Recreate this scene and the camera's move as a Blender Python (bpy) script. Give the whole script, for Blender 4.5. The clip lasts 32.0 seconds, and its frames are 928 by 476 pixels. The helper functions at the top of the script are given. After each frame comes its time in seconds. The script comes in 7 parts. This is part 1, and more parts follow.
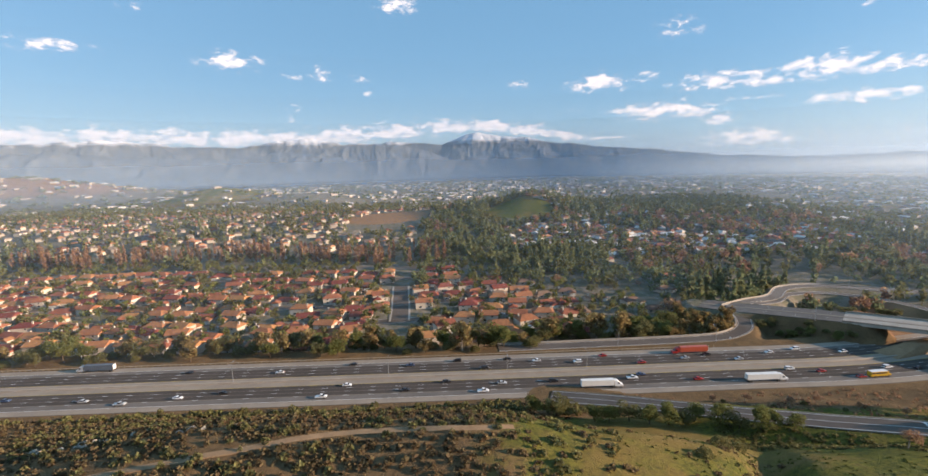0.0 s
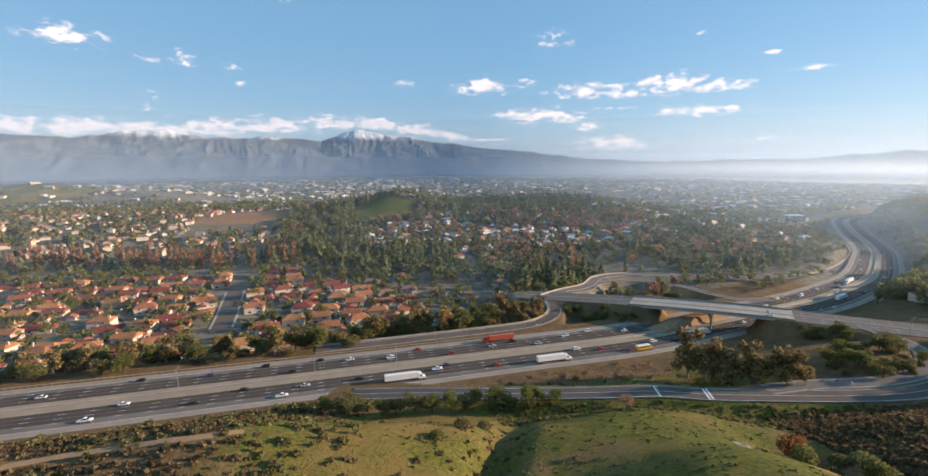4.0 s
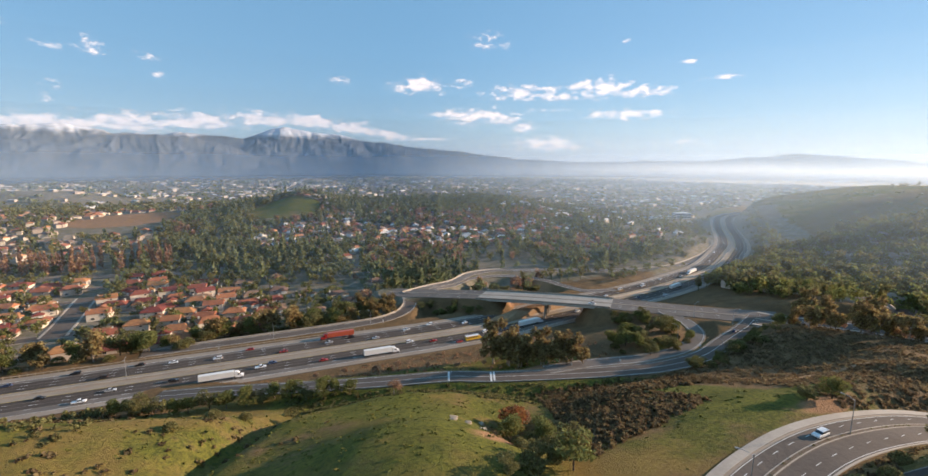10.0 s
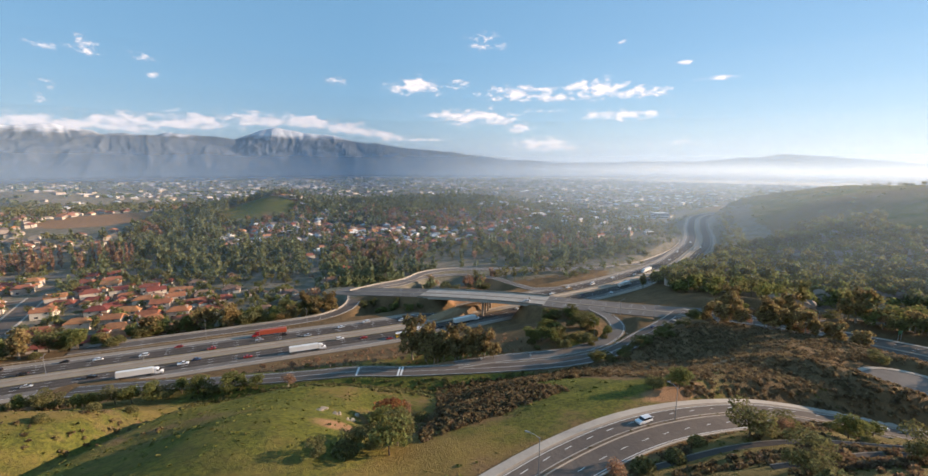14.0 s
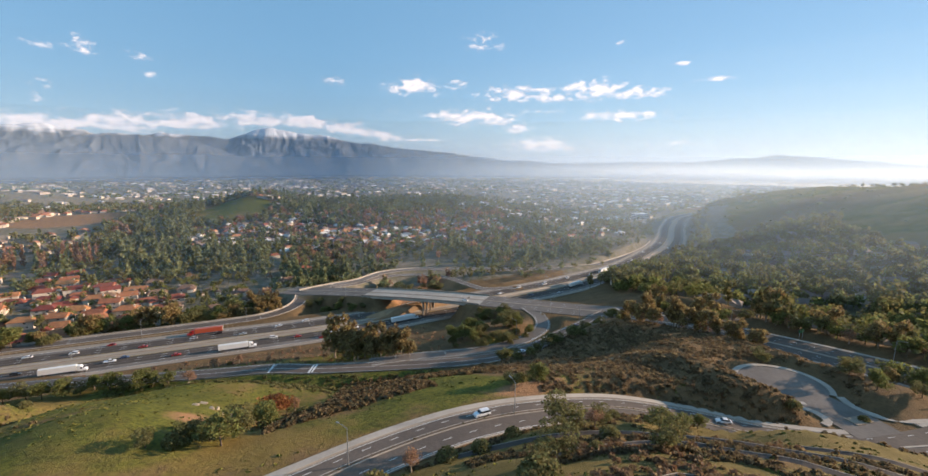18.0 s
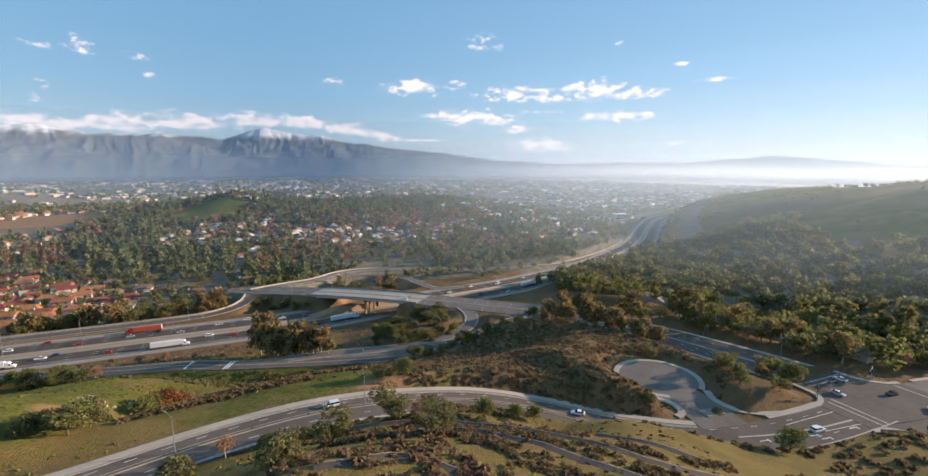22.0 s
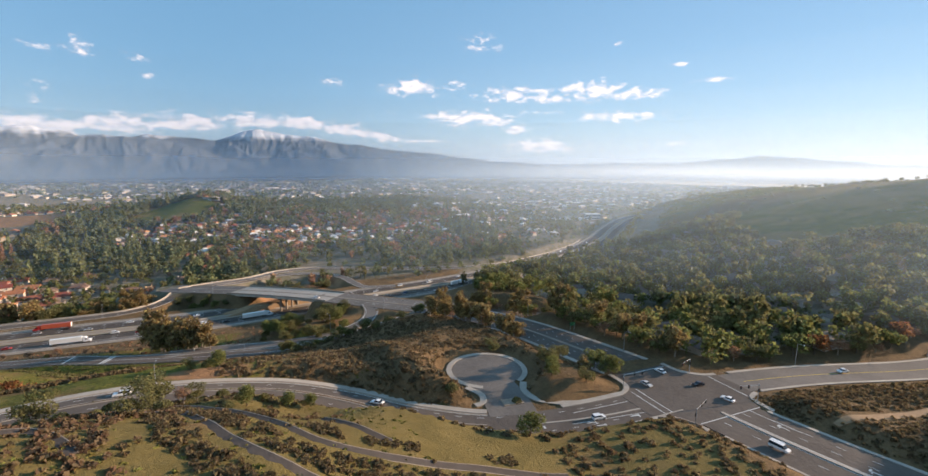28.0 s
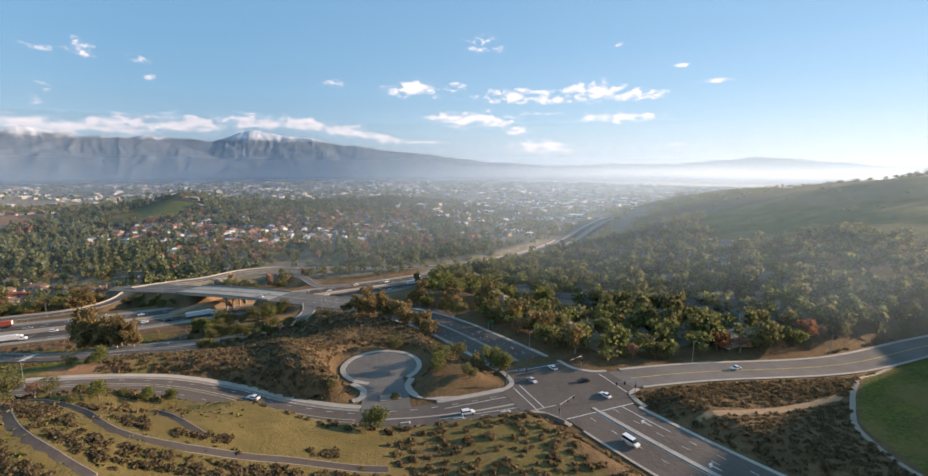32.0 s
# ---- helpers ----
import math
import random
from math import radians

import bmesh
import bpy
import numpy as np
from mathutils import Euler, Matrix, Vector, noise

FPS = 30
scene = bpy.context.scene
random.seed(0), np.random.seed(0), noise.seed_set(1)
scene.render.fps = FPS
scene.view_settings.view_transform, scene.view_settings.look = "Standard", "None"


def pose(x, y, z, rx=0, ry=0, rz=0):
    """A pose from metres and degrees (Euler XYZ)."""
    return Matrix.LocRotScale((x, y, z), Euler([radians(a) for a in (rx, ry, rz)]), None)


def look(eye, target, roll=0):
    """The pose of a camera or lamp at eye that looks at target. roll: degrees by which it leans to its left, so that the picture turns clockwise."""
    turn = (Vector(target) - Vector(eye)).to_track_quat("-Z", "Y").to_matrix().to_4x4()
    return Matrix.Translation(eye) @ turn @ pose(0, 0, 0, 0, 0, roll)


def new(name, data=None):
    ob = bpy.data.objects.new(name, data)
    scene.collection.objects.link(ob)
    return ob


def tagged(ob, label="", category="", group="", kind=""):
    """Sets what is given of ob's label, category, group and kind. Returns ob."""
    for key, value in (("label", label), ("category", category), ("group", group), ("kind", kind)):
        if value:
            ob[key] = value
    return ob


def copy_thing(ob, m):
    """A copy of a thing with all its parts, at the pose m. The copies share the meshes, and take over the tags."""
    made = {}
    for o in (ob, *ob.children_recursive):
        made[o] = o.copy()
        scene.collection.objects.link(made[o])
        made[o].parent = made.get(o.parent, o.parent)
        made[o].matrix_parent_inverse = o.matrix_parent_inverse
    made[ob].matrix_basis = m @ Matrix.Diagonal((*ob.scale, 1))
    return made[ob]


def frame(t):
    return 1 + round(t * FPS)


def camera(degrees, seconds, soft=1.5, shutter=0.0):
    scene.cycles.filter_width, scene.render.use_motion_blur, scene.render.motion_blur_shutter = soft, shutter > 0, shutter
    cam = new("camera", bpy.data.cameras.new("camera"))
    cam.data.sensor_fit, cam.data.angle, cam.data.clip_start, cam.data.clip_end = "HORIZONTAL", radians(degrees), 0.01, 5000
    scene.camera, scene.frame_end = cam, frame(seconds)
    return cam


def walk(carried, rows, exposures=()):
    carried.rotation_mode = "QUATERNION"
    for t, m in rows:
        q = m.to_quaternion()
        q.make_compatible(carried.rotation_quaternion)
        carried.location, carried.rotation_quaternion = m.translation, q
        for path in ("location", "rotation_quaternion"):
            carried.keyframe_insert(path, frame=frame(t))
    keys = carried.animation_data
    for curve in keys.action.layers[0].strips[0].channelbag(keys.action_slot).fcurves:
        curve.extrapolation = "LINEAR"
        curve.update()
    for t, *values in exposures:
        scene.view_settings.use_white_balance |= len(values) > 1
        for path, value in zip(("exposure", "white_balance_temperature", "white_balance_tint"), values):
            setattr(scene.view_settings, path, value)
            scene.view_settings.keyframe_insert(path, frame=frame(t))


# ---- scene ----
cam = camera(90.6, 32.0, 1.5)
# seconds, place, heading, pitch, lean
PATH = [
    (0, 1.43, -1.51, 107.40, -0.12, -9.18, -1.40),
    (0.5, 6.80, -1.31, 106.91, 0.64, -9.18, -1.30),
    (1, 12.18, -1.36, 106.54, 2.70, -9.20, -1.09),
    (1.5, 17.54, -1.75, 106.33, 6.28, -9.25, -0.79),
    (2, 22.87, -2.46, 106.23, 9.13, -9.30, -0.52),
    (2.5, 28.15, -3.47, 106.23, 10.13, -9.36, -0.41),
    (3, 33.38, -4.79, 106.30, 10.87, -9.41, -0.39),
    (3.5, 38.55, -6.39, 106.43, 12.03, -9.44, -0.29),
    (4, 43.64, -8.20, 106.56, 13.84, -9.47, -0.12),
    (4.5, 48.67, -10.21, 106.69, 16.04, -9.49, -0.00),
    (6.5, 68.25, -20.37, 107.36, 20.41, -9.59, 0.18),
    (7, 73.03, -23.01, 107.50, 20.76, -9.57, 0.21),
    (7.5, 77.76, -25.68, 107.62, 20.93, -9.55, 0.24),
    (8, 82.43, -28.38, 107.72, 21.08, -9.54, 0.27),
    (8.5, 87.06, -31.05, 107.84, 21.20, -9.52, 0.28),
    (9, 91.66, -33.67, 107.96, 21.30, -9.52, 0.29),
    (9.5, 96.24, -36.25, 108.07, 21.39, -9.52, 0.31),
    (10, 100.82, -38.80, 108.17, 21.46, -9.51, 0.32),
    (10.5, 105.40, -41.33, 108.26, 21.53, -9.50, 0.34),
    (11, 110.01, -43.86, 108.32, 21.60, -9.49, 0.36),
    (11.5, 114.63, -46.40, 108.30, 21.66, -9.47, 0.37),
    (12, 119.29, -48.95, 108.23, 21.72, -9.46, 0.36),
    (12.5, 123.97, -51.48, 108.11, 21.77, -9.46, 0.35),
    (13, 128.69, -53.99, 107.98, 21.82, -9.45, 0.32),
    (13.5, 133.42, -56.44, 107.86, 21.86, -9.43, 0.30),
    (14, 138.13, -58.91, 107.81, 21.89, -9.43, 0.29),
    (14.5, 142.83, -61.42, 107.84, 21.92, -9.43, 0.29),
    (16.5, 161.37, -71.93, 108.54, 22.01, -9.41, 0.35),
    (17, 166.01, -74.46, 108.69, 22.06, -9.40, 0.37),
    (17.5, 170.65, -76.98, 108.85, 22.11, -9.39, 0.38),
    (18, 175.31, -79.51, 109.01, 22.14, -9.39, 0.40),
    (18.5, 179.97, -82.16, 109.18, 22.16, -9.39, 0.41),
    (19, 184.64, -84.86, 109.34, 22.18, -9.38, 0.42),
    (19.5, 189.33, -87.62, 109.50, 22.20, -9.37, 0.42),
    (20, 194.05, -90.41, 109.64, 22.22, -9.36, 0.42),
    (20.5, 198.78, -93.21, 109.78, 22.23, -9.35, 0.42),
    (21, 203.52, -96.01, 109.90, 22.23, -9.35, 0.41),
    (21.5, 208.28, -98.81, 110.01, 22.24, -9.35, 0.41),
    (22, 213.06, -101.59, 110.10, 22.27, -9.35, 0.40),
    (22.5, 217.82, -104.37, 110.17, 22.29, -9.34, 0.40),
    (23, 222.61, -107.14, 110.21, 22.30, -9.34, 0.40),
    (23.5, 227.41, -109.89, 110.25, 22.31, -9.34, 0.40),
    (24, 232.26, -112.61, 110.27, 22.31, -9.34, 0.40),
    (24.5, 237.16, -115.29, 110.29, 22.32, -9.33, 0.40),
    (25, 242.07, -117.94, 110.32, 22.33, -9.33, 0.40),
    (25.5, 246.97, -120.59, 110.37, 22.34, -9.32, 0.39),
    (27.5, 266.67, -131.10, 110.58, 22.34, -9.30, 0.30),
    (28, 271.62, -133.57, 110.63, 22.32, -9.27, 0.32),
    (28.5, 276.57, -135.97, 110.68, 22.28, -9.25, 0.34),
    (29, 281.51, -138.32, 110.73, 22.26, -9.24, 0.37),
    (29.5, 286.43, -140.62, 110.76, 22.25, -9.23, 0.37),
    (30, 291.34, -142.89, 110.73, 22.24, -9.22, 0.37),
    (30.5, 296.24, -145.12, 110.66, 22.24, -9.21, 0.35),
    (31, 301.16, -147.32, 110.51, 22.22, -9.19, 0.32),
    (31.5, 306.09, -149.52, 110.25, 22.21, -9.17, 0.30),
    (32, 311.00, -151.78, 109.90, 22.20, -9.14, 0.30),
]


def heading(x, y, z, yaw, pitch, roll):
    """A camera pose from its place, its heading clockwise from y, its pitch and its lean."""
    a, b = radians(yaw), radians(pitch)
    return look((x, y, z), (x + math.sin(a) * math.cos(b), y + math.cos(a) * math.cos(b), z + math.sin(b)), roll)


walk(cam, [(t, heading(*row)) for t, *row in PATH], [(0, 1.08, 6860, 20), (32, 1.08, 6860, 20)])

# ---- light ----
SUN_AZ, SUN_EL = 98.0, 13.5      # degrees clockwise from y, degrees above the horizon


def node(nt, kind, inputs=(), **props):
    n = nt.nodes.new(kind)
    for k, v in props.items():
        setattr(n, k, v)
    for k, v in (inputs.items() if isinstance(inputs, dict) else enumerate(inputs)):
        if isinstance(v, bpy.types.NodeSocket):
            nt.links.new(v, n.inputs[k])
        elif v is not None:
            n.inputs[k].default_value = v
    return n


def maths(nt, op, a, b=None, c=None, clamp=False):
    return node(nt, "ShaderNodeMath", [v for v in (a, b, c) if v is not None], operation=op, use_clamp=clamp).outputs[0]


def mixed(nt, fac, a, b):
    n = node(nt, "ShaderNodeMix", data_type="RGBA")
    for sock, v in ((n.inputs[0], fac), (n.inputs[6], a), (n.inputs[7], b)):
        if isinstance(v, bpy.types.NodeSocket):
            nt.links.new(v, sock)
        else:
            sock.default_value = v if isinstance(v, float) else (*v[:3], 1.0)
    return n.outputs[2]


def ramp(nt, fac, lo, hi):
    return node(nt, "ShaderNodeMapRange", [fac, lo, hi, 0.0, 1.0], interpolation_type="SMOOTHSTEP").outputs[0]


def build_world():
    w = bpy.data.worlds.new("sky")
    scene.world = w
    w.use_nodes = True
    nt = w.node_tree
    nt.nodes.clear()
    sky = node(nt, "ShaderNodeTexSky", sky_type="NISHITA", sun_disc=False, sun_elevation=radians(SUN_EL), sun_rotation=radians(-SUN_AZ),
               altitude=300.0, air_density=1.0, dust_density=0.8, ozone_density=2.5)
    co = node(nt, "ShaderNodeTexCoord").outputs["Generated"]
    xyz = node(nt, "ShaderNodeSeparateXYZ", [co])
    x, y, z = xyz.outputs
    az = maths(nt, "MULTIPLY", maths(nt, "ARCTAN2", x, y), 57.2958)
    el = maths(nt, "MULTIPLY", maths(nt, "ARCSINE", z), 57.2958)
    flat = node(nt, "ShaderNodeCombineXYZ", [maths(nt, "MULTIPLY", az, 0.62), maths(nt, "MULTIPLY", el, 1.25), 3.0]).outputs[0]
    puff = node(nt, "ShaderNodeTexNoise", {"Vector": flat, "Scale": 1.25, "Detail": 10.0, "Roughness": 0.62, "Distortion": 0.15}).outputs["Fac"]
    # each cloud: heading, height, half width, half height (degrees), density
    clouds = [(16.3, 8.8, 3.0, 1.0, 1.0), (21.2, 9.1, 2.1, 0.85, 0.43), (28.5, 8.0, 5.2, 0.8, 0.95), (32.5, 7.4, 3.0, 0.4, 0.9), (37.5, 8.3, 3.4, 1.1, 1.05), (42.0, 7.8, 3.6, 0.7, 0.95), (22.8, 5.4, 4.6, 1.0, 1.0), (26.6, 5.0, 2.0, 0.9, 0.95), (28.6, 4.2, 1.5, 0.8, 0.9),
              (31.3, 2.1, 4.8, 0.85, 0.95), (40.7, 5.4, 4.9, 0.65, 0.9), (31.7, 6.0, 4.1, 0.25, 0.50), (24.4, 13.6, 2.4, 1.2, 0.43), (-19.1, 10.1, 1.4, 0.5, 0.47), (-16.3, 10.3, 1.2, 0.9, 0.8), (-12.1, 10.0, 1.6, 0.55, 0.43), (-20.0, 5.4, 0.9, 0.5, 0.54), (-19.2, 6.7, 1.1, 0.5, 0.36),
              (7.1, 9.2, 1.3, 0.5, 0.50), (46.3, 10.6, 1.0, 0.23, 0.8), (49.7, 8.8, 1.6, 0.3, 0.9), (-11.2, 8.4, 0.9, 0.4, 0.36), (13.8, 5.8, 1.2, 0.7, 0.32), (39.7, 13.2, 0.6, 0.4, 0.36), (-7.3, 17.7, 2.1, 1.2, 0.9), (-25.5, 11.3, 2.7, 0.9, 1.0), (-40.2, 11.4, 2.6, 0.65, 0.8), (-33.8, 15.5, 1.2, 0.4, 0.43),
              (36.0, 1.6, 4.0, 0.4, 0.43), (46.0, 2.2, 6.0, 0.4, 0.36), (17.0, 2.6, 3.2, 0.16, 1.0)]
    bank_clouds = [(-48.0, 3.0, 5.0, 1.0, 1.1), (-42.5, 3.2, 4.4, 0.95, 1.1), (-37.0, 3.4, 4.6, 0.9, 1.1), (-31.0, 3.3, 5.0, 0.9, 1.05), (-25.5, 3.2, 5.0, 0.9, 1.1), (-20.0, 3.2, 4.6, 0.9, 1.1), (-14.5, 3.6, 4.8, 0.95, 1.1), (-8.0, 4.0, 5.0, 0.95, 1.1), (-1.5, 4.5, 4.4, 0.85, 1.1), (3.5, 4.4, 3.6, 0.8, 1.15), (7.5, 3.9, 3.0, 0.65, 1.15), (10.8, 3.3, 2.4, 0.5, 1.15), (13.5, 2.8, 2.0, 0.35, 1.1)]
    clouds += bank_clouds
    total = 0.0
    for a, e, wa, we, d in clouds:
        u = maths(nt, "POWER", maths(nt, "ABSOLUTE", maths(nt, "DIVIDE", maths(nt, "SUBTRACT", az, a), wa)), 2.0)
        v = maths(nt, "POWER", maths(nt, "ABSOLUTE", maths(nt, "DIVIDE", maths(nt, "SUBTRACT", el, e), we)), 2.0)
        g = maths(nt, "MULTIPLY", maths(nt, "EXPONENT", maths(nt, "MULTIPLY", maths(nt, "ADD", u, v), -1.0)), d)
        total = maths(nt, "MAXIMUM", total, g)
    cover = ramp(nt, maths(nt, "ADD", maths(nt, "MULTIPLY", total, 0.62), maths(nt, "MULTIPLY", maths(nt, "SUBTRACT", puff, 0.5), 1.9)), 0.14, 0.66)
    cover = maths(nt, "MULTIPLY", cover, ramp(nt, total, 0.02, 0.35))
    shade = ramp(nt, maths(nt, "ADD", puff, maths(nt, "MULTIPLY", total, 0.1)), 0.40, 0.66)
    lit = mixed(nt, shade, (4.6, 5.2, 6.1), (8.1, 7.7, 7.4))
    bank = maths(nt, "MULTIPLY", maths(nt, "SUBTRACT", 1.0, ramp(nt, az, 6.0, 16.0)), maths(nt, "SUBTRACT", 1.0, ramp(nt, el, 5.5, 7.5)))
    lit = mixed(nt, maths(nt, "MULTIPLY", bank, 0.30), lit, (4.8, 5.2, 5.9))
    # pale air low over the far plain, whiter towards the sun
    low = maths(nt, "EXPONENT", maths(nt, "MULTIPLY", maths(nt, "ABSOLUTE", el), -0.30))
    east = ramp(nt, az, -20.0, 70.0)
    haze = maths(nt, "MULTIPLY", low, maths(nt, "ADD", maths(nt, "MULTIPLY", east, 0.08), 0.52))
    tinted = node(nt, "ShaderNodeMix", data_type="RGBA", blend_type="MULTIPLY")
    tinted.inputs[0].default_value = 1.0
    nt.links.new(sky.outputs[0], tinted.inputs[6])
    tinted.inputs[7].default_value = (0.82, 0.98, 1.04, 1.0)
    blue = mixed(nt, 0.6, tinted.outputs[2], (1.25, 3.2, 5.0))
    col = mixed(nt, haze, blue, (6.0, 6.55, 7.0))
    col = mixed(nt, maths(nt, "MULTIPLY", cover, 0.84), col, lit)
    bg = node(nt, "ShaderNodeBackground", [col, 0.078])
    nt.links.new(bg.outputs[0], node(nt, "ShaderNodeOutputWorld").inputs[0])


build_world()
sun = new("sun", bpy.data.lights.new("sun", "SUN"))
sun.data.energy, sun.data.angle, sun.data.color = 5.0, radians(0.6), (1.0, 0.82, 0.60)
_a, _e = radians(SUN_AZ), radians(SUN_EL)
sun.matrix_world = look((math.sin(_a) * 300 * math.cos(_e), math.cos(_a) * 300 * math.cos(_e), 300 * math.sin(_e) + 200), (0, 0, 200))

# ---- materials ----
def material(name, colour, rough=0.8, second=None, scale=1.0, fine=None, bump=0.0, metal=0.0, spread=0.0, spec=0.3, island=False):
    """A surface with two scales of colour variation, fine relief and, by spread, a change from piece to piece."""
    m = bpy.data.materials.new(name)
    m.use_nodes = True
    nt = m.node_tree
    b = nt.nodes["Principled BSDF"]
    co = node(nt, "ShaderNodeTexCoord").outputs["Object"]
    if island is None:
        co = node(nt, "ShaderNodeNewGeometry").outputs["Position"]
    second = second or tuple(c * 0.7 for c in colour)
    n1 = node(nt, "ShaderNodeTexNoise", {"Vector": co, "Scale": scale, "Detail": 4.0, "Roughness": 0.6}).outputs["Fac"]
    n2 = node(nt, "ShaderNodeTexNoise", {"Vector": co, "Scale": fine or scale * 9.0, "Detail": 3.0, "Roughness": 0.7}).outputs["Fac"]
    f = maths(nt, "ADD", maths(nt, "MULTIPLY", ramp(nt, n1, 0.35, 0.65), 0.6), maths(nt, "MULTIPLY", ramp(nt, n2, 0.3, 0.7), 0.4))
    col = mixed(nt, f, colour, second)
    if spread:
        r = node(nt, "ShaderNodeNewGeometry").outputs["Random Per Island"] if island else node(nt, "ShaderNodeObjectInfo").outputs["Random"]
        hs = node(nt, "ShaderNodeHueSaturation", {"Hue": maths(nt, "ADD", 0.5, maths(nt, "MULTIPLY", maths(nt, "SUBTRACT", r, 0.5), spread * 0.12)),
                  "Value": maths(nt, "ADD", 1.0 - spread, maths(nt, "MULTIPLY", r, 2 * spread)), "Saturation": 1.0, "Color": col})
        col = hs.outputs[0]
    nt.links.new(col, b.inputs["Base Color"])
    b.inputs["Roughness"].default_value = rough
    b.inputs["Metallic"].default_value = metal
    b.inputs["Specular IOR Level"].default_value = spec
    if bump:
        bn = node(nt, "ShaderNodeBump", {"Strength": bump, "Distance": 0.3 / max(scale, 0.05), "Height": n2})
        nt.links.new(bn.outputs[0], b.inputs["Normal"])
    return m


ASPHALT = material("asphalt", (0.150, 0.123, 0.104), 0.85, (0.108, 0.090, 0.078), 0.05, 0.6, 0.1, island=None, spec=0.1)
ASPHALT_DARK = material("asphalt_lanes", (0.100, 0.083, 0.073), 0.95, (0.072, 0.061, 0.054), 0.03, 0.4, 0.1, island=None, spec=0.1)
ASPHALT_OLD = material("asphalt_worn", (0.20, 0.175, 0.155), 0.85, (0.14, 0.125, 0.112), 0.06, 0.7, 0.1, island=None, spec=0.1)
CONCRETE = material("concrete", (0.33, 0.27, 0.21), 0.85, (0.25, 0.205, 0.165), 0.08, 0.9, 0.1, island=None)
CONCRETE_PALE = material("concrete_pale", (0.44, 0.385, 0.325), 0.85, (0.33, 0.29, 0.245), 0.1, 1.2, 0.1, island=None)
CONCRETE_LANE = material("concrete_lane", (0.215, 0.176, 0.142), 0.85, (0.155, 0.13, 0.105), 0.06, 0.7, 0.1, island=None)
PAINT_WHITE = material("road_paint", (0.72, 0.72, 0.70), 0.7, (0.5, 0.5, 0.48), 0.5, island=None)
PAINT_YELLOW = material("road_paint_yellow", (0.62, 0.44, 0.08), 0.7, None, 0.5, island=None)
STEEL = material("galvanised_steel", (0.42, 0.43, 0.44), 0.45, (0.34, 0.35, 0.36), 2.0, metal=0.7)
BARK = material("bark", (0.16, 0.115, 0.08), 0.9, (0.09, 0.065, 0.045), 1.5, 9.0, 0.3)
BARK_PALE = material("bark_pale", (0.36, 0.29, 0.22), 0.9, (0.22, 0.17, 0.13), 1.5, 9.0, 0.3)


def foliage(name, colour, second, spread=0.35, scale=0.15):
    m = material(name, colour, 0.75, second, scale, 1.3, 0.0, spread=spread, island=True, spec=0.15)
    nt = m.node_tree
    b = nt.nodes["Principled BSDF"]
    out = next(n for n in nt.nodes if n.type == "OUTPUT_MATERIAL")
    tr = node(nt, "ShaderNodeBsdfTranslucent", [b.inputs["Base Color"].links[0].from_socket])
    mx = node(nt, "ShaderNodeMixShader", [0.42, b.outputs[0], tr.outputs[0]])
    nt.links.new(mx.outputs[0], out.inputs[0])
    return m


LEAF_OLIVE = foliage("olive_leaves", (0.215, 0.195, 0.080), (0.122, 0.117, 0.052))
LEAF_GREEN = foliage("green_leaves", (0.230, 0.232, 0.074), (0.130, 0.138, 0.050))
LEAF_PINE = foliage("pine_needles", (0.250, 0.258, 0.118), (0.140, 0.158, 0.084))
LEAF_RUST = foliage("rusty_leaves", (0.34, 0.14, 0.055), (0.20, 0.09, 0.045))
LEAF_TWIG = foliage("bare_twigs", (0.40, 0.23, 0.14), (0.27, 0.165, 0.11))
LEAF_BRUSH = foliage("sage_brush", (0.215, 0.150, 0.080), (0.125, 0.092, 0.052))
LEAF_GOLD = foliage("golden_leaves", (0.33, 0.235, 0.105), (0.21, 0.155, 0.072))

# ---- the land ----
def sstep(a, b, v):
    t = np.clip((v - a) / (b - a), 0.0, 1.0)
    return t * t * (3 - 2 * t)


def curve_points(pts, step=4.0):
    """A smooth line through pts (any number of columns), sampled about every step metres."""
    p = np.array(pts, float)
    q = np.vstack([2 * p[0] - p[1], p, 2 * p[-1] - p[-2]])
    out = []
    for i in range(1, len(q) - 2):
        n = max(2, int(np.linalg.norm(q[i + 1][:2] - q[i][:2]) / step))
        t = np.linspace(0, 1, n, endpoint=False)[:, None]
        a, b, c, d = q[i - 1], q[i], q[i + 1], q[i + 2]
        out.append(0.5 * (2 * b + (c - a) * t + (2 * a - 5 * b + 4 * c - d) * t ** 2 + (3 * b - a - 3 * c + d) * t ** 3))
    return np.vstack(out + [p[-1:]])


# centre lines: x, y, height
FREEWAY = curve_points([(-900, 196, -3), (-500, 208, -2.5), (-240, 217, -2), (0, 224, -2), (130, 228, -2), (210, 232, -2.5), (280, 244.5, -3), (360, 261.5, -4.2),
                        (420, 278, -6), (480, 301, -8), (540, 326.5, -10), (600, 362, -12), (660, 402, -13.5), (720, 443, -15), (798, 508, -16.5), (878, 583, -17), (958, 653, -17.5), (1038, 718, -18.5), (1150, 780, -20), (1500, 900, -26)], 6)
NEAR_ROAD = curve_points([(10, -190, 44), (32, -120, 43), (58, -72, 42), (88, -36, 41.2), (118, -13, 40.8), (148, 1.5, 40.5), (172.5, 9.3, 40.3), (197.5, 17, 40.1), (221, 21, 39.8), (245, 21.6, 38), (268, 20, 34.6), (289, 12.8, 31), (304, 3, 29), (326, -10, 27.9), (340, -14.8, 27.8), (352, -17.6, 27.8), (368, -19.3, 27.9), (384, -19.7, 28), (396, -19.7, 28)], 3)
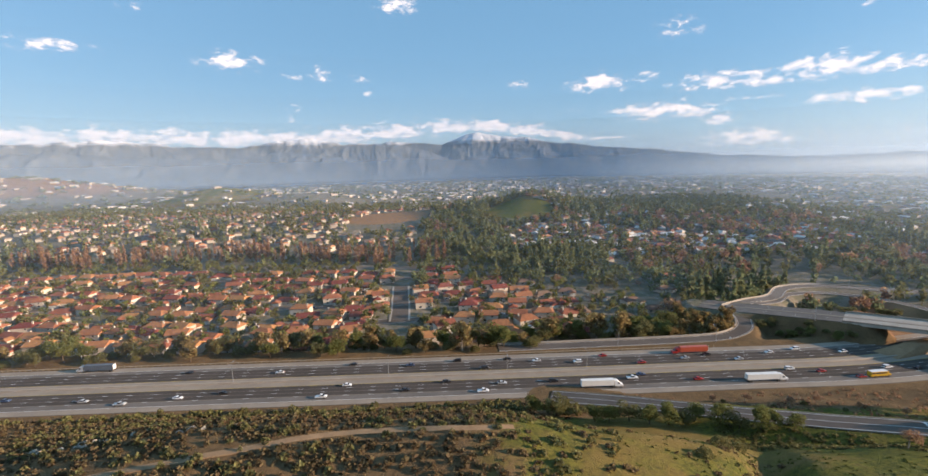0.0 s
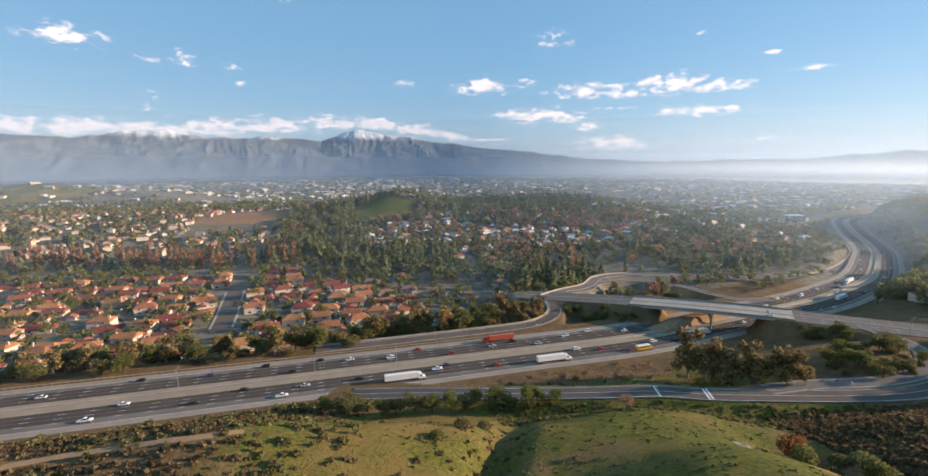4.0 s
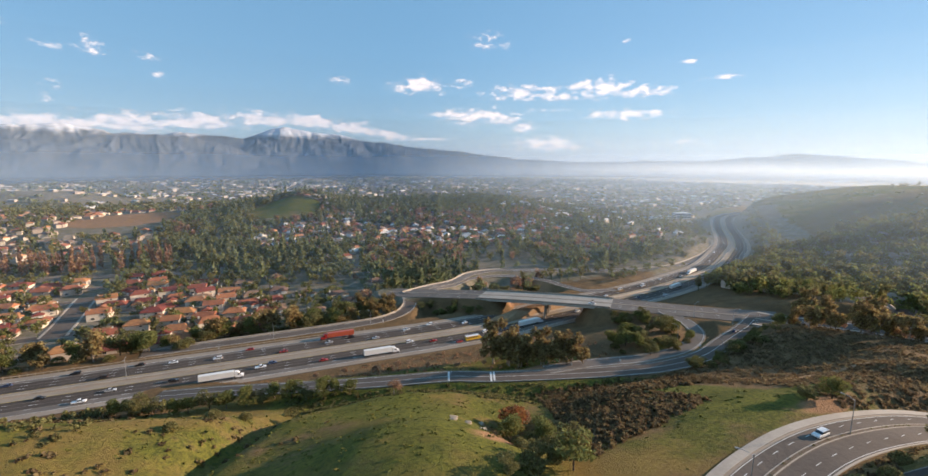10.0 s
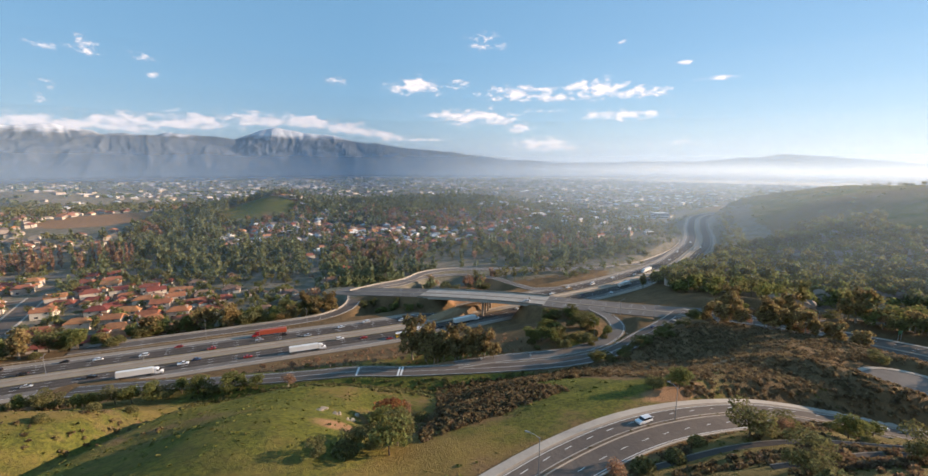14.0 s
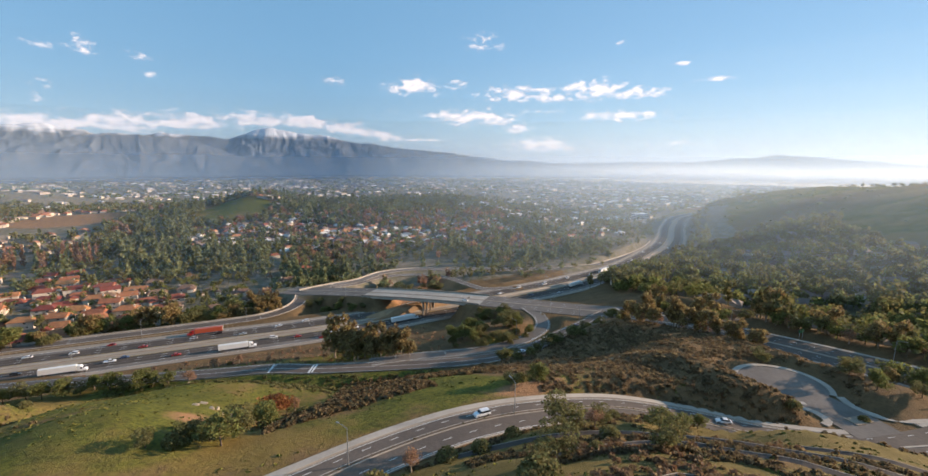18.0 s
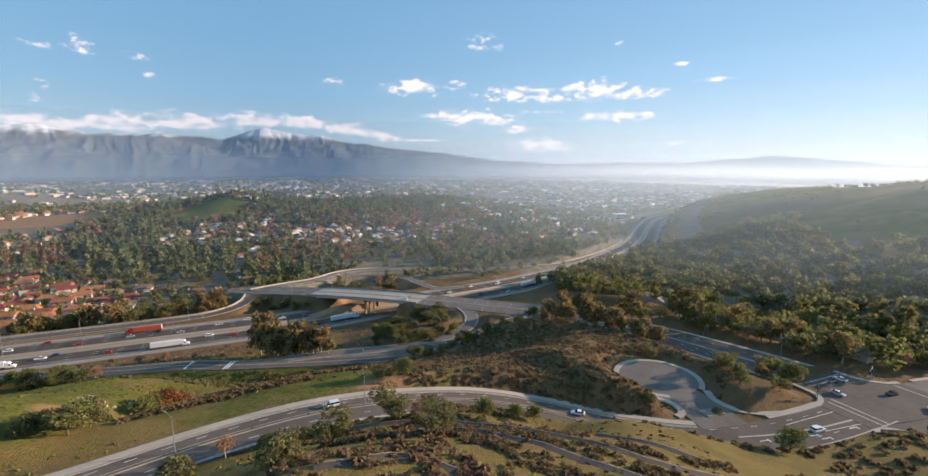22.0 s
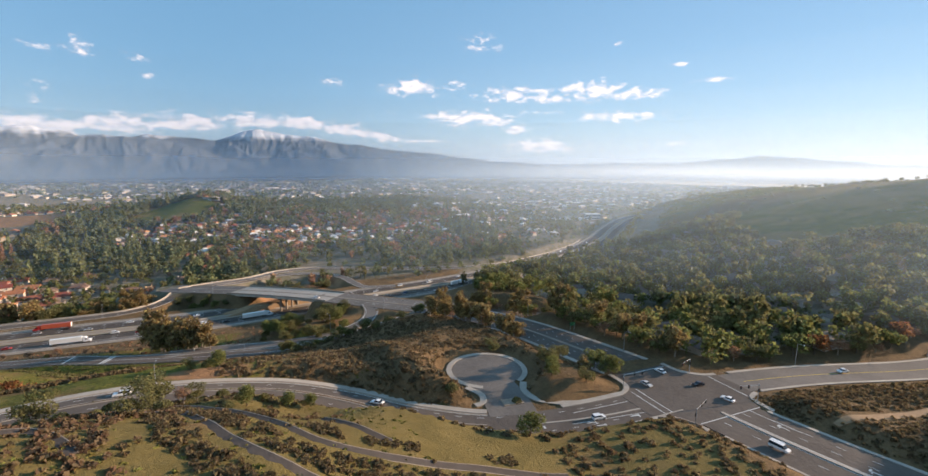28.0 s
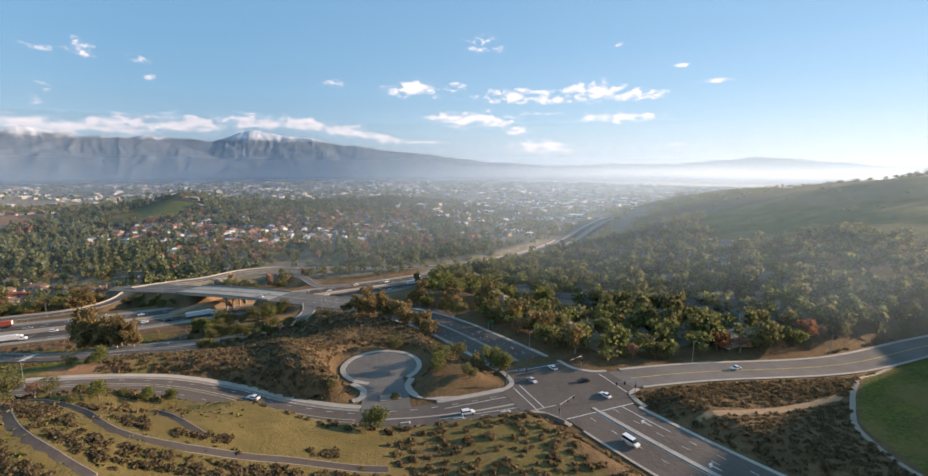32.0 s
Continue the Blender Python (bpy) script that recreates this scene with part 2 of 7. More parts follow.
CROSS_ROAD = curve_points([(405, -22, 28), (404, 0, 27.3), (399.5, 30, 25.5), (393, 75, 21.5), (384, 108, 18), (370, 133, 15.3), (363, 145, 15)], 4)
SOUTH_ROAD = curve_points([(405.5, -26, 28), (409.8, -50, 28), (416, -76, 28), (426, -112, 28.5), (440, -160, 30)], 4)
EAST_ROAD = curve_points([(418, -19, 28), (440, -21.5, 27.8), (470, -26, 26.8), (516, -37, 25.5), (548, -41, 25), (600, -42, 25), (680, -50, 27)], 4)
DECK = curve_points([(180, 333, -1), (195, 318.5, 0.5), (206, 308, 2), (228, 287, 4.8), (250, 266, 7.3), (290, 228, 10.4), (330, 189, 11.8), (360, 160, 13), (380, 141, 14.6)], 4)
EAST_STREET = curve_points([(376, 142, 15), (410, 114, 15.5), (450, 92, 15), (500, 84, 14)], 4)
ON_RAMP = curve_points([(40, 200, -1.5), (70, 188, 1.5), (104, 172, 5), (140, 159, 7.5), (168, 150.5, 9), (186, 142.5, 9.4), (215, 134, 9.4), (240, 127.5, 9.4), (265, 122.5, 9.7), (285, 121.5, 10.3), (302, 124, 11), (320, 129.5, 12.5), (345, 137, 14.3), (368, 147, 15)], 4)
LOOP_RAMP = curve_points([(214, 139.5, 9.4), (238, 138, 9.5), (268, 132.5, 10), (295, 134, 10.5), (317, 145.5, 11.2), (326.5, 162, 11.8), (328, 182, 12)], 4)
OFF_RAMP = curve_points([(20, 259, -2), (80, 262, -2), (130, 265, -2), (160, 269, -2), (178, 279, -1.4), (187, 293, -0.6), (190, 307, 0.4)], 4)
NORTH_RAMP = curve_points([(191, 318, 0.6), (214, 333, -0.6), (243.7, 348.3, -2), (272.6, 377.5, -3.8), (310, 387.8, -5.5), (349, 379, -7), (389, 371, -8.5), (429, 363.3, -10), (480, 357.8, -11.5), (531.4, 365, -12.7), (582, 386.3, -13.8), (643, 418, -14.8), (703, 457.7, -15.5), (745, 493, -15.9)], 4)
NORTH_LOOP = curve_points([(216, 328, -0.4), (237, 337, -2), (263, 360, -4), (301, 364, -5), (328, 340, -5), (337, 308, -4.5), (345, 286, -4), (372, 281, -4.2)], 4)
NECK = curve_points([(344, 16, 28), (343, 2, 28), (341, -9, 27.8)], 2)
def beside(line, off):
    """A line shifted off metres to the left."""
    d = np.gradient(line[:, :2], axis=0)
    d /= np.linalg.norm(d, axis=1)[:, None]
    out = line.copy()
    out[:, :2] += np.stack([-d[:, 1], d[:, 0]], 1) * np.broadcast_to(off, len(line))[:, None]
    return out


NEAR_MID = beside(NEAR_ROAD, 4.45 * (1 - sstep(262, 325, NEAR_ROAD[:, 0])))
# line, half width, slope width beside it
CORRIDORS = [(FREEWAY, 27.0, 14.0), (NEAR_MID, 9.0, 6.0), (NEAR_ROAD[NEAR_ROAD[:, 0] > 318], 10.5, 7.0), (CROSS_ROAD, 15.0, 14.0), (SOUTH_ROAD, 15.0, 14.0), (EAST_ROAD, 9.5, 14.0), (EAST_STREET, 9.0, 10.0), (NECK, 10.5, 6.0),
             (ON_RAMP, 6.5, 10.0), (LOOP_RAMP, 5.0, 8.0), (OFF_RAMP, 6.0, 8.0), (NORTH_RAMP, 6.0, 8.0), (NORTH_LOOP, 5.0, 7.0), (DECK[DECK[:, 0] < 244], 12.5, 9.0), (DECK[DECK[:, 0] > 306], 14.5, 10.0)]
CUL = (347.0, 25.0, 28.0)
JUNCTION = (408.0, -20.0, 28.0)


def line_near(line, x, y):
    """Distance to a line and its height there, for arrays of places."""
    best = np.full(x.shape, 1e9)
    height = np.zeros(x.shape)
    for a, b in zip(line[:-1], line[1:]):
        d = b - a
        t = np.clip(((x - a[0]) * d[0] + (y - a[1]) * d[1]) / max(d[0] ** 2 + d[1] ** 2, 1e-9), 0, 1)
        r = np.hypot(x - a[0] - t * d[0], y - a[1] - t * d[1])
        k = r < best
        best[k] = r[k]
        height[k] = (a[2] + t * d[2])[k]
    return best, height


def waves(x, y, size, seed, octaves=4):
    """Smooth value noise in -1..1 for arrays of places."""
    total, amp, norm = np.zeros(np.shape(x)), 1.0, 0.0
    for o in range(octaves):
        s = size / 2 ** o
        u, v = np.asarray(x) / s + 31.7 * seed + 7.3 * o, np.asarray(y) / s - 17.1 * seed + 3.9 * o
        i, j = np.floor(u), np.floor(v)
        f, g = u - i, v - j
        f, g = f * f * (3 - 2 * f), g * g * (3 - 2 * g)

        def at(a, b):
            h = np.sin(a * 127.1 + b * 311.7 + seed * 74.7) * 43758.5453
            return 2 * (h - np.floor(h)) - 1
        total += amp * ((at(i, j) * (1 - f) + at(i + 1, j) * f) * (1 - g) + (at(i, j + 1) * (1 - f) + at(i + 1, j + 1) * f) * g)
        norm += amp
        amp *= 0.5
    return total / norm


# each hill: x, y, height, half length, half width, turn (degrees)
HILLS = [(-50, 120, 17.5, 115, 36, 0), (8, 112, 4, 30, 40, 0), (50, 118, 4.5, 34, 26, 20), (128, 70, 8.5, 30, 34, 0), (82, 108, -7, 6.5, 40, -30), (192, 98, -6, 18, 28, -20), (167, 78, -9, 13, 26, -10), (277, -8, -6, 16, 18, 0), (170, 140, -5, 60, 9, -16), (315, 32, 5, 26, 9, -72), (300, 84, -7, 50, 22, 0), (238, 117, -9, 52, 19, 0), (138, 128, 3, 24, 14, 0), (336, 66, 3, 22, 14, 0),
         (218, -40, 10, 34, 30, 0), (135, 920, 26, 70, 115, 0), (230, 980, 12, 120, 90, 0), (-20, 930, 8, 120, 120, 0), (-2150, 2150, 125, 700, 350, 0), (-930, 1750, 64, 190, 160, 0),
         # the last hill (775, -135) is out of view, added to shade the meadow
         (-560, 1700, 42, 220, 150, 0), (360, 760, 6, 200, 100, 0), (775, -135, 85, 95, 70, 0)]


def land(x, y, roads=True):
    x, y = np.asarray(x, float), np.asarray(y, float)
    fy = np.interp(x, FREEWAY[:, 0], FREEWAY[:, 1])
    ye = np.where(x > 200, y - fy + 229, y)
    north = np.interp(ye, [195, 262, 275, 330, 450, 600, 750, 950, 1250, 1700, 2400], [-2, -2, -8, -12, -11, -8, 4, 8, -10, -28, -32])
    ys = y + (ye - y) * sstep(60, 140, y)
    south = np.interp(ys, [-900, -200, -60, -35, -20, -10, 0, 20, 35, 48, 67, 85, 100, 115, 135, 150, 172, 195], [66, 62, 58, 55, 52, 48, 44, 40.3, 39.5, 37.5, 31.5, 25, 21.5, 17.5, 13, 9, 4, -2])
    south = south - sstep(15, 55, x) * (1 - sstep(245, 280, x)) * np.interp(ys, [118, 138, 152, 172, 190], [0, 4, 5, 2.5, 0])
    south = np.where(south > 28, 28 + (south - 28) * (1 - 0.72 * sstep(255, 345, x)), south)
    south_e = np.interp(y, [-900, -150, -60, 0, 60, 120, 240, 400], [60, 36, 27, 22, 15, 10, 6, -6])
    k = sstep(395, 480, x)
    z = np.where(ye > 195, north, south * (1 - k) + south_e * k)
    z = np.where((x > 500) & (ye > 195), np.minimum(z, np.interp(x, [560, 700, 870, 1500], [60, -12, -27, -30])), z)
    for hx, hy, h, a, b, turn in HILLS:
        c, s = math.cos(radians(turn)), math.sin(radians(turn))
        u, v = ((x - hx) * c + (y - hy) * s) / a, (-(x - hx) * s + (y - hy) * c) / b
        z = z + h * np.exp(-(u * u + v * v))
    # the long hill east of the valley
    along = (x - 988) * 0.64 + (y - 132) * 0.77
    d = (x - 988) * 0.77 - (y - 132) * 0.64
    # the crest's south end is out of view, its height set for the shade it casts
    crest = np.interp(along, [-1500, -300, -110, -20, 150, 330, 616, 760, 900], [66, 70, 80, 100, 90, 72, 58, 30, -25]) + 4 * waves(x, y, 150, 8)
    up = sstep(-410 - 40 * waves(x, y, 220, 12), 20, d) * sstep(-560, -220, along)
    z = np.where(d > -470, z * (1 - up) + np.maximum(crest - 0.02 * np.maximum(d, 0), z) * up, z)
    near = (np.abs(x) < 900) & (y < 700)
    z = z + np.where(near, waves(x, y, 40, 3) * 1.6 * sstep(-50, 0, 195 - ye), 0) + waves(x, y, 420, 5) * 5 * sstep(900, 1900, np.hypot(x, y))
    if roads:
        for line, half, slope in CORRIDORS:
            r, h = line_near(line, x, y)
            t = sstep(half, half + slope, r)
            z = (h - 0.25) * (1 - t) + z * t
        # shallow gullies on the inner side of the near road
        r = line_near(NEAR_ROAD, x, y)[0]
        inner = (y < np.interp(x, NEAR_ROAD[:, 0], NEAR_ROAD[:, 1])) * sstep(120, 170, x) * (1 - sstep(300, 335, x)) * sstep(10.3, 18, r)
        z = z + inner * 1.1 * waves(x + 0.5 * y, y, 16, 47, 3)
        r = np.hypot(x - CUL[0], y - CUL[1])
        t = sstep(18.0, 26, r)
        z = (CUL[2] - 0.25) * (1 - t) + z * t
        t = sstep(25.0, 36.0, np.hypot(x - JUNCTION[0], y - JUNCTION[1]))
        z = (JUNCTION[2] - 0.25) * (1 - t) + z * t
    return z


def mesh_object(name, verts, faces, mats=(), smooth=False, index=None):
    me = bpy.data.meshes.new(name)
    me.from_pydata(verts, [], faces)
    for m in mats if isinstance(mats, (list, tuple)) else [mats]:
        me.materials.append(m)
    if index is not None:
        me.polygons.foreach_set("material_index", np.asarray(index, np.int32))
    if smooth:
        me.polygons.foreach_set("use_smooth", np.ones(len(me.polygons), bool))
    me.update()
    return new(name, me)


def stretched(lo, hi, core_lo, core_hi, fine, growth):
    mid = list(np.arange(core_lo, core_hi + fine, fine))
    s, v = fine, core_hi
    while v < hi:
        s *= growth
        v += s
        mid.append(min(v, hi))
    s, v, left = fine, core_lo, []
    while v > lo:
        s *= growth
        v -= s
        left.append(max(v, lo))
    return np.array(left[::-1] + mid)


def grid_faces(nx, ny):
    i, j = np.meshgrid(np.arange(nx - 1), np.arange(ny - 1))
    a = (j * nx + i).ravel()
    return np.stack([a, a + 1, a + nx + 1, a + nx], 1)


def ground_material():
    m = bpy.data.materials.new("ground_cover")
    m.use_nodes = True
    nt = m.node_tree
    b = nt.nodes["Principled BSDF"]
    b.inputs["Roughness"].default_value = 0.95
    b.inputs["Specular IOR Level"].default_value = 0.1
    pos = node(nt, "ShaderNodeNewGeometry").outputs["Position"]
    cov = node(nt, "ShaderNodeVertexColor", layer_name="cover")
    straw = cov.outputs[1]
    r, g, bl = node(nt, "ShaderNodeSeparateColor", [cov.outputs[0]]).outputs

    def n(scale, detail=5.0, rough=0.65):
        return node(nt, "ShaderNodeTexNoise", {"Vector": pos, "Scale": scale, "Detail": detail, "Roughness": rough}).outputs["Fac"]
    big, mid, small = n(0.02), n(0.11), n(0.8, 6.0, 0.75)
    dry = mixed(nt, ramp(nt, mid, 0.35, 0.65), (0.205, 0.128, 0.064), (0.140, 0.090, 0.048))
    dry = mixed(nt, ramp(nt, small, 0.45, 0.75), dry, (0.095, 0.068, 0.038))
    green = mixed(nt, ramp(nt, mid, 0.3, 0.7), (0.178, 0.172, 0.032), (0.115, 0.114, 0.026))
    green = mixed(nt, maths(nt, "MULTIPLY", ramp(nt, small, 0.42, 0.62), 0.8), green, (0.050, 0.062, 0.020))
    green = mixed(nt, maths(nt, "MULTIPLY", ramp(nt, big, 0.44, 0.62), 0.6), green, (0.27, 0.165, 0.062))
    gold = mixed(nt, ramp(nt, mid, 0.3, 0.7), (0.205, 0.150, 0.055), (0.140, 0.108, 0.038))
    gold = mixed(nt, maths(nt, "MULTIPLY", ramp(nt, small, 0.45, 0.7), 0.7), gold, (0.15, 0.12, 0.05))
    dirt = mixed(nt, ramp(nt, mid, 0.3, 0.7), (0.36, 0.20, 0.105), (0.26, 0.15, 0.085))
    town = mixed(nt, ramp(nt, mid, 0.42, 0.6), (0.150, 0.138, 0.092), (0.225, 0.190, 0.148))

    def edge(w):
        return ramp(nt, maths(nt, "ADD", w, maths(nt, "MULTIPLY", maths(nt, "SUBTRACT", mid, 0.5), 0.9)), 0.35, 0.65)
    col = mixed(nt, edge(r), dry, green)
    col = mixed(nt, edge(straw), col, gold)
    col = mixed(nt, edge(g), col, dirt)
    col = mixed(nt, edge(bl), col, town)
    nt.links.new(col, b.inputs["Base Color"])
    bump = node(nt, "ShaderNodeBump", {"Strength": 0.8, "Distance": 0.9, "Height": small})
    nt.links.new(bump.outputs[0], b.inputs["Normal"])
    return m


def build_ground():
    global GX, GY, GZ
    gx = stretched(-5200, 5600, -330, 620, 3.0, 1.045)
    gy = stretched(-1500, 5200, -110, 330, 3.0, 1.035)
    x, y = np.meshgrid(gx, gy)
    z = land(x, y)
    GX, GY, GZ = gx, gy, z
    ob = mesh_object("ground", np.stack([x.ravel(), y.ravel(), z.ravel()], 1).tolist(), grid_faces(len(gx), len(gy)).tolist(), ground_material(), True)
    fy = np.interp(x, FREEWAY[:, 0], FREEWAY[:, 1])
    ye = np.where(x > 200, y - fy + 229, y)
    w = waves(x, y, 60, 9)
    grass = sstep(-25, 35, x) * (1 - sstep(170, 190, ye)) * (1 - sstep(236, 258, x) * sstep(50, 56, y)) * (0.66 + 0.34 * sstep(22, 40, y)) * (0.75 + 0.5 * w)
    grass = grass * (1 - 0.9 * np.exp(-((x - 188) / 20) ** 2 - ((y - 64) / 17) ** 2)) * (1 - sstep(300, 360, x) * 0.9) * (1 - 0.95 * np.exp(-((x - 303) / 40) ** 2 - ((y - 38) / 28) ** 2))
    grass = np.maximum(grass, 0.9 * np.exp(-((x - 185) / 30) ** 2 - ((y - 172) / 9) ** 2))
    grass = np.maximum(grass, 0.8 * np.exp(-((x - 290) / 30) ** 2 - ((y - 135) / 12) ** 2))
    grass = np.maximum(grass, sstep(1.0, 0.5, np.hypot((x - 105) / 90, (y - 850) / 115)) * (1 - sstep(150, 195, x)))
    grass = np.maximum(grass, sstep(690, 760, x - 0.4 * (y - 250)) * (y < 900) * (x < 2600) * (0.55 + 0.35 * waves(x, y, 160, 14)))
    grass = np.maximum(grass, sstep(1.0, 0.6, np.hypot((x + 930) / 300, (y - 1750) / 260)) * 0.9)
    dirt = 1.2 * np.exp(-((y - 274 - 0.03 * x) / 8) ** 2) * sstep(-20, 40, x) * (1 - sstep(160, 185, x)) + 0.9 * np.exp(-((x - 262) / 22) ** 2 - ((y - 268) / 9) ** 2)
    dirt += 0.9 * np.exp(-((x - 246) / 20) ** 2 - ((y - 38.5) / 4.5) ** 2) + 0.75 * np.exp(-((x - 310) / 50) ** 2 - ((y - 330) / 26) ** 2) + 1.1 * np.exp(-((x + 2100) / 700) ** 2 - ((y - 2100) / 350) ** 2)
    dirt += 0.9 * np.exp(-((x - 345) / 12) ** 2 - ((y - 122) / 8) ** 2) + np.exp(-(np.hypot(x + 150, y - 880) / 90) ** 6) * 0.9 + 0.8 * np.exp(-((x - 205) / 40) ** 2 - ((y - 143) / 5) ** 2)
    dirt += 0.75 * np.exp(-((x - 150) / 11) ** 2 - ((y - 62) / 9) ** 2)
    town = sstep(280, 320, ye) * (1 - sstep(1.1, 0.7, np.hypot((x - 120) / 110, (y - 900) / 130))) * (1 - np.clip(dirt, 0, 1)) * (1 - sstep(1.1, 0.7, np.hypot((x + 930) / 300, (y - 1750) / 260)))
    town = np.maximum(town * (1 - sstep(660, 760, x - 0.5 * (y - 250)) * (y < 800)), 0.9 * sstep(440, 480, x) * (1 - sstep(600, 680, x)) * (ye < 180) * (y > 0))
    straw = sstep(0, -8, y - np.interp(x, NEAR_ROAD[:, 0], NEAR_ROAD[:, 1])) * sstep(110, 180, x) * (1 - sstep(372, 392, x)) * (0.78 + 0.5 * waves(x, y, 30, 41))
    town = np.maximum(town, 0.9 * sstep(430, 480, x) * (np.abs(y - fy) < 120) * (x < 1100))
    lawn = sstep(0, 5, x - np.interp(y, [-130, -100, -78, -67, -56, -50], [456, 458, 471, 489, 516, 545])) * (y < -49) * (x < 700)
    grass = np.maximum(grass * (1 - 0.5 * straw), lawn)
    town = town * (1 - lawn)
    cover = np.clip(np.stack([grass, dirt, town, straw], -1).reshape(-1, 4), 0, 1)
    at = ob.data.color_attributes.new("cover", "FLOAT_COLOR", "POINT")
    at.data.foreach_set("color", cover.astype(np.float32).ravel())
    tagged(ob, "rolling winter hills and valley floor with green grass and dry brush", "ground", kind="structure")
    return ob


ground = build_ground()


def surface(x, y):
    """The height of the ground mesh, for arrays of places."""
    x, y = np.asarray(x, float), np.asarray(y, float)
    i = np.clip(np.searchsorted(GX, x) - 1, 0, len(GX) - 2)
    j = np.clip(np.searchsorted(GY, y) - 1, 0, len(GY) - 2)
    f, g = (x - GX[i]) / (GX[i + 1] - GX[i]), (y - GY[j]) / (GY[j + 1] - GY[j])
    return (GZ[j, i] * (1 - f) + GZ[j, i + 1] * f) * (1 - g) + (GZ[j + 1, i] * (1 - f) + GZ[j + 1, i + 1] * f) * g



def strip(name, line, lo, hi, mat, lift=0.0, label="", depth=0.25, parent=None, end=(None, None)):
    """A paved band along a line, from lo to hi metres to its left, with thickness."""
    p = line[slice(*end)]
    d = np.gradient(p[:, :2], axis=0)
    d /= np.linalg.norm(d, axis=1)[:, None]
    nrm = np.stack([-d[:, 1], d[:, 0]], 1)
    lo, hi = np.broadcast_to(lo, len(p))[:, None], np.broadcast_to(hi, len(p))[:, None]
    a, b = p[:, :2] + nrm * lo, p[:, :2] + nrm * hi
    z = p[:, 2:3] + lift
    v = np.concatenate([np.hstack([a, z]), np.hstack([b, z]), np.hstack([a, z - depth]), np.hstack([b, z - depth])])
    n = len(p)
    i = np.arange(n - 1)
    f = np.concatenate([np.stack([i + n, i, i + 1, i + n + 1], 1), np.stack([i, i + 2 * n, i + 2 * n + 1, i + 1], 1), np.stack([i + n + 1, i + 3 * n + 1, i + 3 * n, i + n], 1)])
    ends = [[0, n, 3 * n, 2 * n], [n - 1, 3 * n - 1, 4 * n - 1, 2 * n - 1]]
    ob = mesh_object(name, v.tolist(), f.tolist() + ends, mat)
    if parent:
        ob.parent = parent
        if label:
            tagged(ob, label)
    else:
        tagged(ob, label, "road", kind="structure")
    return ob


def mountain_material():
    m = bpy.data.materials.new("mountain_slopes")
    m.use_nodes = True
    nt = m.node_tree
    b = nt.nodes["Principled BSDF"]
    b.inputs["Roughness"].default_value = 1.0
    b.inputs["Specular IOR Level"].default_value = 0.0
    geo = node(nt, "ShaderNodeNewGeometry")
    z = node(nt, "ShaderNodeSeparateXYZ", [geo.outputs["Position"]]).outputs[2]
    n1 = node(nt, "ShaderNodeTexNoise", {"Vector": geo.outputs["Position"], "Scale": 0.012, "Detail": 8.0, "Roughness": 0.7}).outputs["Fac"]
    # rock tinted blue-grey: part of the distance haze is in its colour
    hazed_rock = mixed(nt, ramp(nt, n1, 0.3, 0.7), (0.082, 0.098, 0.115), (0.150, 0.160, 0.168))
    snow = ramp(nt, maths(nt, "ADD", z, maths(nt, "MULTIPLY", maths(nt, "SUBTRACT", n1, 0.5), 170.0)), 298.0, 360.0)
    nt.links.new(mixed(nt, snow, hazed_rock, (0.58, 0.61, 0.66)), b.inputs["Base Color"])
    return m


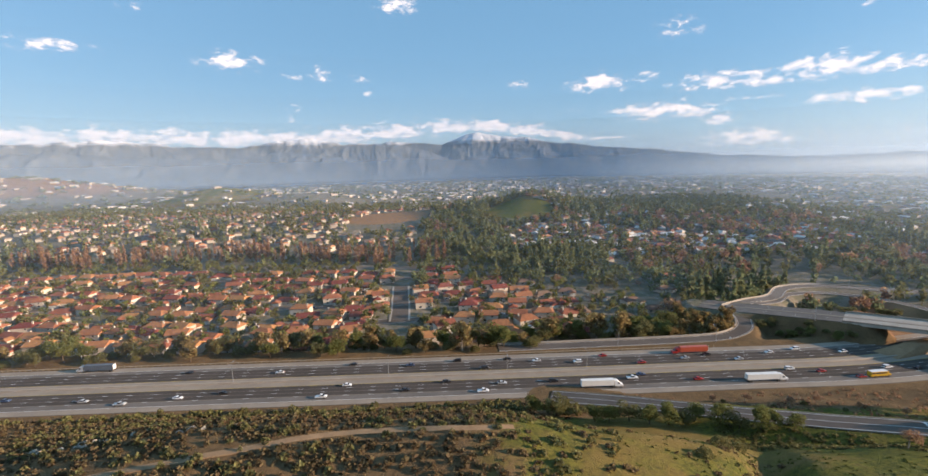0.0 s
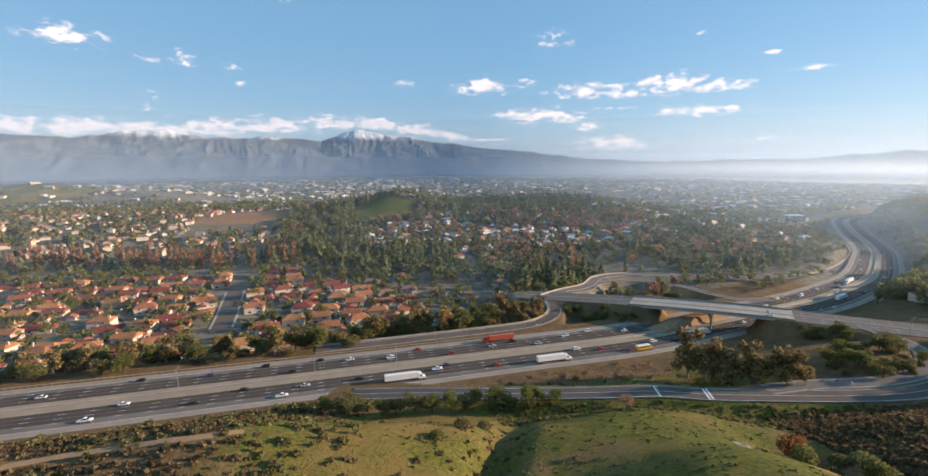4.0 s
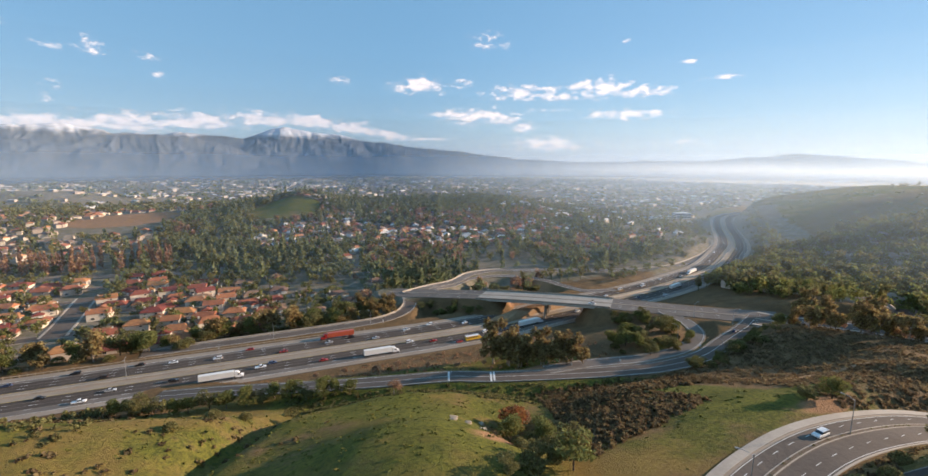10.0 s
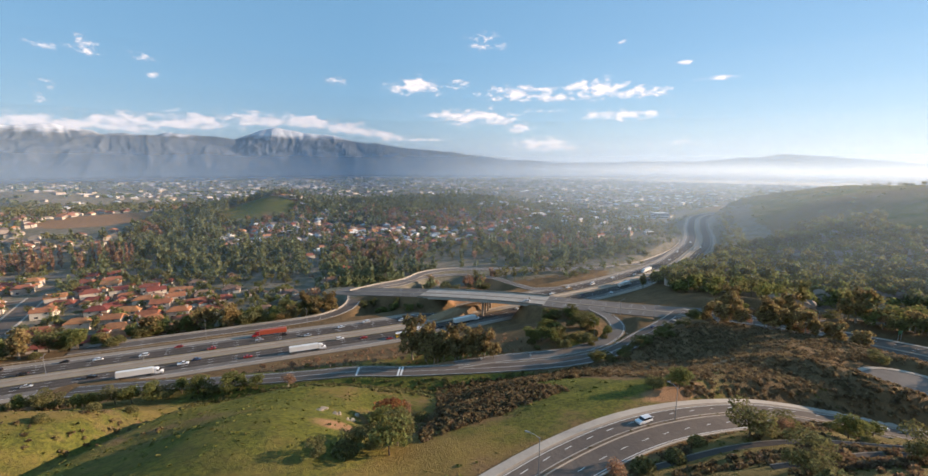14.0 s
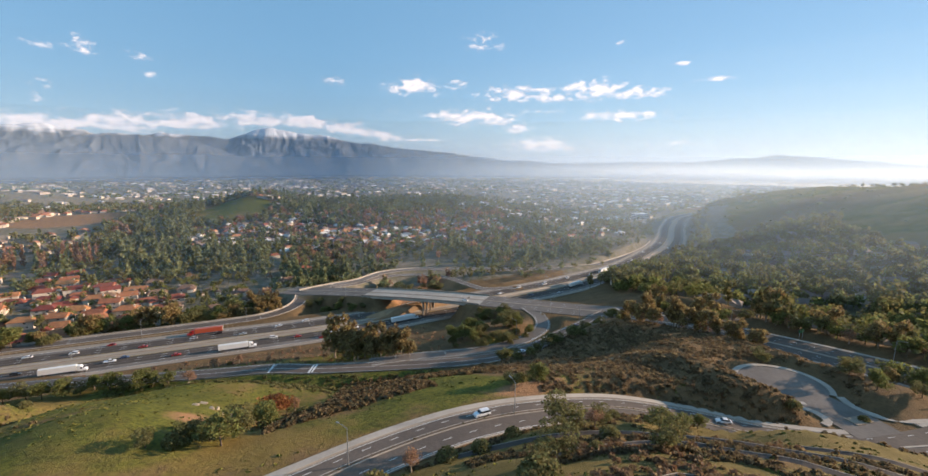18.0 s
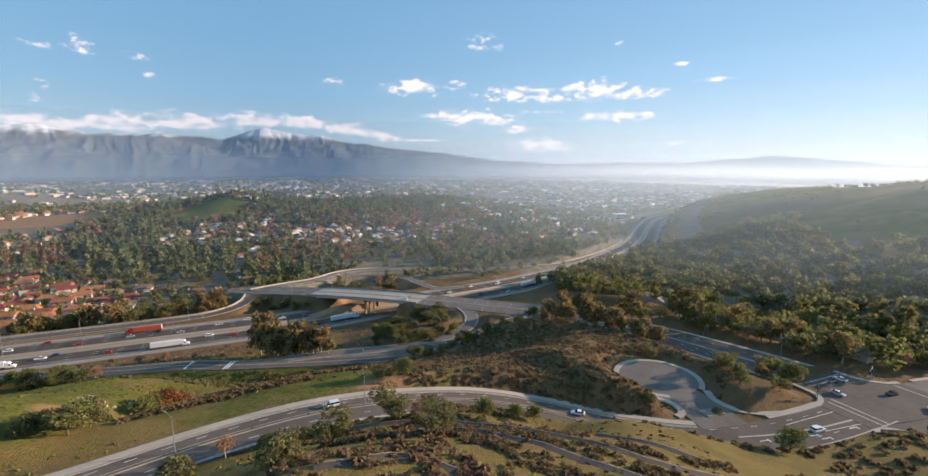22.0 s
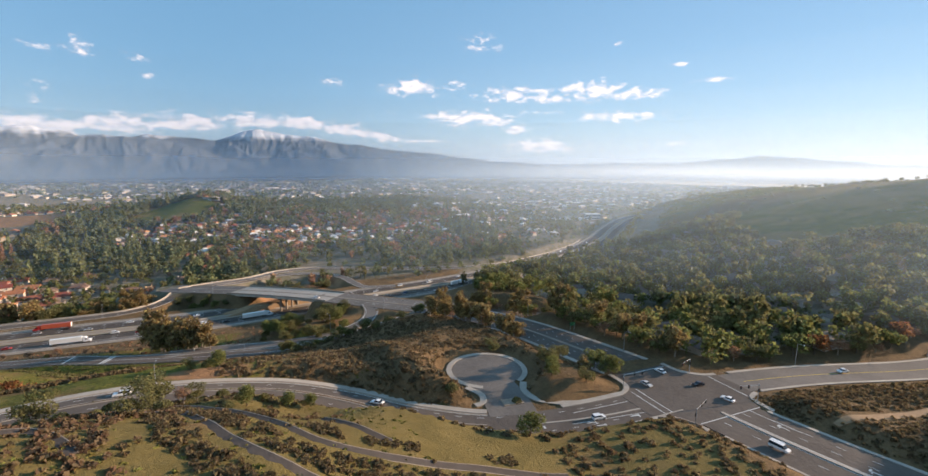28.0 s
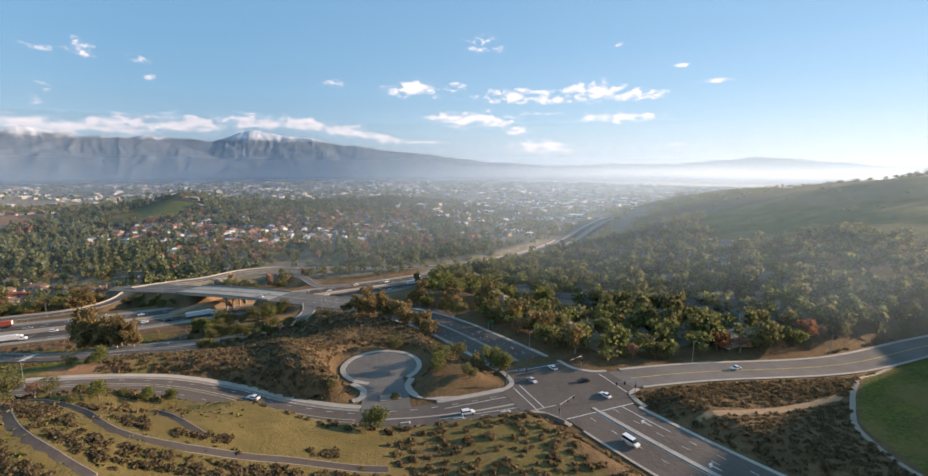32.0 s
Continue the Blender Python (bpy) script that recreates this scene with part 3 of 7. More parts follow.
def build_mountains():
    cx, cy = 140.0, -60.0
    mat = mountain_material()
    # name, nearest and farthest distance, skyline (heading, height), size of the spurs, label
    ranges = [("mountain_range", 4150, 4950, [(-62, 270), (-50, 315), (-44.5, 322), (-39.4, 365), (-36, 350), (-31, 315), (-27, 305), (-22, 372), (-20, 388), (-15.5, 330), (-9, 348), (-4.2, 318), (-2.4, 372), (0.4, 424), (3.3, 396), (8.6, 322), (15.6, 242), (21.4, 196), (26.5, 142), (33.6, 103), (40.4, 76), (46, 60)], 170, "snow-topped mountain range in pale haze"),
              ("foothills", 3650, 4380, [(-62, 190), (-50, 215), (-44.7, 233), (-42.4, 248), (-39.6, 231), (-35.5, 203), (-30.4, 185), (-27.3, 190), (-24.4, 220), (-20.6, 262), (-15.2, 284), (-12.3, 300), (-8.7, 280), (-6, 228), (-4.3, 172), (-2.5, 138), (0, 92), (4.4, 45), (9, 10)], 120, "bare foothills tinted haze blue below the high range"),
              ("far_range", 4500, 4940, [(28, 100), (37, 112), (43.5, 122), (49.5, 128), (52.8, 162), (56.3, 190), (59.7, 174), (62.7, 148), (66.6, 120), (74, 110), (82, 130), (95, 120)], 240, "faint distant range above bright low haze")]
    for k, (name, r0, r1, prof, spur, label) in enumerate(ranges):
        prof = np.array(prof, float)
        az = np.arange(prof[0, 0], prof[-1, 0], 0.1)
        rr = np.linspace(r0, r1, 64)
        a, r = np.meshgrid(az, rr)
        u = (r - r0) / (r1 - r0)
        x, y = cx + r * np.sin(np.radians(a)), cy + r * np.cos(np.radians(a))
        wx, wy = x + 110 * waves(x, y, 320, 31 + k, 3), y + 110 * waves(x, y, 320, 35 + k, 3)
        ridge = 1 - 2.2 * np.abs(waves(wx, wy, spur * 1.25, 11 + k, 1))
        small = 1 - 2.2 * np.abs(waves(wx, wy, spur * 0.45, 15 + k, 3))
        rise = np.clip(u / 0.82, 0, 1) ** 1.2 * (1 - 0.6 * sstep(0.84, 1.0, u))
        top = np.interp(a, prof[:, 0], prof[:, 1]) + 9 * waves(a * 60, a * 0, 60, 71 + k, 4)
        cut = sstep(0.0, 0.15, u) * (1 - 0.8 * sstep(0.55, 0.84, u))
        depth = np.clip(0.11 * (1 - ridge) + 0.07 * (1 - small), 0, 0.6)
        z = -45 + (top + 45) * rise * (1 - cut * depth) + 10 * waves(x, y, 70, 41 + k, 3) * rise
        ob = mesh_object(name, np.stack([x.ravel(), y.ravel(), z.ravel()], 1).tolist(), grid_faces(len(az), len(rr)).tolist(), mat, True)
        tagged(ob, label, "mountains", kind="structure")


build_mountains()

# ---- building blocks ----
class Geo:
    """Collects boxes, prisms and cards into one mesh."""

    def __init__(self):
        self.v, self.f, self.mi = [], [], []

    def add(self, verts, faces, mi=0):
        n = len(self.v)
        self.v += [tuple(map(float, p)) for p in verts]
        self.f += [tuple(n + i for i in f) for f in faces]
        self.mi += [mi] * len(faces)
        return self

    def box(self, c, s, turn=0.0, mi=0, taper=1.0):
        """A box on centre c (its base's height is c[2]), of size s, its top drawn in by taper."""
        co, si = math.cos(radians(turn)), math.sin(radians(turn))
        p = []
        for k, z in ((1.0, 0.0), (taper, s[2])):
            for a, b in ((-1, -1), (1, -1), (1, 1), (-1, 1)):
                x, y = a * s[0] / 2 * k, b * s[1] / 2 * k
                p.append((c[0] + x * co - y * si, c[1] + x * si + y * co, c[2] + z))
        return self.add(p, [(3, 2, 1, 0), (4, 5, 6, 7), (0, 1, 5, 4), (1, 2, 6, 5), (2, 3, 7, 6), (3, 0, 4, 7)], mi)

    def tube(self, a, b, ra, rb, n=8, mi=0):
        a, b = Vector(a), Vector(b)
        q = (b - a).to_track_quat("Z", "Y")
        p = [o + q @ Vector((r * math.cos(2 * math.pi * i / n), r * math.sin(2 * math.pi * i / n), 0)) for o, r in ((a, ra), (b, rb)) for i in range(n)]
        f = [(i, (i + 1) % n, n + (i + 1) % n, n + i) for i in range(n)] + [tuple(range(n - 1, -1, -1)), tuple(range(n, 2 * n))]
        return self.add(p, f, mi)

    def prism(self, outline, axis, lo, hi, mi=0):
        """An outline (u, v) drawn along axis x or y from lo to hi."""
        n = len(outline)
        p = [((t, u, v) if axis == "x" else (u, t, v)) for t in (lo, hi) for u, v in outline]
        return self.add(p, [(i, (i + 1) % n, n + (i + 1) % n, n + i) for i in range(n)] + [tuple(range(n - 1, -1, -1)), tuple(range(n, 2 * n))], mi)

    def mesh(self, name, mats, smooth=False, bevel=0.0):
        me = bpy.data.meshes.new(name)
        me.from_pydata(self.v, [], self.f)
        for m in mats if isinstance(mats, (list, tuple)) else [mats]:
            me.materials.append(m)
        me.polygons.foreach_set("material_index", np.array(self.mi, np.int32))
        if smooth:
            me.polygons.foreach_set("use_smooth", np.ones(len(me.polygons), bool))
        bm = bmesh.new()
        bm.from_mesh(me)
        bmesh.ops.recalc_face_normals(bm, faces=bm.faces)
        if bevel:
            bmesh.ops.bevel(bm, geom=list(bm.edges), offset=bevel, segments=1, affect="EDGES")
        bm.to_mesh(me)
        bm.free()
        return me


def part(name, geo, mats, parent=None, label="", smooth=False, bevel=0.0):
    ob = new(name, geo.mesh(name, mats, smooth, bevel))
    if parent:
        ob.parent = parent
    if label:
        tagged(ob, label)
    return ob


def thing(name, label, category, group="", kind=""):
    return tagged(new(name), label, category, group, kind)


def ground_at(x, y):
    return float(surface(x, y))


def along(line, s, off=0.0):
    """The place s metres along a line and off metres to its left, with the heading in degrees."""
    seg = np.hypot(*np.diff(line[:, :2], axis=0).T)
    cum = np.concatenate([[0], np.cumsum(seg)])
    p = [float(np.interp(s, cum, line[:, i])) for i in range(3)]
    i = min(max(int(np.searchsorted(cum, s)) - 1, 0), len(seg) - 1)
    d = (line[i + 1] - line[i])[:2] / max(seg[i], 1e-9)
    return p[0] - d[1] * off, p[1] + d[0] * off, p[2], math.degrees(math.atan2(d[1], d[0])), float(cum[-1])


def at_x(line, x):
    """How far along an eastward line the given x lies."""
    seg = np.hypot(*np.diff(line[:, :2], axis=0).T)
    return float(np.interp(x, line[:, 0], np.concatenate([[0], np.cumsum(seg)])))


# ---- roads ----
def dashes(name, line, offs, mat, length, gap, width, lift, label, lo=0.0, hi=None, parent=None):
    g = Geo()
    total = along(line, 0)[4]
    for off in offs:
        s = lo
        while s < (hi or total):
            x, y, z, h, _ = along(line, s + length / 2, off)
            g.box((x, y, z + lift), (length, width, 0.02), h)
            s += length + gap
    return part(name, g, mat, parent, label)


freeway = strip("freeway", FREEWAY, -25, 24.5, CONCRETE_LANE, 0.0, "wide divided freeway with worn concrete shoulders")
strip("median", FREEWAY, -4.6, 5.4, CONCRETE, 0.03, "pale concrete median", 0.1, freeway)
strip("shoulder", FREEWAY, 19.5, 24.3, CONCRETE, 0.02, "pale concrete shoulder", 0.1, freeway)
strip("shoulder", FREEWAY, -24.6, -20.6, CONCRETE, 0.02, "pale concrete shoulder", 0.1, freeway)
for off in (5.6, 9.2, 12.8, 16.2):
    strip("lane", FREEWAY, off, off + 3.3, ASPHALT_DARK if off < 15 else ASPHALT_OLD, 0.02, "", 0.1, freeway)
for off in (-8.2, -11.8, -15.4, -19.6):
    strip("lane", FREEWAY, off, off + 3.3, ASPHALT_DARK if off > -19 else ASPHALT_OLD, 0.02, "", 0.1, freeway)
strip("barrier", FREEWAY, 0.2, 0.7, CONCRETE_PALE, 0.9, "low concrete barrier along the median", 0.9, freeway)
_f0, _f1 = at_x(FREEWAY, -420), at_x(FREEWAY, 760)
dashes("lane_line", FREEWAY, (9.05, 12.65, 16.05), PAINT_WHITE, 3.0, 9.0, 0.22, 0.04, "", _f0, _f1, freeway)
dashes("lane_line", FREEWAY, (-8.35, -11.95, -15.9), PAINT_WHITE, 3.0, 9.0, 0.22, 0.04, "", _f0, _f1, freeway)
for off in (19.5, -20.3, 5.5, -4.8):
    strip("edge_line", FREEWAY, off - 0.1, off + 0.1, PAINT_WHITE if abs(off) > 15 else PAINT_YELLOW, 0.045, "", 0.04, freeway)

RAMP_LABEL = "curving freeway ramp with pale concrete edges"
for nm, ln, half, mt in (("on_ramp", ON_RAMP, 5.2, ASPHALT), ("loop_ramp", LOOP_RAMP, 4.2, ASPHALT_OLD), ("off_ramp", OFF_RAMP, 4.6, ASPHALT),
                         ("north_ramp", NORTH_RAMP, 4.6, ASPHALT_OLD), ("north_loop", NORTH_LOOP, 4.0, ASPHALT_OLD)):
    r = strip(nm, ln, -half, half, mt, 0.04, RAMP_LABEL)
    for side in (-1, 1):
        strip("kerb", ln, side * half - 0.35 + (0.35 if side > 0 else 0), side * half + (0.35 if side > 0 else 0), CONCRETE, 0.14, "", 0.3, r)
        strip("edge_line", ln, side * (half - 0.6) - 0.1, side * (half - 0.6) + 0.1, PAINT_WHITE, 0.06, "", 0.04, r)
    if nm in ("north_ramp", "off_ramp"):
        strip("parapet", ln, half + 0.5, half + 0.9, CONCRETE_PALE, 1.0, "pale concrete parapet", 1.2, r)
    if nm == "on_ramp":
        strip("centre_line", ln, -0.1, 0.1, PAINT_WHITE, 0.06, "", 0.04, r)
        for x in (168, 186):
            g = Geo()
            X, Y, Z, h, _ = along(ON_RAMP, at_x(ON_RAMP, x), 0)
            for k in range(2):
                g.box((X + k * 1.6, Y, Z + 0.06), (0.9, 9.0, 0.02), h)
            part("stop_bar", g, PAINT_WHITE, r)

def taper(line, a, b, x0=262.0, x1=325.0):
    """A width that changes from a to b between two places along an eastward line."""
    return a + (b - a) * sstep(x0, x1, line[:, 0])


def stretch(line, x0, x1):
    return line[(line[:, 0] >= x0) & (line[:, 0] <= x1)]


near_road = strip("near_road", NEAR_ROAD, taper(NEAR_ROAD, -3.2, -7.8), taper(NEAR_ROAD, 10.2, 7.3), ASPHALT, 0.0, "curving two-way road with a narrow planted median")
for lo, hi in ((90, 331), (357, 386)):
    p = stretch(NEAR_ROAD, lo, hi)
    strip("pavement", p, taper(p, 10.3, 7.4), taper(p, 12.7, 9.9), CONCRETE_PALE, 0.16, "pale concrete footway", 0.3, near_road)
strip("kerb", NEAR_ROAD, taper(NEAR_ROAD, -3.7, -8.3), taper(NEAR_ROAD, -3.25, -7.85), CONCRETE_PALE, 0.16, "", 0.3, near_road)
p = stretch(NEAR_ROAD, 120, 331)
strip("median", p, taper(p, 3.6, -1.0), taper(p, 5.0, 0.8), CONCRETE_PALE, 0.15, "narrow median with kerbs and low planting", 0.3, near_road)
strip("median_soil", p, taper(p, 3.9, -0.7), taper(p, 4.7, 0.5), BARK, 0.17, "", 0.05, near_road)
strip("median", curve_points([(339.6, -14.6, 27.8), (352, -17.9, 27.8), (368, -20.6, 27.9), (383, -21.8, 28)], 3), -0.35, 0.35, CONCRETE_PALE, 0.16, "narrow raised kerb between the lanes", 0.3, near_road)
p = stretch(NEAR_ROAD, 90, 331)
MEDIAN_LINE = beside(p, taper(p, 4.3, -0.1))
dashes("lane_line", beside(p, taper(p, 7.5, 4.6)), (0,), PAINT_WHITE, 2.4, 5.0, 0.16, 0.02, "", parent=near_road)
dashes("lane_line", beside(p, taper(p, 0.3, -4.4)), (0,), PAINT_WHITE, 2.4, 5.0, 0.16, 0.02, "", parent=near_road)
dashes("lane_line", stretch(NEAR_ROAD, 331, 396), (5.0, -4.6), PAINT_WHITE, 2.4, 5.0, 0.16, 0.02, "", parent=near_road)
strip("gutter", p, taper(p, 9.6, 6.6), taper(p, 10.25, 7.35), CONCRETE, 0.02, "", 0.1, near_road)
for a, b in ((-2.7, -7.3), (9.3, 6.3)):
    strip("edge_line", p, taper(p, a, b) - 0.08, taper(p, a, b) + 0.08, PAINT_WHITE, 0.025, "", 0.04, near_road)

# the paved middle of the junction
g = Geo()
rim = [(383, -27.6), (388, -29), (393, -37), (422, -37), (424.5, -31), (430, -28.2), (430, -13), (424, -11.5), (418, -6), (417, 2), (391, 2), (391, -6), (388, -10.5), (383, -12.2)]
n = len(rim)
g.add([(x, y, 28.06) for x, y in rim] + [(x, y, 27.7) for x, y in rim], [tuple(range(n))] + [(i, (i + 1) % n, n + (i + 1) % n, n + i) for i in range(n)])
junction = part("junction", g, ASPHALT)
tagged(junction, "open asphalt road junction with worn crossing lines", "road", kind="structure")
for a, b in (((388.5, -28.5), (388.5, -11.5)), ((391.5, -28.0), (391.5, -10.5)), ((394.5, -36.5), (422, -36.5)), ((425.5, -29.5), (425.5, -13)), ((396, 0.5), (416, 0.5))):
    t = math.degrees(math.atan2(b[1] - a[1], b[0] - a[0]))
    part("crossing_line", Geo().box(((a[0] + b[0]) / 2, (a[1] + b[1]) / 2, 28.06), (math.dist(a, b), 0.3, 0.02), t), PAINT_WHITE, junction)
for pts in (((382, -28.2), (388, -29.6), (391.5, -34), (393.6, -40)), ((431, -28.8), (426.5, -30.5), (424.6, -34), (424.4, -40)), ((382, -11.4), (387, -10), (390.4, -6), (390.6, 3)), ((430, -12.4), (424.5, -10.8), (419, -5), (417.6, 3))):
    strip("corner_kerb", curve_points([(x, y, 28) for x, y in pts], 1.5), -0.9, 0.9, CONCRETE_PALE, 0.2, "pale concrete corner kerb", 0.3, junction)

cross_road = strip("cross_road", CROSS_ROAD, -13, 11, ASPHALT, 0.01, "wide asphalt street climbing to the overpass")
strip("pavement", CROSS_ROAD, 11.05, 13.2, CONCRETE_PALE, 0.16, "", 0.3, cross_road, (5, None))
strip("pavement", CROSS_ROAD, -15.2, -13.05, CONCRETE_PALE, 0.16, "", 0.3, cross_road, (5, None))
strip("median", CROSS_ROAD, -1.2, 0.6, CONCRETE, 0.15, "", 0.3, cross_road, (7, None))
dashes("lane_line", CROSS_ROAD, (4.0, 7.4, -4.6, -8.4), PAINT_WHITE, 2.4, 5.0, 0.16, 0.03, "", 24, None, cross_road)
south_road = strip("south_road", SOUTH_ROAD, -12.5, 13.5, ASPHALT, 0.02, "broad asphalt road with a raised concrete median")
strip("median", SOUTH_ROAD, -0.6, 0.6, CONCRETE_PALE, 0.22, "raised pale concrete median", 0.3, south_road, (2, None))
for off in (-1.1, 1.1):
    strip("edge_line", SOUTH_ROAD, off - 0.1, off + 0.1, PAINT_WHITE, 0.04, "", 0.04, south_road, (2, None))
strip("kerb", SOUTH_ROAD, 13.5, 14.9, CONCRETE_PALE, 0.18, "", 0.3, south_road, (4, None))
strip("kerb", SOUTH_ROAD, -13.4, -12.5, CONCRETE_PALE, 0.18, "", 0.3, south_road, (4, None))
dashes("lane_line", SOUTH_ROAD, (5.4, 9.4), PAINT_WHITE, 2.4, 6.0, 0.18, 0.04, "", 12, None, south_road)
dashes("lane_line", SOUTH_ROAD, (-5.4,), PAINT_WHITE, 2.4, 6.0, 0.18, 0.04, "", 12, None, south_road)
strip("bay_line", SOUTH_ROAD, 9.2, 9.45, PAINT_WHITE, 0.04, "", 0.04, south_road, (3, 8))
for s, off in ((24, 7.4), (48, 3.4)):
    X, Y, Z, h, _ = along(SOUTH_ROAD, s, off)
    a = Geo().box((X, Y, Z + 0.04), (3.2, 0.35, 0.02), h).box((X, Y + 1.7, Z + 0.04), (0.6, 1.5, 0.02), h).box((X - 0.8, Y + 0.9, Z + 0.04), (0.35, 1.2, 0.02), h)
    part("lane_arrow", a, PAINT_WHITE, south_road)
east_road = strip("east_road", EAST_ROAD, -7.0, 7.0, ASPHALT_OLD, 0.015, "worn pale road running east between hills")
strip("kerb", EAST_ROAD, 7.0, 8.6, CONCRETE_PALE, 0.16, "", 0.3, east_road, (4, None))
strip("kerb", EAST_ROAD, -8.2, -7.0, CONCRETE_PALE, 0.16, "", 0.3, east_road, (4, None))
strip("centre_line", EAST_ROAD, -0.15, 0.15, PAINT_YELLOW, 0.03, "", 0.05, east_road, (4, None))
east_street = strip("east_street", EAST_STREET, -7, 7, ASPHALT, 0.012, "asphalt street running down among trees")


def disc(name, x, y, z, r, mat, lift, parent=None, ring=0.0, label="", a0=0.0, a1=360.0, depth=0.3):
    n = 48
    g = Geo()
    an = [radians(a0 + (a1 - a0) * i / n) for i in range(n + 1)]
    outer = [(x + r * math.cos(a), y + r * math.sin(a)) for a in an]
    inner = [(x + ring * math.cos(a), y + ring * math.sin(a)) for a in an]
    for i in range(n):
        p = [(*outer[i], z + lift), (*outer[i + 1], z + lift), (*inner[i + 1], z + lift), (*inner[i], z + lift)]
        p += [(a, b, c - depth) for a, b, c in p]
        g.add(p, [(0, 1, 2, 3), (4, 5, 1, 0), (6, 7, 3, 2)])
    return part(name, g, mat, parent, label)


cul = disc("cul_de_sac", CUL[0], CUL[1], CUL[2], 14.2, ASPHALT_OLD, 0.03)
tagged(cul, "round asphalt turning place with a pale concrete rim", "road", kind="structure")
disc("pavement", CUL[0], CUL[1], CUL[2], 16.4, CONCRETE_PALE, 0.17, cul, 14.3, "pale concrete footway", -62, 240)
strip("neck", NECK, -8.0, 8.6, ASPHALT_OLD, 0.02, "", 0.25, cul)
strip("pavement", curve_points([(355.5, 10, 28), (352.5, 4, 28), (353.5, -3, 28), (360, -8, 27.9), (366, -10.2, 27.9)], 2), -1.4, 1.2, CONCRETE_PALE, 0.17, "", 0.3, cul)
strip("pavement", curve_points([(333.5, 14, 28), (336.5, 7, 28), (334.8, 2, 27.9), (331.5, 1.2, 27.9)], 2), -1.2, 1.2, CONCRETE_PALE, 0.17, "", 0.3, cul)
part("planter", Geo().box((344.5, -1.5, 27.9), (7.5, 4.2, 0.3), -6), BARK_PALE, cul, "small planted island with brown mulch")

# turn bays and arrows at the junction
for k, (a, b) in enumerate((((356, -21.2), (387, -24.6)), ((360, -15.6), (387, -16.4)))):
    g = Geo()
    h = math.degrees(math.atan2(b[1] - a[1], b[0] - a[0]))
    g.box(((a[0] + b[0]) / 2, (a[1] + b[1]) / 2, 28.02), (math.dist(a, b), 0.22, 0.02), h)
    part("bay_line", g, PAINT_WHITE, near_road)
for x, y in ((362, -22.6), (345, -18.8), (378, -24.6), (364, -25.0)):
    g = Geo().box((x, y, 28.0), (3.0, 0.35, 0.02), -9).box((x + 1.6, y - 0.5, 28.0), (0.5, 1.4, 0.02), -9)
    part("lane_arrow", g, PAINT_WHITE, near_road)

# the overpass
DB = stretch(DECK, 238, 312)
bridge = strip("overpass", DB, -12.0, 12.0, CONCRETE_PALE, 0.05, "broad concrete road bridge over the freeway", 1.5)
tagged(bridge, category="bridge")
strip("approach", stretch(DECK, 0, 242), -12.0, 12.0, ASPHALT_OLD, 0.04, "", 0.3, bridge)
strip("approach", stretch(DECK, 308, 400), -12.5, 12.5, ASPHALT_OLD, 0.035, "", 0.3, bridge)
for off in (-12.0, 11.6):
    strip("parapet", DB, off, off + 0.4, CONCRETE, 1.0, "concrete parapet", 1.0, bridge)
strip("median", DECK, -0.9, 0.7, CONCRETE, 0.2, "", 0.2, bridge)
dashes("lane_line", DECK, (4.2, 7.8, -4.4, -8.0), PAINT_WHITE, 2.4, 6.0, 0.16, 0.07, "", 40, 250, bridge)
for s, offs in ((277, (-9, -3, 3, 9)),):
    for off in offs:
        x, y, z, h, _ = along(DECK, at_x(DECK, s), off)
        part("pier", Geo().tube((x, y, -5), (x, y, z - 1.2), 0.75, 0.75, 10), CONCRETE, bridge)
    x, y, z, h, _ = along(DECK, at_x(DECK, s), 0)
    part("crosshead", Geo().box((x, y, z - 2.5), (1.6, 23, 1.1), h), CONCRETE, bridge)

# dirt strip and paths
def path_strip(name, pts, half, mat, label, lift=0.12):
    p = curve_points([(x, y, 0) for x, y in pts], 3)
    p[:, 2] = surface(p[:, 0], p[:, 1]) + lift
    return strip(name, p, -half, half, mat, 0.0, label, 0.4)


DIRT = material("bare_dirt", (0.34, 0.22, 0.125), 0.95, (0.25, 0.16, 0.09), 0.3, 2.0, 0.2, island=None)

# dirt bench between the two openings of the bridge
bench = Geo()
bench.add([(232, 232, -3), (302, 252, -3), (298, 264, -3), (228, 244, -3), (252, 240, 1.5), (284, 248, 2.2), (281, 255, 2.2), (250, 246, 1.5)],
          [(3, 2, 1, 0), (4, 5, 6, 7), (0, 1, 5, 4), (1, 2, 6, 5), (2, 3, 7, 6), (3, 0, 4, 7)])
ob = part("median_bench", bench, DIRT)
tagged(ob, "bare dirt bench in the median under the bridge", "ground", kind="structure")

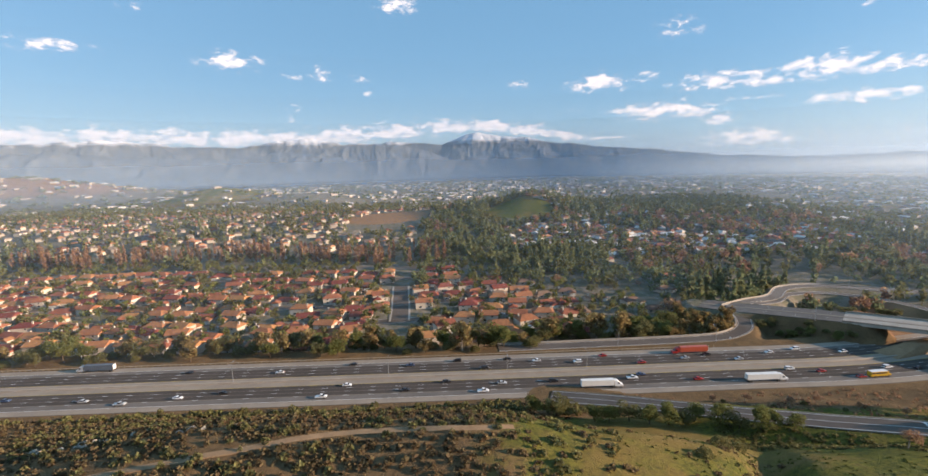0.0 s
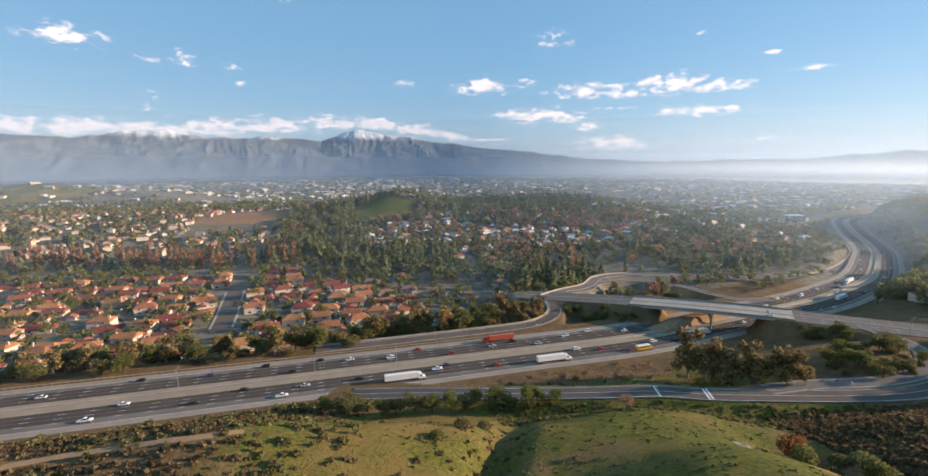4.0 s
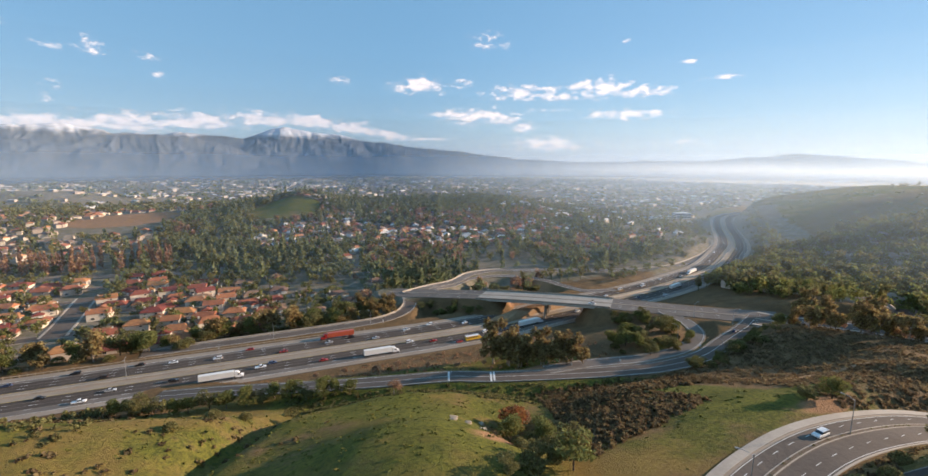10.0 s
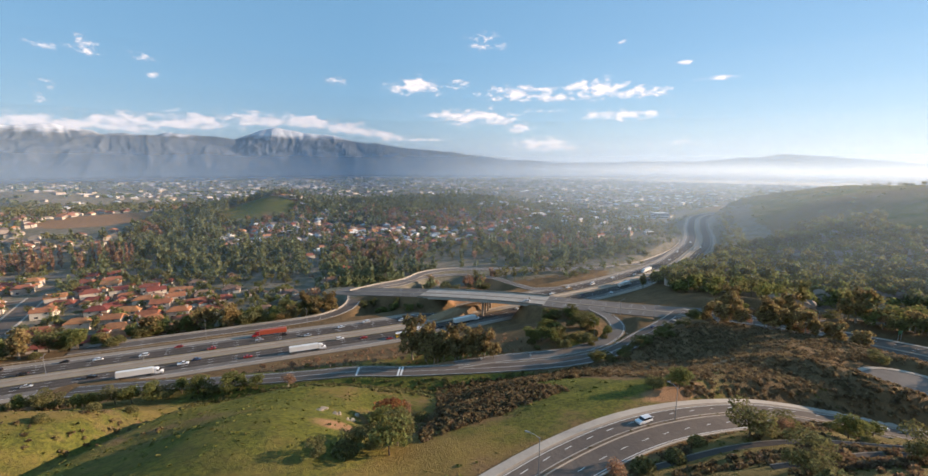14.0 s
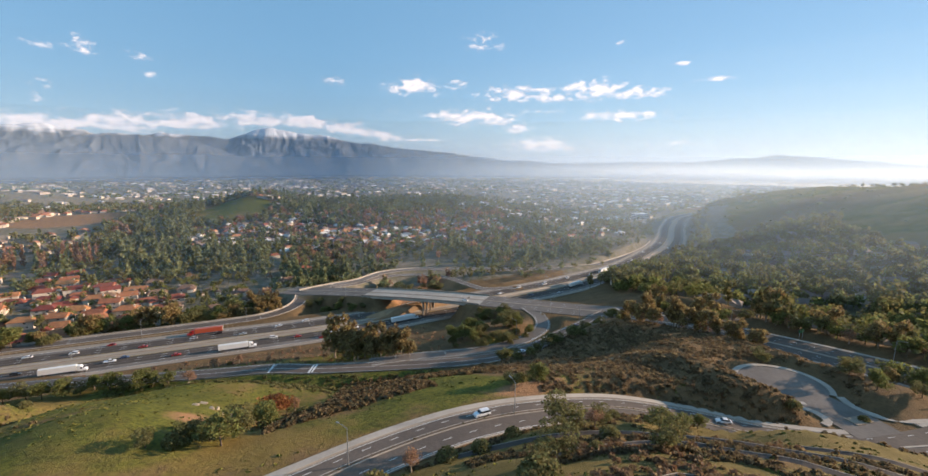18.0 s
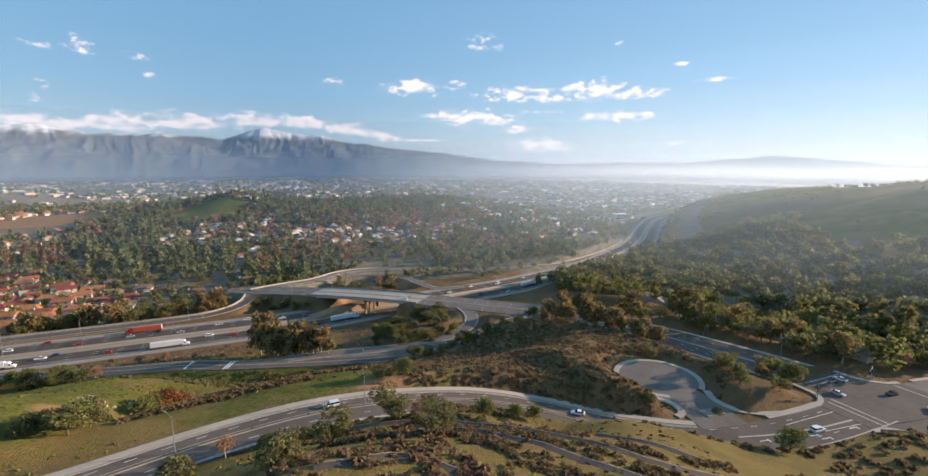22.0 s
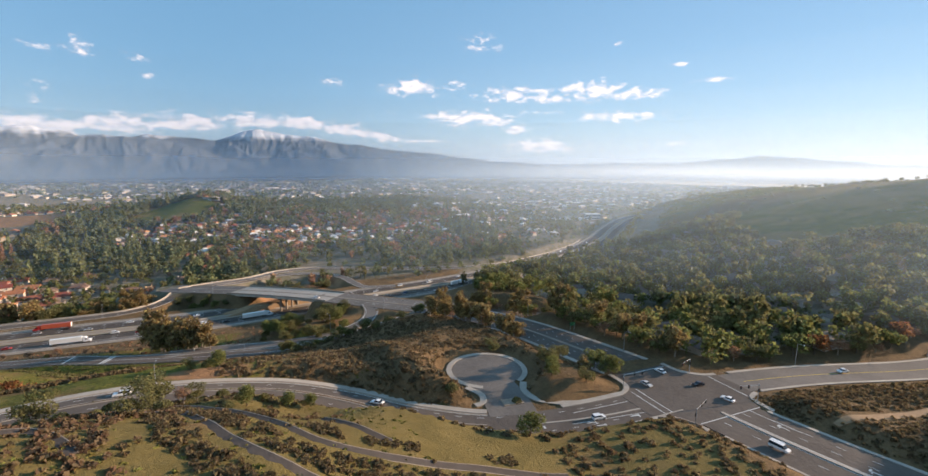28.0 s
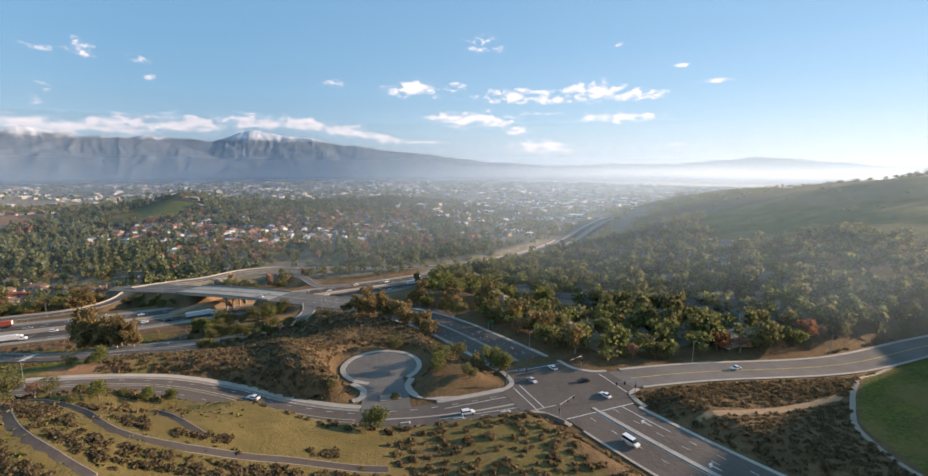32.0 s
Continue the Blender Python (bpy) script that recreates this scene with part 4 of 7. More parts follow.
# ---- thin morning haze over the plain, painted on see-through shells ----
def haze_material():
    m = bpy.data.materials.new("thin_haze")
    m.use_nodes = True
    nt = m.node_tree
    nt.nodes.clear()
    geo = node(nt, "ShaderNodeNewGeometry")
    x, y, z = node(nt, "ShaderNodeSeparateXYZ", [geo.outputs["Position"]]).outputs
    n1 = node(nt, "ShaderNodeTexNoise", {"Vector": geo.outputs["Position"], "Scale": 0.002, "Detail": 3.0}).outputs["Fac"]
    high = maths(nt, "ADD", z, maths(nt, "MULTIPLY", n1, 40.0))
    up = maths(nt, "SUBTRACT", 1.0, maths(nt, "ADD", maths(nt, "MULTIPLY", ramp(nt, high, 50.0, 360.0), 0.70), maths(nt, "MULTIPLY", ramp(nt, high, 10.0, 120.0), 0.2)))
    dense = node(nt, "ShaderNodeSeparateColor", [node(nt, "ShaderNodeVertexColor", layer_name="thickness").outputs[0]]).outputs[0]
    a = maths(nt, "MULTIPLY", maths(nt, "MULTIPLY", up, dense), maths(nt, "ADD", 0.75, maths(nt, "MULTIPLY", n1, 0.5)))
    # blue air light is put into the shell colour
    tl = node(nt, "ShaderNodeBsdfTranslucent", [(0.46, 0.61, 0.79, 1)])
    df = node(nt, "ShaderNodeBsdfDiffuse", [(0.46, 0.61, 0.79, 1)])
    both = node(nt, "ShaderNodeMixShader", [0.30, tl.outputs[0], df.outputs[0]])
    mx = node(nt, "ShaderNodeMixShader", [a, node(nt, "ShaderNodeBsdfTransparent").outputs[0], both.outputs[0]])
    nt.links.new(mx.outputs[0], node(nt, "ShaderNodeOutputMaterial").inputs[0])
    return m


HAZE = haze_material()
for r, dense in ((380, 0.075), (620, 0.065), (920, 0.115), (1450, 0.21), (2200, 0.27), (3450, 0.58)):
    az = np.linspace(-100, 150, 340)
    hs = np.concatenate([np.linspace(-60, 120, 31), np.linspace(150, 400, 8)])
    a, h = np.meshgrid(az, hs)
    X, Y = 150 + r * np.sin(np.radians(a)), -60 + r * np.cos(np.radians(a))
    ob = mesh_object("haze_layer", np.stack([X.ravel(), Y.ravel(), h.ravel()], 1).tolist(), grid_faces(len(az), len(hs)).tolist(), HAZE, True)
    # tint strength set by distance and heading, faded out near the ground
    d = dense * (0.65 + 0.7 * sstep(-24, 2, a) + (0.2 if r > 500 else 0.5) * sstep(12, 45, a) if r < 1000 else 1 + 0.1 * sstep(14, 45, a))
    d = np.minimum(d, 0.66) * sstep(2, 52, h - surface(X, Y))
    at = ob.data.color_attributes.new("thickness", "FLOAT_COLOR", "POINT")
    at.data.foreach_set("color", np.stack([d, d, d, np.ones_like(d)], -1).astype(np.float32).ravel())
    tagged(ob, "see-through shell tinted as thin pale morning haze over the valley", "haze", kind="stuff")

# a whiter shell for the fog over the farthest plain, its sunward glow put into the colour
fog = HAZE.copy()
fog.name = "fog_bank"
for n in fog.node_tree.nodes:
    if n.type in ("BSDF_TRANSLUCENT", "BSDF_DIFFUSE"):
        n.inputs[0].default_value = (0.86, 0.89, 0.90, 1)
for r, dense, top in ((3600, 0.84, 46),):
    az, hs = np.linspace(2, 120, 240), np.linspace(-70, 260, 56)
    a, h = np.meshgrid(az, hs)
    X, Y = 150 + r * np.sin(np.radians(a)), -60 + r * np.cos(np.radians(a))
    ob = mesh_object("fog_bank", np.stack([X.ravel(), Y.ravel(), h.ravel()], 1).tolist(), grid_faces(len(az), len(hs)).tolist(), fog, True)
    d = dense * sstep(4, 52, a) * (1 - sstep(top, top + 85, h + 14 * waves(X, Y, 420, 121, 3))) * (0.35 + 0.65 * sstep(0, 60, h))
    at = ob.data.color_attributes.new("thickness", "FLOAT_COLOR", "POINT")
    at.data.foreach_set("color", np.stack([d, d, d, np.ones_like(d)], -1).astype(np.float32).ravel())
    tagged(ob, "whitened shell standing for bright low fog over the far plain", "fog", kind="stuff")

# ---- trees and brush ----
RNG = np.random.RandomState(7)


def cards(centres, sizes, rng, lean=0.6):
    """Leaf clumps: one small bent quad on each centre, turned at random. Returns vertices and faces."""
    n = len(centres)
    d1 = rng.normal(size=(n, 3))
    d1 /= np.linalg.norm(d1, axis=1)[:, None]
    d2 = np.cross(d1, rng.normal(size=(n, 3)))
    d2 /= np.linalg.norm(d2, axis=1)[:, None]
    s = np.asarray(sizes)[:, None]
    nn = np.cross(d1, d2)
    v = np.stack([centres - d1 * s - d2 * s * 0.5, centres + d1 * s * 0.5 - d2 * s, centres + d1 * s + d2 * s * 0.6 + nn * s * 0.4, centres - d1 * s * 0.6 + d2 * s], 1)
    return v.reshape(-1, 3), np.arange(4 * n).reshape(-1, 4)


def crown_points(kind, n, rng):
    """Places of leaf clumps for a crown of unit height and width."""
    if kind == "round":
        lobes = rng.uniform(-1, 1, (9, 3)) * (0.30, 0.30, 0.24) + (0, 0, 0.62)
        k = rng.randint(0, 9, n)
        d = rng.normal(size=(n, 3))
        d /= np.linalg.norm(d, axis=1)[:, None]
        return lobes[k] + d * (rng.uniform(0.55, 1.0, n)[:, None]) * (0.24, 0.24, 0.19)
    if kind == "euc":
        lobes = np.stack([rng.uniform(-0.36, 0.36, 16), rng.uniform(-0.36, 0.36, 16), rng.uniform(0.26, 0.86, 16)], 1)
        k = rng.randint(0, 16, n)
        d = rng.normal(size=(n, 3))
        d /= np.linalg.norm(d, axis=1)[:, None]
        return lobes[k] + d * (rng.uniform(0.4, 1.0, n)[:, None]) * (0.20, 0.20, 0.12)
    if kind == "pine":
        h = rng.uniform(0.12, 1.0, n)
        r = (1.03 - h) ** 0.8 * 0.48 * rng.uniform(0.35, 1.0, n)
        a = rng.uniform(0, 2 * math.pi, n)
        return np.stack([r * np.cos(a), r * np.sin(a), h - r * 0.12], 1)
    if kind == "column":
        h = rng.uniform(0.1, 1.0, n)
        r = np.sin(np.clip(h, 0, 1) ** 0.7 * math.pi) * 0.42 * rng.uniform(0.2, 1.0, n) + 0.02
        a = rng.uniform(0, 2 * math.pi, n)
        return np.stack([r * np.cos(a), r * np.sin(a), h], 1)
    a = rng.uniform(0, 2 * math.pi, n)
    r = np.sqrt(rng.uniform(0, 1, n)) * 0.5
    h = np.sqrt(np.clip(1 - (r / 0.52) ** 2, 0, 1)) * rng.uniform(0.45, 1.0, n)
    return np.stack([r * np.cos(a), r * np.sin(a), h * 0.9], 1)


def tree(name, label, kind, height, width, leaf, bark, n=420, seed=1, size=0.035, category="tree"):
    """A tree with a tapered trunk, limbs and a crown of leaf clumps, at the origin."""
    rng = np.random.RandomState(seed)
    top = thing(name, label, category)
    g = Geo()
    r = height * 0.022 + 0.04
    if kind != "bush":
        bend = rng.uniform(-0.03, 0.03, 2) * height
        fork = height * (0.42 if kind in ("round", "euc") else 0.86)
        g.tube((0, 0, -0.4), (bend[0], bend[1], fork), r, r * (0.6 if kind in ("round", "euc") else 0.25), 7)
        for _ in range(6 if kind in ("round", "euc") else 0):
            a, h0 = rng.uniform(0, 2 * math.pi), rng.uniform(0.7, 1.0) * fork
            g.tube((bend[0] * h0 / fork, bend[1] * h0 / fork, h0), (math.cos(a) * width * 0.3, math.sin(a) * width * 0.3, h0 + height * rng.uniform(0.15, 0.4)), r * 0.45, r * 0.12, 5)
    else:
        for _ in range(4):
            a = rng.uniform(0, 2 * math.pi)
            g.tube((0, 0, -0.2), (math.cos(a) * width * 0.25, math.sin(a) * width * 0.25, height * 0.6), 0.05, 0.02, 5)
    part("trunk", g, bark, top)
    c = crown_points(kind, n, rng) * (width, width, height)
    v, f = cards(c, rng.uniform(0.6, 1.4, n) * size * max(height, width), rng)
    me = bpy.data.meshes.new("crown")
    me.from_pydata(v.tolist(), [], f.tolist())
    me.materials.append(leaf)
    ob = new("crown", me)
    ob.parent = top
    return top


TREE_KINDS = {
    "euc": tree("eucalyptus_tree", "tall eucalyptus with olive-brown leaves and pale trunk", "euc", 15, 10, LEAF_GOLD, BARK_PALE, 1300, 2, 0.026),
    "euc2": tree("eucalyptus_tree", "tall ragged eucalyptus with golden-brown leaves", "euc", 13, 9, LEAF_GOLD, BARK_PALE, 1100, 3, 0.027),
    "oak": tree("oak_tree", "round dark green oak with a dense crown", "round", 7, 7.5, LEAF_GREEN, BARK, 1900, 4, 0.022),
    "olive": tree("olive_tree", "rounded olive-green tree with a loose crown", "round", 6.5, 6.5, LEAF_OLIVE, BARK, 1900, 5, 0.022),
    "rust": tree("autumn_tree", "leafy tree turned rusty orange", "round", 7, 8, LEAF_RUST, BARK, 850, 6, 0.029),
    "bare": tree("bare_tree", "leafless winter tree with fine reddish twigs", "round", 7, 6, LEAF_TWIG, BARK_PALE, 873, 7, 0.018),
    "pine": tree("pine_tree", "dark green conical pine", "pine", 16, 8, LEAF_PINE, BARK, 1196, 8, 0.023),
    "poplar": tree("poplar_tree", "slim upright poplar with bare russet branches", "column", 17, 4.2, LEAF_TWIG, BARK_PALE, 965, 9, 0.018),
    "bush": tree("bush", "low round dark green shrub", "bush", 2.6, 3.4, LEAF_OLIVE, BARK, 800, 10, 0.036, "bush"),
    "gold": tree("young_tree", "small roadside tree with yellow-green leaves", "round", 6, 4.6, LEAF_GOLD, BARK, 700, 11, 0.037),
    "lime": tree("leafy_tree", "bright green broadleaf tree lit by the sun", "round", 8, 8, LEAF_GREEN, BARK, 900, 12, 0.032),
}
for k, ob in TREE_KINDS.items():
    ob.location = (0, -1450 + 30 * list(TREE_KINDS).index(k), 0)
USED = set()


def plant(kind, x, y, size=1.0, group="", z=None, wide=1.0):
    ob = TREE_KINDS[kind]
    size, wide = size * (1.3 if kind == "bush" else 1.45), wide * (1.0 if kind in ("euc", "euc2", "pine") else 1.15)
    z = ground_at(x, y) if z is None else z
    m = Matrix.Translation((x, y, z - 0.1)) @ Matrix.Rotation(RNG.uniform(0, 6.28), 4, "Z") @ Matrix.Diagonal((size * wide, size * wide, size, 1))
    if kind not in USED:
        USED.add(kind)
        t = ob
        t.matrix_basis = m
    else:
        t = copy_thing(ob, Matrix.Identity(4))
        t.matrix_basis = m
    if group:
        tagged(t, group=group)
    return t


# eucalyptus grove beside the slip road
for i in range(13):
    s = i / 12
    plant("euc2" if i % 3 else "euc", 202 + 30 * s + RNG.uniform(-2, 2), 168 - 27 * s + RNG.uniform(-3.5, 3.5), 1.18 - 0.42 * s + RNG.uniform(-0.1, 0.1), "eucalyptus grove by the slip road")
for x, y, s in ((216, 146, 0.55), (226, 141, 0.5), (234, 138.5, 0.6)):
    plant("euc2", x, y, s, "eucalyptus grove by the slip road")
# dark clump at the end of the off ramp
for i in range(24):
    x = RNG.uniform(112, 172)
    y = RNG.uniform(279, 312) + (x - 140) * 0.12
    plant(("olive", "euc", "oak", "euc2")[i % 4], x, y, RNG.uniform(0.8, 1.25) * (0.75 if i % 2 else 1.2), "trees along the off ramp")
# belt along the north side of the freeway
for i in range(95):
    x = -360 + i * 5.0 + RNG.uniform(-2, 2)
    y = np.interp(x, FREEWAY[:, 0], FREEWAY[:, 1]) + RNG.uniform(31, 47) + (20 if x > 40 else 0)
    k = ("olive", "oak", "bush", "olive", "euc2", "bush", "oak", "gold")[RNG.randint(8)]
    plant(k, x, y, RNG.uniform(0.7, 1.25) * (1.5 if k == "bush" else 1.0), "trees screening the freeway")
for x, y, k, s in ((-76, 262, "euc2", 0.85), (-30, 266, "euc2", 0.9), (8, 266, "olive", 1.5), (20, 268, "lime", 1.1), (-110, 260, "euc2", 0.8), (-58, 261, "euc", 0.7), (42, 266, "bush", 1.7), (-150, 259, "euc2", 0.7)):
    plant(k, x, y, s, "trees screening the freeway")
# dark row between the hill and the slip road
for i, x in enumerate((44, 52, 58, 66, 73, 80, 87, 93, 99, 106, 112, 30, 37, 118, 124)):
    plant("olive" if i % 3 == 0 else "oak", x + RNG.uniform(-1, 1), 176 - (x - 44) * 0.22 + RNG.uniform(-3, 3), RNG.uniform(0.6, 0.95), "dark trees at the foot of the hill")
def plant_rows(rows, group):
    """Single trees: place, kind, height in metres."""
    for x, y, kind, h in rows:
        base = {"oak": 10.2, "olive": 9.4, "rust": 10.2, "bare": 10.2, "bush": 3.4, "lime": 11.6, "gold": 8.7}[kind]
        plant(kind, x, y, h / base, group)


plant_rows([(137, 128, "bare", 7.5), (168, 90, "rust", 9.5), (174, 93, "rust", 7.0), (177, 95, "bare", 7.0), (166, 84, "oak", 9.5), (169, 68, "oak", 9.0), (162, 45, "olive", 8.0), (156, 44, "olive", 6.0), (149, 42, "bush", 4.2), (159, 40, "lime", 8.5),
            (151, 45, "olive", 5.5), (143, 41, "olive", 4.6), (173, 80, "bush", 3.6), (160, 60, "bush", 3.4), (154, 56, "bush", 3.0), (180, 84, "bush", 3.8), (250, 39.5, "oak", 7.0), (241, 41, "olive", 4.4), (246, 44, "bush", 3.0), (75, 122, "bush", 3.6), (84, 128, "bush", 3.2), (65, 112, "bush", 3.0)], "shrubs in the gullies")
# beside the near road
plant_rows([(238, 8, "olive", 9.0), (245, 5, "bare", 6.0), (248, 6, "olive", 5.0), (241, -21, "olive", 6.6), (261, 0, "oak", 6.2), (272, 3, "oak", 4.8), (278, 3, "oak", 4.4), (302, -6, "oak", 4.2), (333, -33, "oak", 7.0), (221, -14, "olive", 7.2), (211, -24, "bush", 5.0), (213, -22, "olive", 4.9),
            (242, -4, "bush", 3.2), (231, -13, "bush", 2.4), (199, 8, "bare", 6.5), (208, 10, "bush", 3.6), (190, 3, "bush", 5.0), (226, 12, "bush", 3.0), (216, 9, "bush", 3.2), (254, 9, "bush", 2.6), (265, 6, "bush", 2.4), (257, -6, "bush", 2.2)], "trees beside the near road")
plant_rows([(390, 12, "lime", 9.5), (369, 15, "olive", 7.5), (364, 4, "oak", 7.6), (391, 3, "oak", 8.6), (374, -4, "olive", 5.6), (325, 7, "bush", 3.4), (346, -2, "bush", 2.4), (382, 8, "gold", 7.0), (357, 40, "olive", 6.5), (378, 20, "olive", 7.0)], "trees round the turning place")
# tall trees behind the turning place and down the cross street
for i in range(20):
    s = i / 19
    plant(("euc", "euc2", "bare", "euc2")[i % 4], 351 + 28 * s + 4 * RNG.uniform(-1, 1), 114 - 54 * s + RNG.uniform(-5, 5), RNG.uniform(0.6, 0.85), "tall trees beside the cross street")
for i in range(26):
    s = i / 25
    x, y, z, h, _ = along(CROSS_ROAD, 25 + 130 * s, -21 - RNG.uniform(0, 8))
    plant(("euc2", "olive", "bare", "lime", "euc")[i % 5], x, y, RNG.uniform(0.6, 1.0), "trees along the cross street")
for i in range(20):
    s = i / 19
    x, y, z, h, _ = along(EAST_ROAD, 30 + 190 * s, 14 + RNG.uniform(0, 6))
    plant(("bare", "olive", "bare", "lime", "rust")[i % 5], x, y, RNG.uniform(0.6, 0.95), "trees along the east road")
# shrubs inside the loops and along the ramps
for i in range(34):
    a, r = RNG.uniform(0, 6.28), math.sqrt(RNG.uniform(0, 1))
    plant(("olive", "oak", "bush")[i % 3], 283 + 26 * r * math.cos(a), 146 + 13 * r * math.sin(a), RNG.uniform(0.5, 0.9) * (1.3 if i % 3 == 2 else 1), "shrubs inside the loop ramp")
for i in range(32):
    x, y, z, h, _ = along(ON_RAMP, at_x(ON_RAMP, 272) + i * 2.9, -9.5 - RNG.uniform(0, 11))
    plant(("olive", "oak", "bush", "olive")[i % 4], x, y, RNG.uniform(0.35, 0.65) * (1.6 if i % 4 == 2 else 1), "shrubs below the slip road")
for i in range(26):
    a, r = RNG.uniform(0, 6.28), math.sqrt(RNG.uniform(0, 1))
    plant(("olive", "bush")[i % 2], 290 + 28 * r * math.cos(a), 318 + 14 * r * math.sin(a), RNG.uniform(0.5, 0.9) * (1.3 if i % 2 else 0.8), "shrubs inside the far loop")
for i in range(26):
    x, y, z, h, _ = along(DECK, at_x(DECK, RNG.uniform(206, 244) if i % 2 else RNG.uniform(308, 326)), -16 - RNG.uniform(0, 8))
    plant(("olive", "bush", "oak")[i % 3], x, y, RNG.uniform(0.45, 0.75) * (1.6 if i % 3 == 1 else 1.0), "shrubs beside the bridge approach")
for i in range(14):
    plant(("bare", "bush")[i % 2], 110 + i * 7 + RNG.uniform(-2, 2), 190 - i * 1.9 + RNG.uniform(-4, 4), RNG.uniform(0.4, 0.6), "bare saplings on the verge")


def wood(name, label, spots, kind, leaf, n, size, seed, stems=True):
    """Many trees joined into one mesh: rows of x, y, height, width."""
    rng = np.random.RandomState(seed)
    spots = np.asarray(spots, float)
    z = surface(spots[:, 0], spots[:, 1])
    m = len(spots)
    unit = np.stack([crown_points(kind, n, rng) for _ in range(6)])
    pick = rng.randint(0, 6, m)
    c = unit[pick] * np.stack([spots[:, 3], spots[:, 3], spots[:, 2]], 1)[:, None, :] + np.stack([spots[:, 0], spots[:, 1], z - 0.2], 1)[:, None, :]
    sz = (rng.uniform(0.6, 1.4, (m, n)) * size * np.maximum(spots[:, 2], spots[:, 3])[:, None]).ravel()
    v, f = cards(c.reshape(-1, 3), sz, rng)
    if stems:
        w = np.stack([spots[:, 0], spots[:, 1], z], 1)
        base = len(v)
        q = np.array([(-1, 0, 0), (1, 0, 0), (0.4, 0, 1), (-0.4, 0, 1)])
        q2 = q[:, [1, 0, 2]]
        st = np.concatenate([w[:, None, :] + q[None] * np.stack([spots[:, 2] * 0.025, spots[:, 2] * 0.025, spots[:, 2] * 0.6], 1)[:, None, :],
                             w[:, None, :] + q2[None] * np.stack([spots[:, 2] * 0.025, spots[:, 2] * 0.025, spots[:, 2] * 0.6], 1)[:, None, :]], 1).reshape(-1, 3)
        v = np.vstack([v, st])
        f = np.vstack([f, base + np.arange(len(st)).reshape(-1, 4)])
    me = bpy.data.meshes.new(name)
    me.vertices.add(len(v))
    me.vertices.foreach_set("co", v.astype(np.float32).ravel())
    me.loops.add(4 * len(f))
    me.loops.foreach_set("vertex_index", f.astype(np.int32).ravel())
    me.polygons.add(len(f))
    me.polygons.foreach_set("loop_start", np.arange(0, 4 * len(f), 4, dtype=np.int32))
    me.materials.append(leaf)
    me.update()
    return tagged(new(name, me), label, "trees", kind="stuff")


def clear_of_roads(x, y, margin=4.0):
    ok = np.ones(len(x), bool)
    for line, half, slope in CORRIDORS:
        ok &= line_near(line, x, y)[0] > half + margin
    ok &= np.hypot(x - CUL[0], y - CUL[1]) > 21
    return ok


def scatter(n, x0, x1, y0, y1, seed, keep=None, margin=4.0):
    rng = np.random.RandomState(seed)
    x, y = rng.uniform(x0, x1, n), rng.uniform(y0, y1, n)
    ok = clear_of_roads(x, y, margin)
    if keep is not None:
        ok &= keep(x, y, rng)
    return x[ok], y[ok], np.random.RandomState(seed + 1)


def with_size(x, y, rng, h0, h1, w0, w1):
    return np.stack([x, y, rng.uniform(h0, h1, len(x)), rng.uniform(w0, w1, len(x))], 1)


NORTH = lambda x, y: y - np.interp(x, FREEWAY[:, 0], FREEWAY[:, 1])
TRACK = curve_points([(-112, 98, 0), (-83, 102, 0), (-66, 105.5, 0), (-50, 109.5, 0), (-35, 114, 0), (-19, 114.6, 0), (-3.5, 112.8, 0), (10, 113.4, 0), (20, 116, 0)], 3)
CHANNELS = [[(210, 8.5), (222, 7), (232, 4.5), (241, 1.5), (249, -4), (256, -13), (261.5, -21), (267, -28), (272, -37), (279, -43.5), (288, -46.5), (300, -48.5), (316, -50), (332, -53)],
            [(222, -8), (230, -11.5), (238, -12.5), (245, -15), (251, -23), (255, -32), (260, -41), (265, -48), (271, -54), (278, -60)], [(279, -22), (283, -29), (287, -35), (292, -41)],
            [(216, -36), (222, -36.5), (228, -35.5), (233, -39), (238, -46)]]
# sage brush on the western hill and in the gullies
x, y, r = scatter(12000, -340, 140, 92, 200, 31, lambda x, y, r: (waves(x, y, 36, 9) + r.uniform(-0.5, 0.5, len(x)) > np.interp(x, [-400, -20, 20, 60, 140], [-0.8, -0.6, 0.05, 0.6, 0.9])) & (NORTH(x, y) < -30) & (line_near(TRACK, x, y)[0] > 2.4), 2)
wood("sage_brush", "dense dry sage scrub on the hillside", with_size(x, y, r, 0.6, 1.6, 1.0, 2.6), "bush", LEAF_BRUSH, 20, 0.17, 32, False)
x, y, r = scatter(1500, -340, 50, 92, 200, 33, lambda x, y, r: (NORTH(x, y) < -30) & (waves(x, y, 30, 43) > -0.1), 2)
wood("green_scrub", "dark green shrubs among dry brush", with_size(x, y, r, 1.0, 2.6, 1.4, 3.2), "bush", LEAF_OLIVE, 36, 0.13, 34, False)
x, y, r = scatter(240, -340, 60, 180, 198, 43, lambda x, y, r: (NORTH(x, y) < -28), 1)
wood("bank_shrubs", "rounded green shrubs above the freeway bank", with_size(x, y, r, 2.0, 4.0, 2.6, 4.6), "bush", LEAF_OLIVE, 60, 0.10, 44, False)
x, y, r = scatter(4200, 160, 262, 42, 128, 35, lambda x, y, r: ((y > 43 + (x - 165) * 0.24) & (y < 84) & (x > 168 + (y - 45) * 0.35) & (x < 222)) | ((y > 84) & (np.abs(y - (104 - (x - 190) * 0.12)) < 18 + 8 * waves(x, y, 20, 2)) & (x > 184 + (y - 80) * 0.35)), 1)
